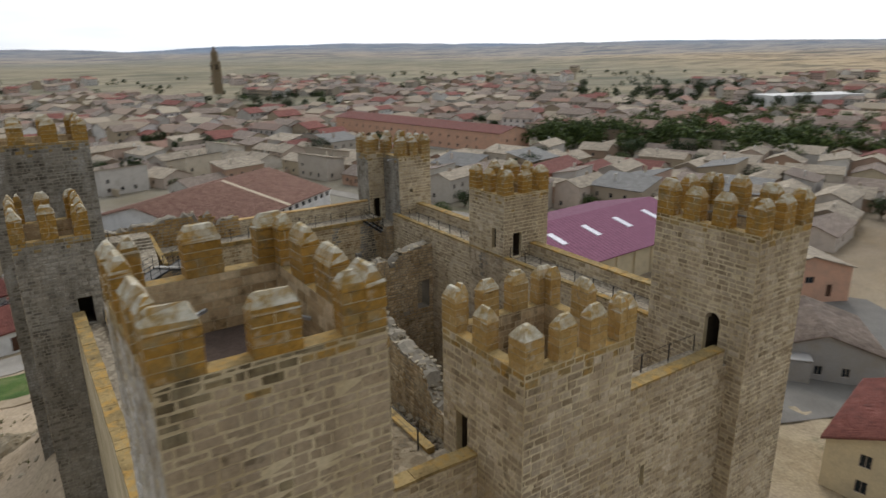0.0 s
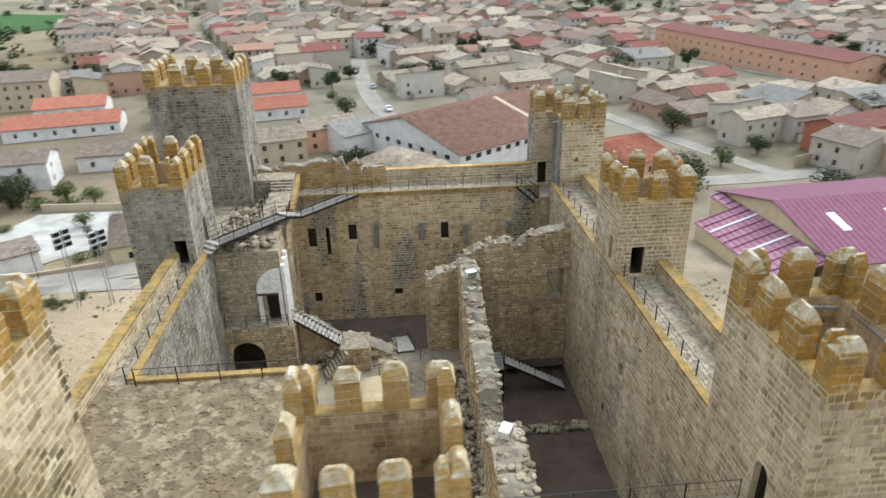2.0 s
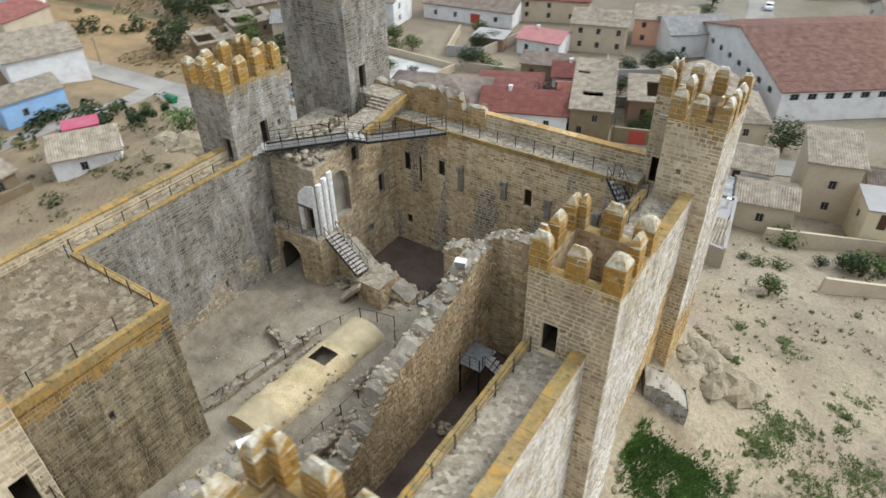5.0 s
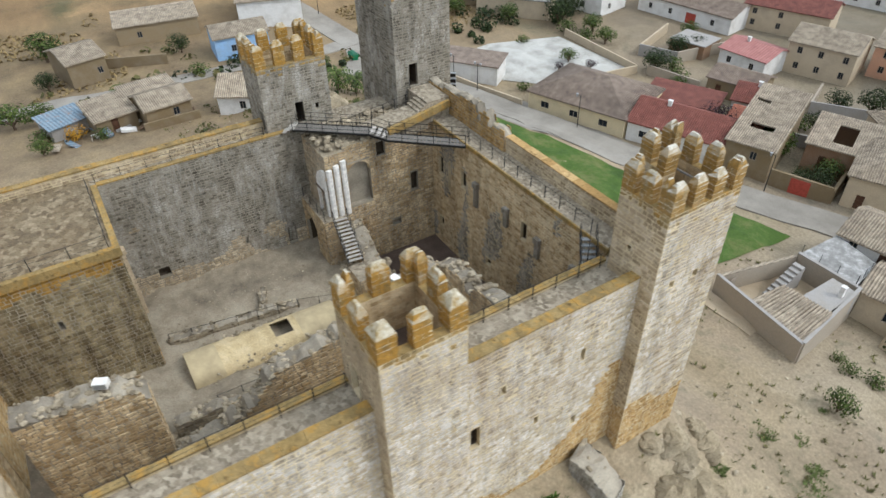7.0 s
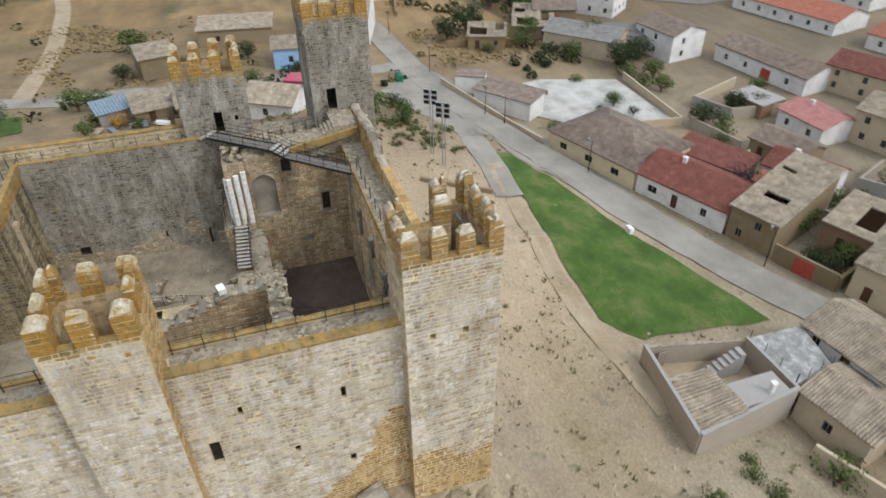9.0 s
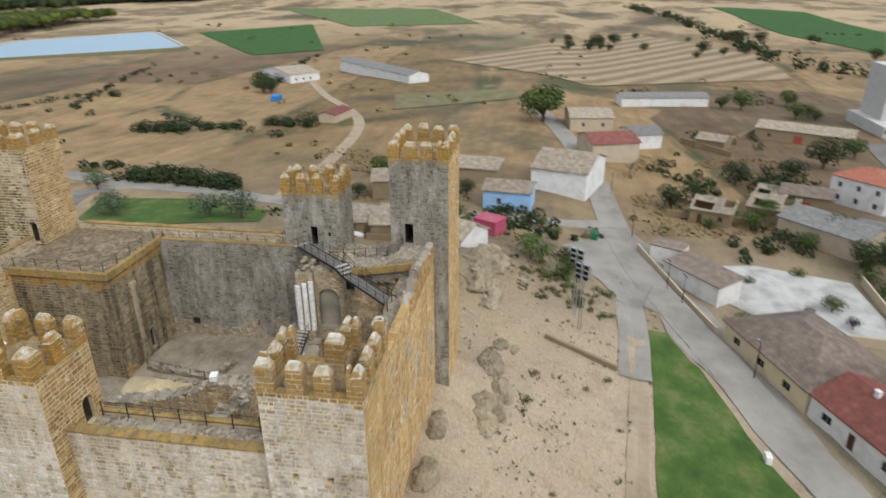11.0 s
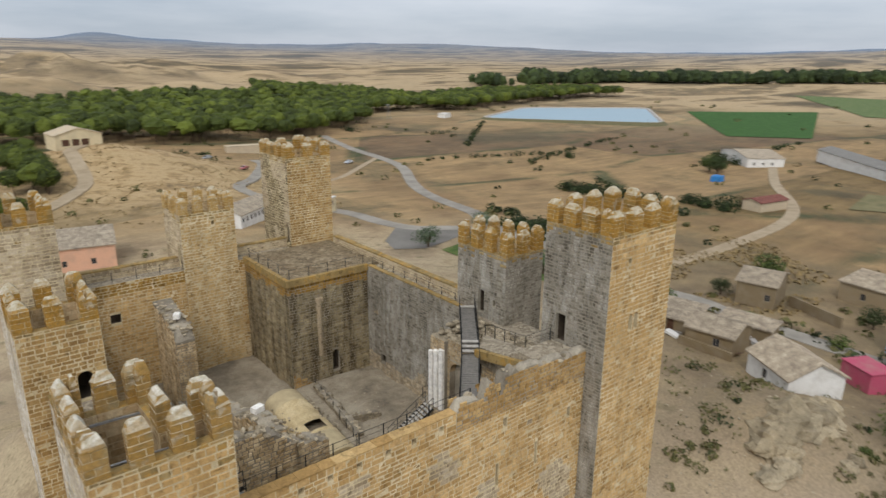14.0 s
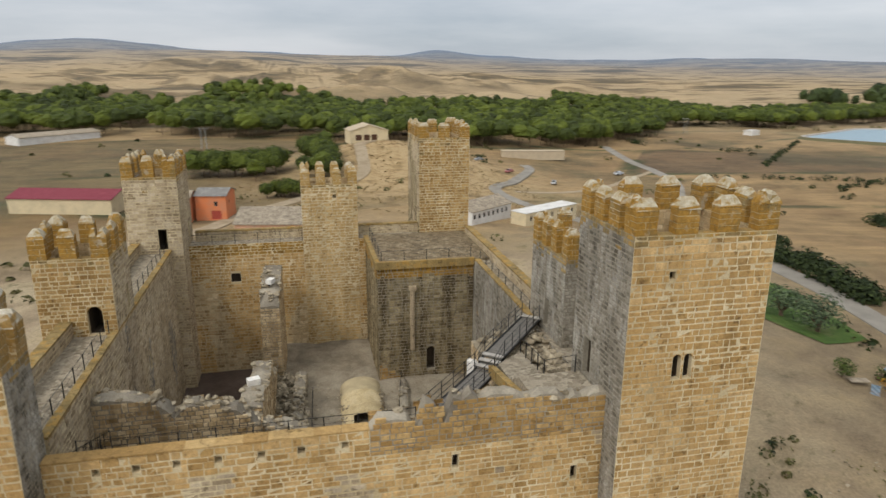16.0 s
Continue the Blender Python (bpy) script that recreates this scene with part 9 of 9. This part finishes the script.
def palm(label, x, y, h):
    e = thing("palm_tree", label, "palm tree", (0, 0, 0), "palms")
    r, g, f = random.Random(int(x * 7)), Geo(), Geo()
    g.tube((0, 0, -0.5), (0, 0, h), 0.28, 0.24, 8)
    for i in range(34):
        a, el = i * 2.4, r.uniform(-0.5, 1.2)
        d = Vector((math.cos(a), math.sin(a), 0))
        prev = Vector((0, 0, h))
        for k in range(6):
            t = (k + 1) / 6
            p = Vector((0, 0, h)) + d * 2.6 * t + Vector((0, 0, 1.9 * math.sin(el) * t - 1.6 * t * t))
            s = d.cross(Vector((0, 0, 1))) * 0.42 * math.sin(math.pi * min(0.95, t))
            f.add([prev, p + s + Vector((0, 0, -0.2)), p, p - s + Vector((0, 0, -0.2))], ((0, 1, 2), (0, 2, 3)))
            prev = p
    part("trunk", g.mesh("trunk", BARK), BARK, e)
    part("fronds", f.mesh("fronds", LEAF), LEAF, e)
    for c in e.children:
        c.matrix_parent_inverse = Matrix.Identity(4)
    e.matrix_basis = Matrix.Translation((x, y, ground_z(x, y)))


palm("bushy green palm tree below the crag", -33.5, 66.5, 2.6)
palm("bushy green palm tree below the crag", -37.0, 65.0, 3.0)
bin_z = ground_z(-55.6, 76.2)
skip = thing("rubbish_container", "green plastic rubbish container on the concrete plaza", "container", (-55.6, 76.2, bin_z))
g = Geo()
g.add([(-56.4, 75.7, bin_z), (-54.8, 75.7, bin_z), (-54.8, 76.7, bin_z), (-56.4, 76.7, bin_z), (-56.6, 75.55, bin_z + 1.2), (-54.6, 75.55, bin_z + 1.2), (-54.6, 76.85, bin_z + 1.2), (-56.6, 76.85, bin_z + 1.2)], ((3, 2, 1, 0), (4, 5, 6, 7), (0, 1, 5, 4), (1, 2, 6, 5), (2, 3, 7, 6), (3, 0, 4, 7)))
part("body", g, plain("green_container", "1f6b45", 0.5), skip)
g = Geo()
g.add([(-56.65, 75.5, bin_z + 1.21), (-54.55, 75.5, bin_z + 1.21), (-54.55, 76.9, bin_z + 1.21), (-56.65, 76.9, bin_z + 1.21), (-56.5, 75.9, bin_z + 1.45), (-54.7, 75.9, bin_z + 1.45), (-54.7, 76.6, bin_z + 1.45), (-56.5, 76.6, bin_z + 1.45)], ((3, 2, 1, 0), (4, 5, 6, 7), (0, 1, 5, 4), (1, 2, 6, 5), (2, 3, 7, 6), (3, 0, 4, 7)))
part("lid", g, plain("dark_green_lid", "185538", 0.45), skip)


def dome(geo, rng, c, radii):
    """The dense inside of a pine's crown: an uneven lump, flatter below."""
    s, rings, n = Vector((rng.uniform(0, 90), rng.uniform(0, 90), 0)), [], 9
    for i, f in enumerate((-0.75, -0.35, 0.1, 0.5, 0.82)):
        w = math.sqrt(1 - f * f)
        row = []
        for j in range(n):
            d = Vector((w * math.cos(6.2832 * j / n), w * math.sin(6.2832 * j / n), f))
            k = 0.84 * (1 + 0.5 * noise.noise(d * 1.7 + s))
            row.append((c[0] + radii[0] * d.x * k, c[1] + radii[1] * d.y * k, c[2] + radii[2] * d.z * k))
        rings.append(row)
    v = [p for row in rings for p in row] + [(c[0], c[1], c[2] + radii[2] * 0.95)]
    f = [(i * n + j, i * n + (j + 1) % n, (i + 1) * n + (j + 1) % n, (i + 1) * n + j) for i in range(4) for j in range(n)]
    geo.add(v, f + [(4 * n + j, 4 * n + (j + 1) % n, 5 * n) for j in range(n)])


def pine_wood():
    """The pine plantation south of the castle: trunks and rounded crowns, one sheet of wood."""
    r, g, tr = random.Random(55), Geo(), Geo()
    rim = ((-640, -395), (-470, -392), (-370, -350), (-342, -345), (-300, -362), (-246, -368), (-205, -300), (-160, -268), (-120, -256), (-85, -240), (-62, -246), (-20, -250), (28, -264), (92, -290), (150, -288), (340, -300))
    count = 0
    while count < 2600:
        x, y = r.uniform(-620, 330), r.uniform(-660, -236)
        front = next(y0 + (y1 - y0) * (x - x0) / (x1 - x0) for (x0, y0), (x1, y1) in zip(rim, rim[1:]) if x <= x1)
        depth = 205 + 45 * noise.noise(Vector((x / 80, 0, 0))) if x > -345 else 90
        if 98 < x < 110 or not front - depth < y < front + 6 * noise.noise(Vector((x / 15, 3, 0))):
            continue
        near = y > front - 45
        if not near and r.random() < 0.3:
            continue
        count += 1
        z, h = ground_z(x, y), r.uniform(11, 14)
        tr.tube((x, y, z - 0.5), (x, y, z + h * 0.85), 0.17, 0.1, 4)
        c = r.uniform(3.8, 6.0)
        dome(g, r, (x, y, z + h * 0.64), (c, c, h * 0.33))
        crown(g, r, (x, y, z + h * 0.66), (c * 1.08, c * 1.08, h * 0.35), 150 if near else 40, 0.4 if near else 0.66)
    single("pine_wood_trunks", tr, BARK, "brown trunks of the pine plantation", "trunks", "", "stuff")
    single("pine_wood", g, LEAF_PINE, "dense green pine plantation beyond the castle", "pine wood", "", "stuff")
    g, tr = Geo(), Geo()
    for i in range(78):
        k = r.random()
        x, y = (r.uniform(25, 56), r.gauss(-154, 5)) if i < 34 else (14 - 5 * k + r.gauss(0, 2.6), -170 + 32 * k + r.gauss(0, 2)) if i < 66 else (r.gauss(23.5, 3.5), -100 - 0.55 * 23 + r.gauss(0, 2))
        x = max(x, 9.0)
        z, h = ground_z(x, y), r.uniform(7.5, 10.5) * (0.5 if i >= 66 else 1)
        tr.tube((x, y, z - 0.5), (x, y, z + h * 0.8), 0.16, 0.1, 4)
        c = h * r.uniform(0.4, 0.52)
        dome(g, r, (x, y, z + h * 0.6), (c * 0.9, c * 0.9, h * 0.32))
        crown(g, r, (x, y, z + h * 0.62), (c, c, h * 0.36), 330, 0.34)
    single("pine_clump_trunks", tr, BARK, "brown trunks of the pine clump", "trunks", "", "stuff")
    single("pine_clump", g, LEAF_PINE, "clump of rounded green pines", "pine wood", "", "stuff")
    g = Geo()
    line = [Vector(p) for p in ((-600, -640), (-720, -618), (-846, -580), (-1010, -386), (-1085, -193), (-1282, 4), (-1430, 190), (-1560, 420))]
    for p, q in zip(line, line[1:]):
        for _ in range(int((q - p).length * 1.1)):
            c = p + (q - p) * r.random() + Vector((r.uniform(-45, 0), r.gauss(0, 10)))
            if noise.noise(Vector((c.x / 90, c.y / 90, 6))) < -0.32:
                continue
            s = r.uniform(4.0, 9.5) * (1 + 0.4 * noise.noise(Vector((c.x / 60, c.y / 60, 1))))
            dome(g, r, (c.x, c.y, ground_z(c.x, c.y) + s * 1.1), (s * 0.95, s * 0.95, s * 1.1))
            crown(g, r, (c.x, c.y, ground_z(c.x, c.y) + s * 1.2), (s, s, s), 10, 2.0)
    pts = [Vector(p) for p in ((-912, 168), (-649, 191), (-468, 201), (-349, 197), (-306, 208), (-290, 232))]
    for p, q in zip(pts, pts[1:]):
        for i in range(int((q - p).length / 4)):
            c = p + (q - p) * r.random() + Vector((r.gauss(0, 5), r.gauss(0, 5)))
            s = r.uniform(2.0, 4.2)
            crown(g, r, (c.x, c.y, ground_z(c.x, c.y) + s * 0.7), (s, s, s), 22, 1.1)
    single("far_tree_belts", g, LEAF_DARK, "dark belts of trees far across the fields", "trees", "", "stuff")


pine_wood()


def dry_grass():
    """Golden tufts on the waste ground west of the street and below the pine wood."""
    r, g = random.Random(67), Geo()
    for _ in range(9000):
        k = r.random()
        x, y = (r.uniform(-125, -64), r.uniform(86, 128)) if k < 0.45 else (r.uniform(-110, -66), r.uniform(6, 40)) if k < 0.7 else (r.uniform(-60, 40), r.uniform(-200, -80))
        if noise.noise(Vector((x * 0.07, y * 0.07, 12))) < -0.02 or not free(x, y, 0.5):
            continue
        z, s = ground_z(x, y), r.uniform(0.25, 0.6)
        for q in range(3):
            a = r.uniform(0, 6.28)
            d = Vector((math.cos(a), math.sin(a), 0)) * s
            g.add([(x - d.y * 0.6, y + d.x * 0.6, z - 0.05), (x + d.y * 0.6, y - d.x * 0.6, z - 0.05), (x + d.x, y + d.y, z + s * r.uniform(0.5, 1.0))], ((0, 1, 2),))
    single("dry_grass", g, LEAF_STRAW, "straw-coloured dry grass on waste ground", "grass", "", "stuff")


dry_grass()


def scrub():
    """Tufts of dry grass and weeds on the castle slope."""
    r, g = random.Random(66), Geo()
    for _ in range(5200):
        x, y = r.uniform(-45, 62), r.uniform(38, 98)
        dx, dy = max(CX0 - x, x - CX1, 0), max(CY0 - y, y - CY1, 0)
        if dx + dy < 0.6 or noise.noise(Vector((x * 0.13, y * 0.13, 9))) < 0.02 or not free(x, y, 0.5):
            continue
        if -21 < x < 21 and y > 77:
            continue
        z, s = ground_z(x, y), r.uniform(0.1, 0.34)
        for k in range(5):
            a = r.uniform(0, 6.28)
            d = Vector((math.cos(a), math.sin(a), 0)) * s
            g.add([(x - d.y * 0.3, y + d.x * 0.3, z - 0.05), (x + d.y * 0.3, y - d.x * 0.3, z - 0.05), (x + d.x, y + d.y, z + s * r.uniform(0.6, 1.2))], ((0, 1, 2),))
    h, w = Geo(), Geo()
    def blade(geo, x, y, s, n=3, tall=0.9):
        z = ground_z(x, y)
        for _ in range(n):
            a = r.uniform(0, 6.28)
            d = Vector((math.cos(a), math.sin(a), 0)) * s
            geo.add([(x - d.y * 0.3, y + d.x * 0.3, z - 0.05), (x + d.y * 0.3, y - d.x * 0.3, z - 0.05), (x + d.x, y + d.y, z + s * r.uniform(0.4, tall))], ((0, 1, 2),))
    # the lush patch at the wall's foot
    for _ in range(9000):
        a, d = r.uniform(0, 6.28), math.sqrt(r.random())
        d *= 1 + 0.35 * noise.noise(Vector((math.cos(a) * 1.5, math.sin(a) * 1.5, 4)))
        d *= 1 + 0.4 * r.random() ** 3
        x, y = 39.3 + 3.7 * d * math.cos(a), 44.9 + 3.4 * d * math.sin(a)
        if x > 35.4:
            blade(h, x, y, r.uniform(0.14, 0.34))
    # lighter weeds in loose drifts and single tufts
    drifts = ((43.2, 53.4, 0.8, 130), (44.2, 55.6, 0.9, 150), (43.0, 56.8, 0.6, 70), (45.6, 57.4, 0.7, 60), (41.4, 57.8, 0.5, 50), (49.6, 55.6, 1.1, 150), (51.2, 57.0, 0.8, 90), (47.6, 53.0, 1.0, 120), (47.9, 61.6, 0.5, 40), (49.3, 64.6, 0.6, 50), (48.4, 59.4, 0.4, 30), (39.4, 60.1, 0.3, 25), (38.2, 67.2, 0.5, 45), (43.4, 66.3, 0.6, 40), (42.3, 67.8, 0.4, 25), (40.2, 69.6, 0.4, 25), (41.5, 49.6, 0.8, 60), (45.2, 49.0, 0.8, 60), (52.5, 62.0, 0.5, 30))
    for x0, y0, d, n in drifts:
        for _ in range(n):
            x, y, s = r.gauss(x0, d), r.gauss(y0, d), r.uniform(0.12, 0.3)
            for _ in range(3):
                blade(w, x + r.gauss(0, 0.12), y + r.gauss(0, 0.12), s, 3)
    single("slope_weeds_green", w, LEAF_WEED, "loose drifts of grey-green weeds on the east slope", "weeds", "", "stuff")
    single("slope_grass", h, LEAF_LUSH, "lush green grass on the east slope", "grass", "", "stuff")
    single("slope_weeds", g, LEAF_DRY, "tufts of dry grass and weeds on the slope", "grass", "", "stuff")


scrub()


def crags():
    """Rock outcrops at the foot of the walls and on the knoll."""
    r, k = random.Random(12), 0
    for x, y, n, s, dz in ((36.2, 57.5, 9, 1.6, -0.5), (37.4, 55.6, 5, 1.0, 0.2), (12, 57.9, 8, 0.9, 0), (6.5, 61, 8, 1.4, 0), (19, 57.9, 8, 0.9, 0), (25, 57.9, 7, 0.9, 0), (-3, 61, 11, 1.3, 0), (2.5, 62.5, 9, 1.2, -0.2), (-9.5, 63.8, 9, 0.5, 0), (-22.5, 58, 10, 0.9, 0), (-27, 60.5, 10, 0.9, 0), (-24.5, 64, 8, 0.7, 0), (-24, 57.5, 12, 2.3, -0.4), (-30, 58.5, 7, 1.6, 0), (-19, 60, 6, 1.2, 0), (-9, 62, 6, 0.8, 0), (38, 60, 5, 1.0, 0)):
        e = thing("rock_outcrop", "weathered pale grey rock outcrop on the knoll", "rock", (x, y, ground_z(x, y)), "rock outcrops")
        for _ in range(n):
            g = Geo()
            px, py = x + r.gauss(0, s * 1.1), y + abs(r.gauss(0, s * 0.5)) * (1 if y > 58 else 0.6)
            if CX0 - 0.3 < px < CX1 + 0.4 and py < CY1 + 0.5 and y < 62 and x > 0:
                px = max(px, 36.0) if x > 35 else px
                py = max(py, 57.9 if 8 < x < 27 else 59.6) if x <= 35 else py
            k = s * r.uniform(0.5, 1.15)
            g.boulder((px, py, ground_z(px, py) + dz - 0.15 * k), (k * r.uniform(0.9, 1.4), k * r.uniform(0.8, 1.2), k * r.uniform(0.55, 0.9)), r)
            part("rock", g, CRAG, e)
    g = Geo()
    for _ in range(1500):
        x, y = r.uniform(-40, 58), r.uniform(40, 84)
        dx, dy = max(CX0 - x, x - CX1, 0), max(CY0 - y, y - CY1, 0)
        if dx + dy < 0.5 or (y > 77 and -22 < x < 21):
            continue
        g.rock((x, y, ground_z(x, y)), r.uniform(0.05, 0.22) * (1.5 if dx + dy < 5 else 1), r)
    single("scattered_stones", g, RUBBLE, "loose stones scattered over the slope", "stones", "", "stuff")


ruin("ruined_footing", "low grey broken footing below the east wall", (34.5, 50.0), (37.6, 51.2), 1.9, -6, [(0, -0.4), (0.4, -0.9), (0.7, -1.7), (1, -2.6)], GREY, 78, (), 5)
CRAG = stone_material("weathered_crag", "83755d", "9b8b6e", "ab9c80", "5f5747", 0.6, 0.0, False, 0.3, 0.3)
crags()

# ---- street furniture ----
def light_mast(label, x, y, h, rz):
    e = thing("floodlight_mast", label, "floodlight mast", (0, 0, 0), "floodlight masts")
    for dx in (-0.5, 0.5):
        g = Geo()
        g.tube((dx * 0.4, 0, -0.5), (dx * 0.4, 0, h), 0.07, 0.06, 8)
        part("pole", g.mesh("pole", GALV), GALV, e)
    for i in range(6):
        g = Geo()
        cx, cz = (-0.55, 0.55)[i % 2], h - 0.3 - 0.75 * (i // 2)
        g.box(cx - 0.4, -0.45, cz - 0.28, cx + 0.4, -0.1, cz + 0.28)
        p = part("lamp_housing", g.mesh("lamp_housing", GALV), GALV, e)
        g = Geo()
        g.box(cx - 0.34, -0.47, cz - 0.22, cx + 0.34, -0.452, cz + 0.22)
        part("lens", g.mesh("lens", BLACKISH), BLACKISH, e)
    for c in e.children:
        c.matrix_parent_inverse = Matrix.Identity(4)
    e.matrix_basis = Matrix.Translation((x, y, ground_z(x, y))) @ Matrix.Rotation(rz, 4, "Z")


light_mast("twin-pole floodlight mast aimed at the castle", -16.0, 72.0, 9.5, radians(55))
light_mast("twin-pole floodlight mast aimed at the castle", -19.5, 71.4, 9.8, radians(55))


def street_lamp(label, x, y, h, arms=1):
    e = thing("street_lamp", label, "street lamp", (0, 0, 0), "street lamps")
    g = Geo()
    g.tube((0, 0, -0.5), (0, 0, h), 0.08, 0.05, 8)
    part("pole", g.mesh("pole", STEEL), STEEL, e)
    for s in (-1, 1)[:arms]:
        g = Geo()
        g.tube((0, 0, h - 0.2), (0.6 * s, 0, h), 0.03, 0.03, 6)
        part("arm", g.mesh("arm", STEEL), STEEL, e)
        g = Geo()
        g.tube((0.6 * s, 0, h + 0.12), (0.6 * s, 0, h - 0.35), 0.2, 0.11, 8)
        part("lantern", g.mesh("lantern", GALV), GALV, e)
    for c in e.children:
        c.matrix_parent_inverse = Matrix.Identity(4)
    e.matrix_basis = Matrix.Translation((x, y, ground_z(x, y))) @ Matrix.Rotation(0.3, 4, "Z")


for x, y, n in ((-33, 88.3, 2), (-38, 86.8, 1), (-14, 93.8, 1), (12, 104, 1), (-60, 83.6, 1), (-84, 81.5, 1)):
    street_lamp("dark iron street lamp beside the street", x, y, 5.6, n)
g = Geo()
g.box(1.6, 90.6, ground_z(2, 91) - 0.2, 2.6, 91.2, ground_z(2, 91) + 1.1)
single("utility_cabinet", g, WHITE, "white utility cabinet on the lawn's edge", "cabinet")


def power_pole(x, y, h):
    """Two grey posts tied by a crossbar with insulators."""
    z = ground_z(x, y)
    e = thing("power_pole", "grey twin-post power pole in the dry field", "power pole", (x, y, z), "power poles")
    for dx in (-1.1, 1.1):
        g = Geo()
        g.tube((x + dx, y, z - 0.5), (x + dx * 0.8, y, z + h), 0.2, 0.12, 7)
        part("post", g, GALV, e)
    g = Geo()
    g.beam((x - 2.2, y, z + h - 0.4), (x + 2.2, y, z + h - 0.4), 0.18)
    part("crossbar", g, GALV, e)
    for dx in (-2.0, 0.0, 2.0):
        g = Geo()
        g.tube((x + dx, y, z + h - 0.3), (x + dx, y, z + h + 0.25), 0.09, 0.07, 6)
        part("insulator", g, WHITE, e)


power_pole(61, -233, 9.5)
power_pole(-238, -322, 10.0)


def car_proto():
    e = thing("car", "parked car on the tarmac", "car", (0, 0, 0), "parked cars")
    k = Nodes("car_paint", 0.3)
    k.bsdf.inputs["Coat Weight"].default_value = 0.5
    paint = k.done(k.ramp(k.info.outputs["Random"], (0.0, rgb("b8babb")), (0.3, rgb("3d4654")), (0.55, rgb("8f2420")), (0.75, rgb("d5d5d2")), (1.0, rgb("2a2c2e"))))
    g = Geo()
    body = [(-2.1, 0.35), (-2.1, 0.75), (-1.95, 0.95), (-1.2, 1.0), (-0.75, 1.42), (0.75, 1.45), (1.35, 1.0), (2.0, 0.88), (2.12, 0.65), (2.1, 0.35)]
    n = len(body)
    g.add([(x, -0.82 + 0.1 * (z > 1.1), z) for x, z in body] + [(x, 0.82 - 0.1 * (z > 1.1), z) for x, z in body], [tuple(range(n)), tuple(range(2 * n - 1, n - 1, -1))] + [((i + 1) % n, i, n + i, n + (i + 1) % n) for i in range(n)])
    part("body", g.mesh("body", paint), paint, e)
    g = Geo()
    for s in (-1, 1):
        g.add([(-1.05, s * 0.79, 1.02), (1.15, s * 0.79, 1.02), (0.68, s * 0.74, 1.38), (-0.7, s * 0.74, 1.36)], ((0, 1, 2, 3),))
    g.add([(-1.16, -0.66, 1.06), (-1.16, 0.66, 1.06), (-0.8, 0.62, 1.41), (-0.8, -0.62, 1.41)], ((0, 1, 2, 3),))
    g.add([(1.33, -0.66, 1.04), (1.33, 0.66, 1.04), (0.8, 0.62, 1.44), (0.8, -0.62, 1.44)], ((0, 1, 2, 3),))
    part("windows", g.mesh("windows", GLASS), GLASS, e)
    for x in (-1.3, 1.3):
        for y in (-0.85, 0.65):
            g = Geo()
            g.tube((x, y, 0.32), (x, y + 0.2, 0.32), 0.32, 0.32, 12)
            part("wheel", g.mesh("wheel", BLACKISH), BLACKISH, e)
    for c in e.children:
        c.matrix_parent_inverse = Matrix.Identity(4)
    return e


car = car_proto()
SPOTS = [(-90, 188, 20), (-104, 189, 100), (-112, 168, 10), (-138, 198, 15), (-120, 186, 100), (-127, 176, 100), (-107, 196, 15), (-95, 160, 60), (17, 190, 98), (21, 172, 100), (12, 225, 95), (-75, -150, 60), (-62, -165, 40), (-55, -185, 20), (-112, -170, 20)]
for i, (x, y, a) in enumerate(SPOTS):
    m = Matrix.Translation((x, y, ground_z(x, y) + 0.16)) @ Matrix.Rotation(radians(a), 4, "Z")
    if i:
        copy_thing(car, m)
    else:
        car.matrix_basis = m
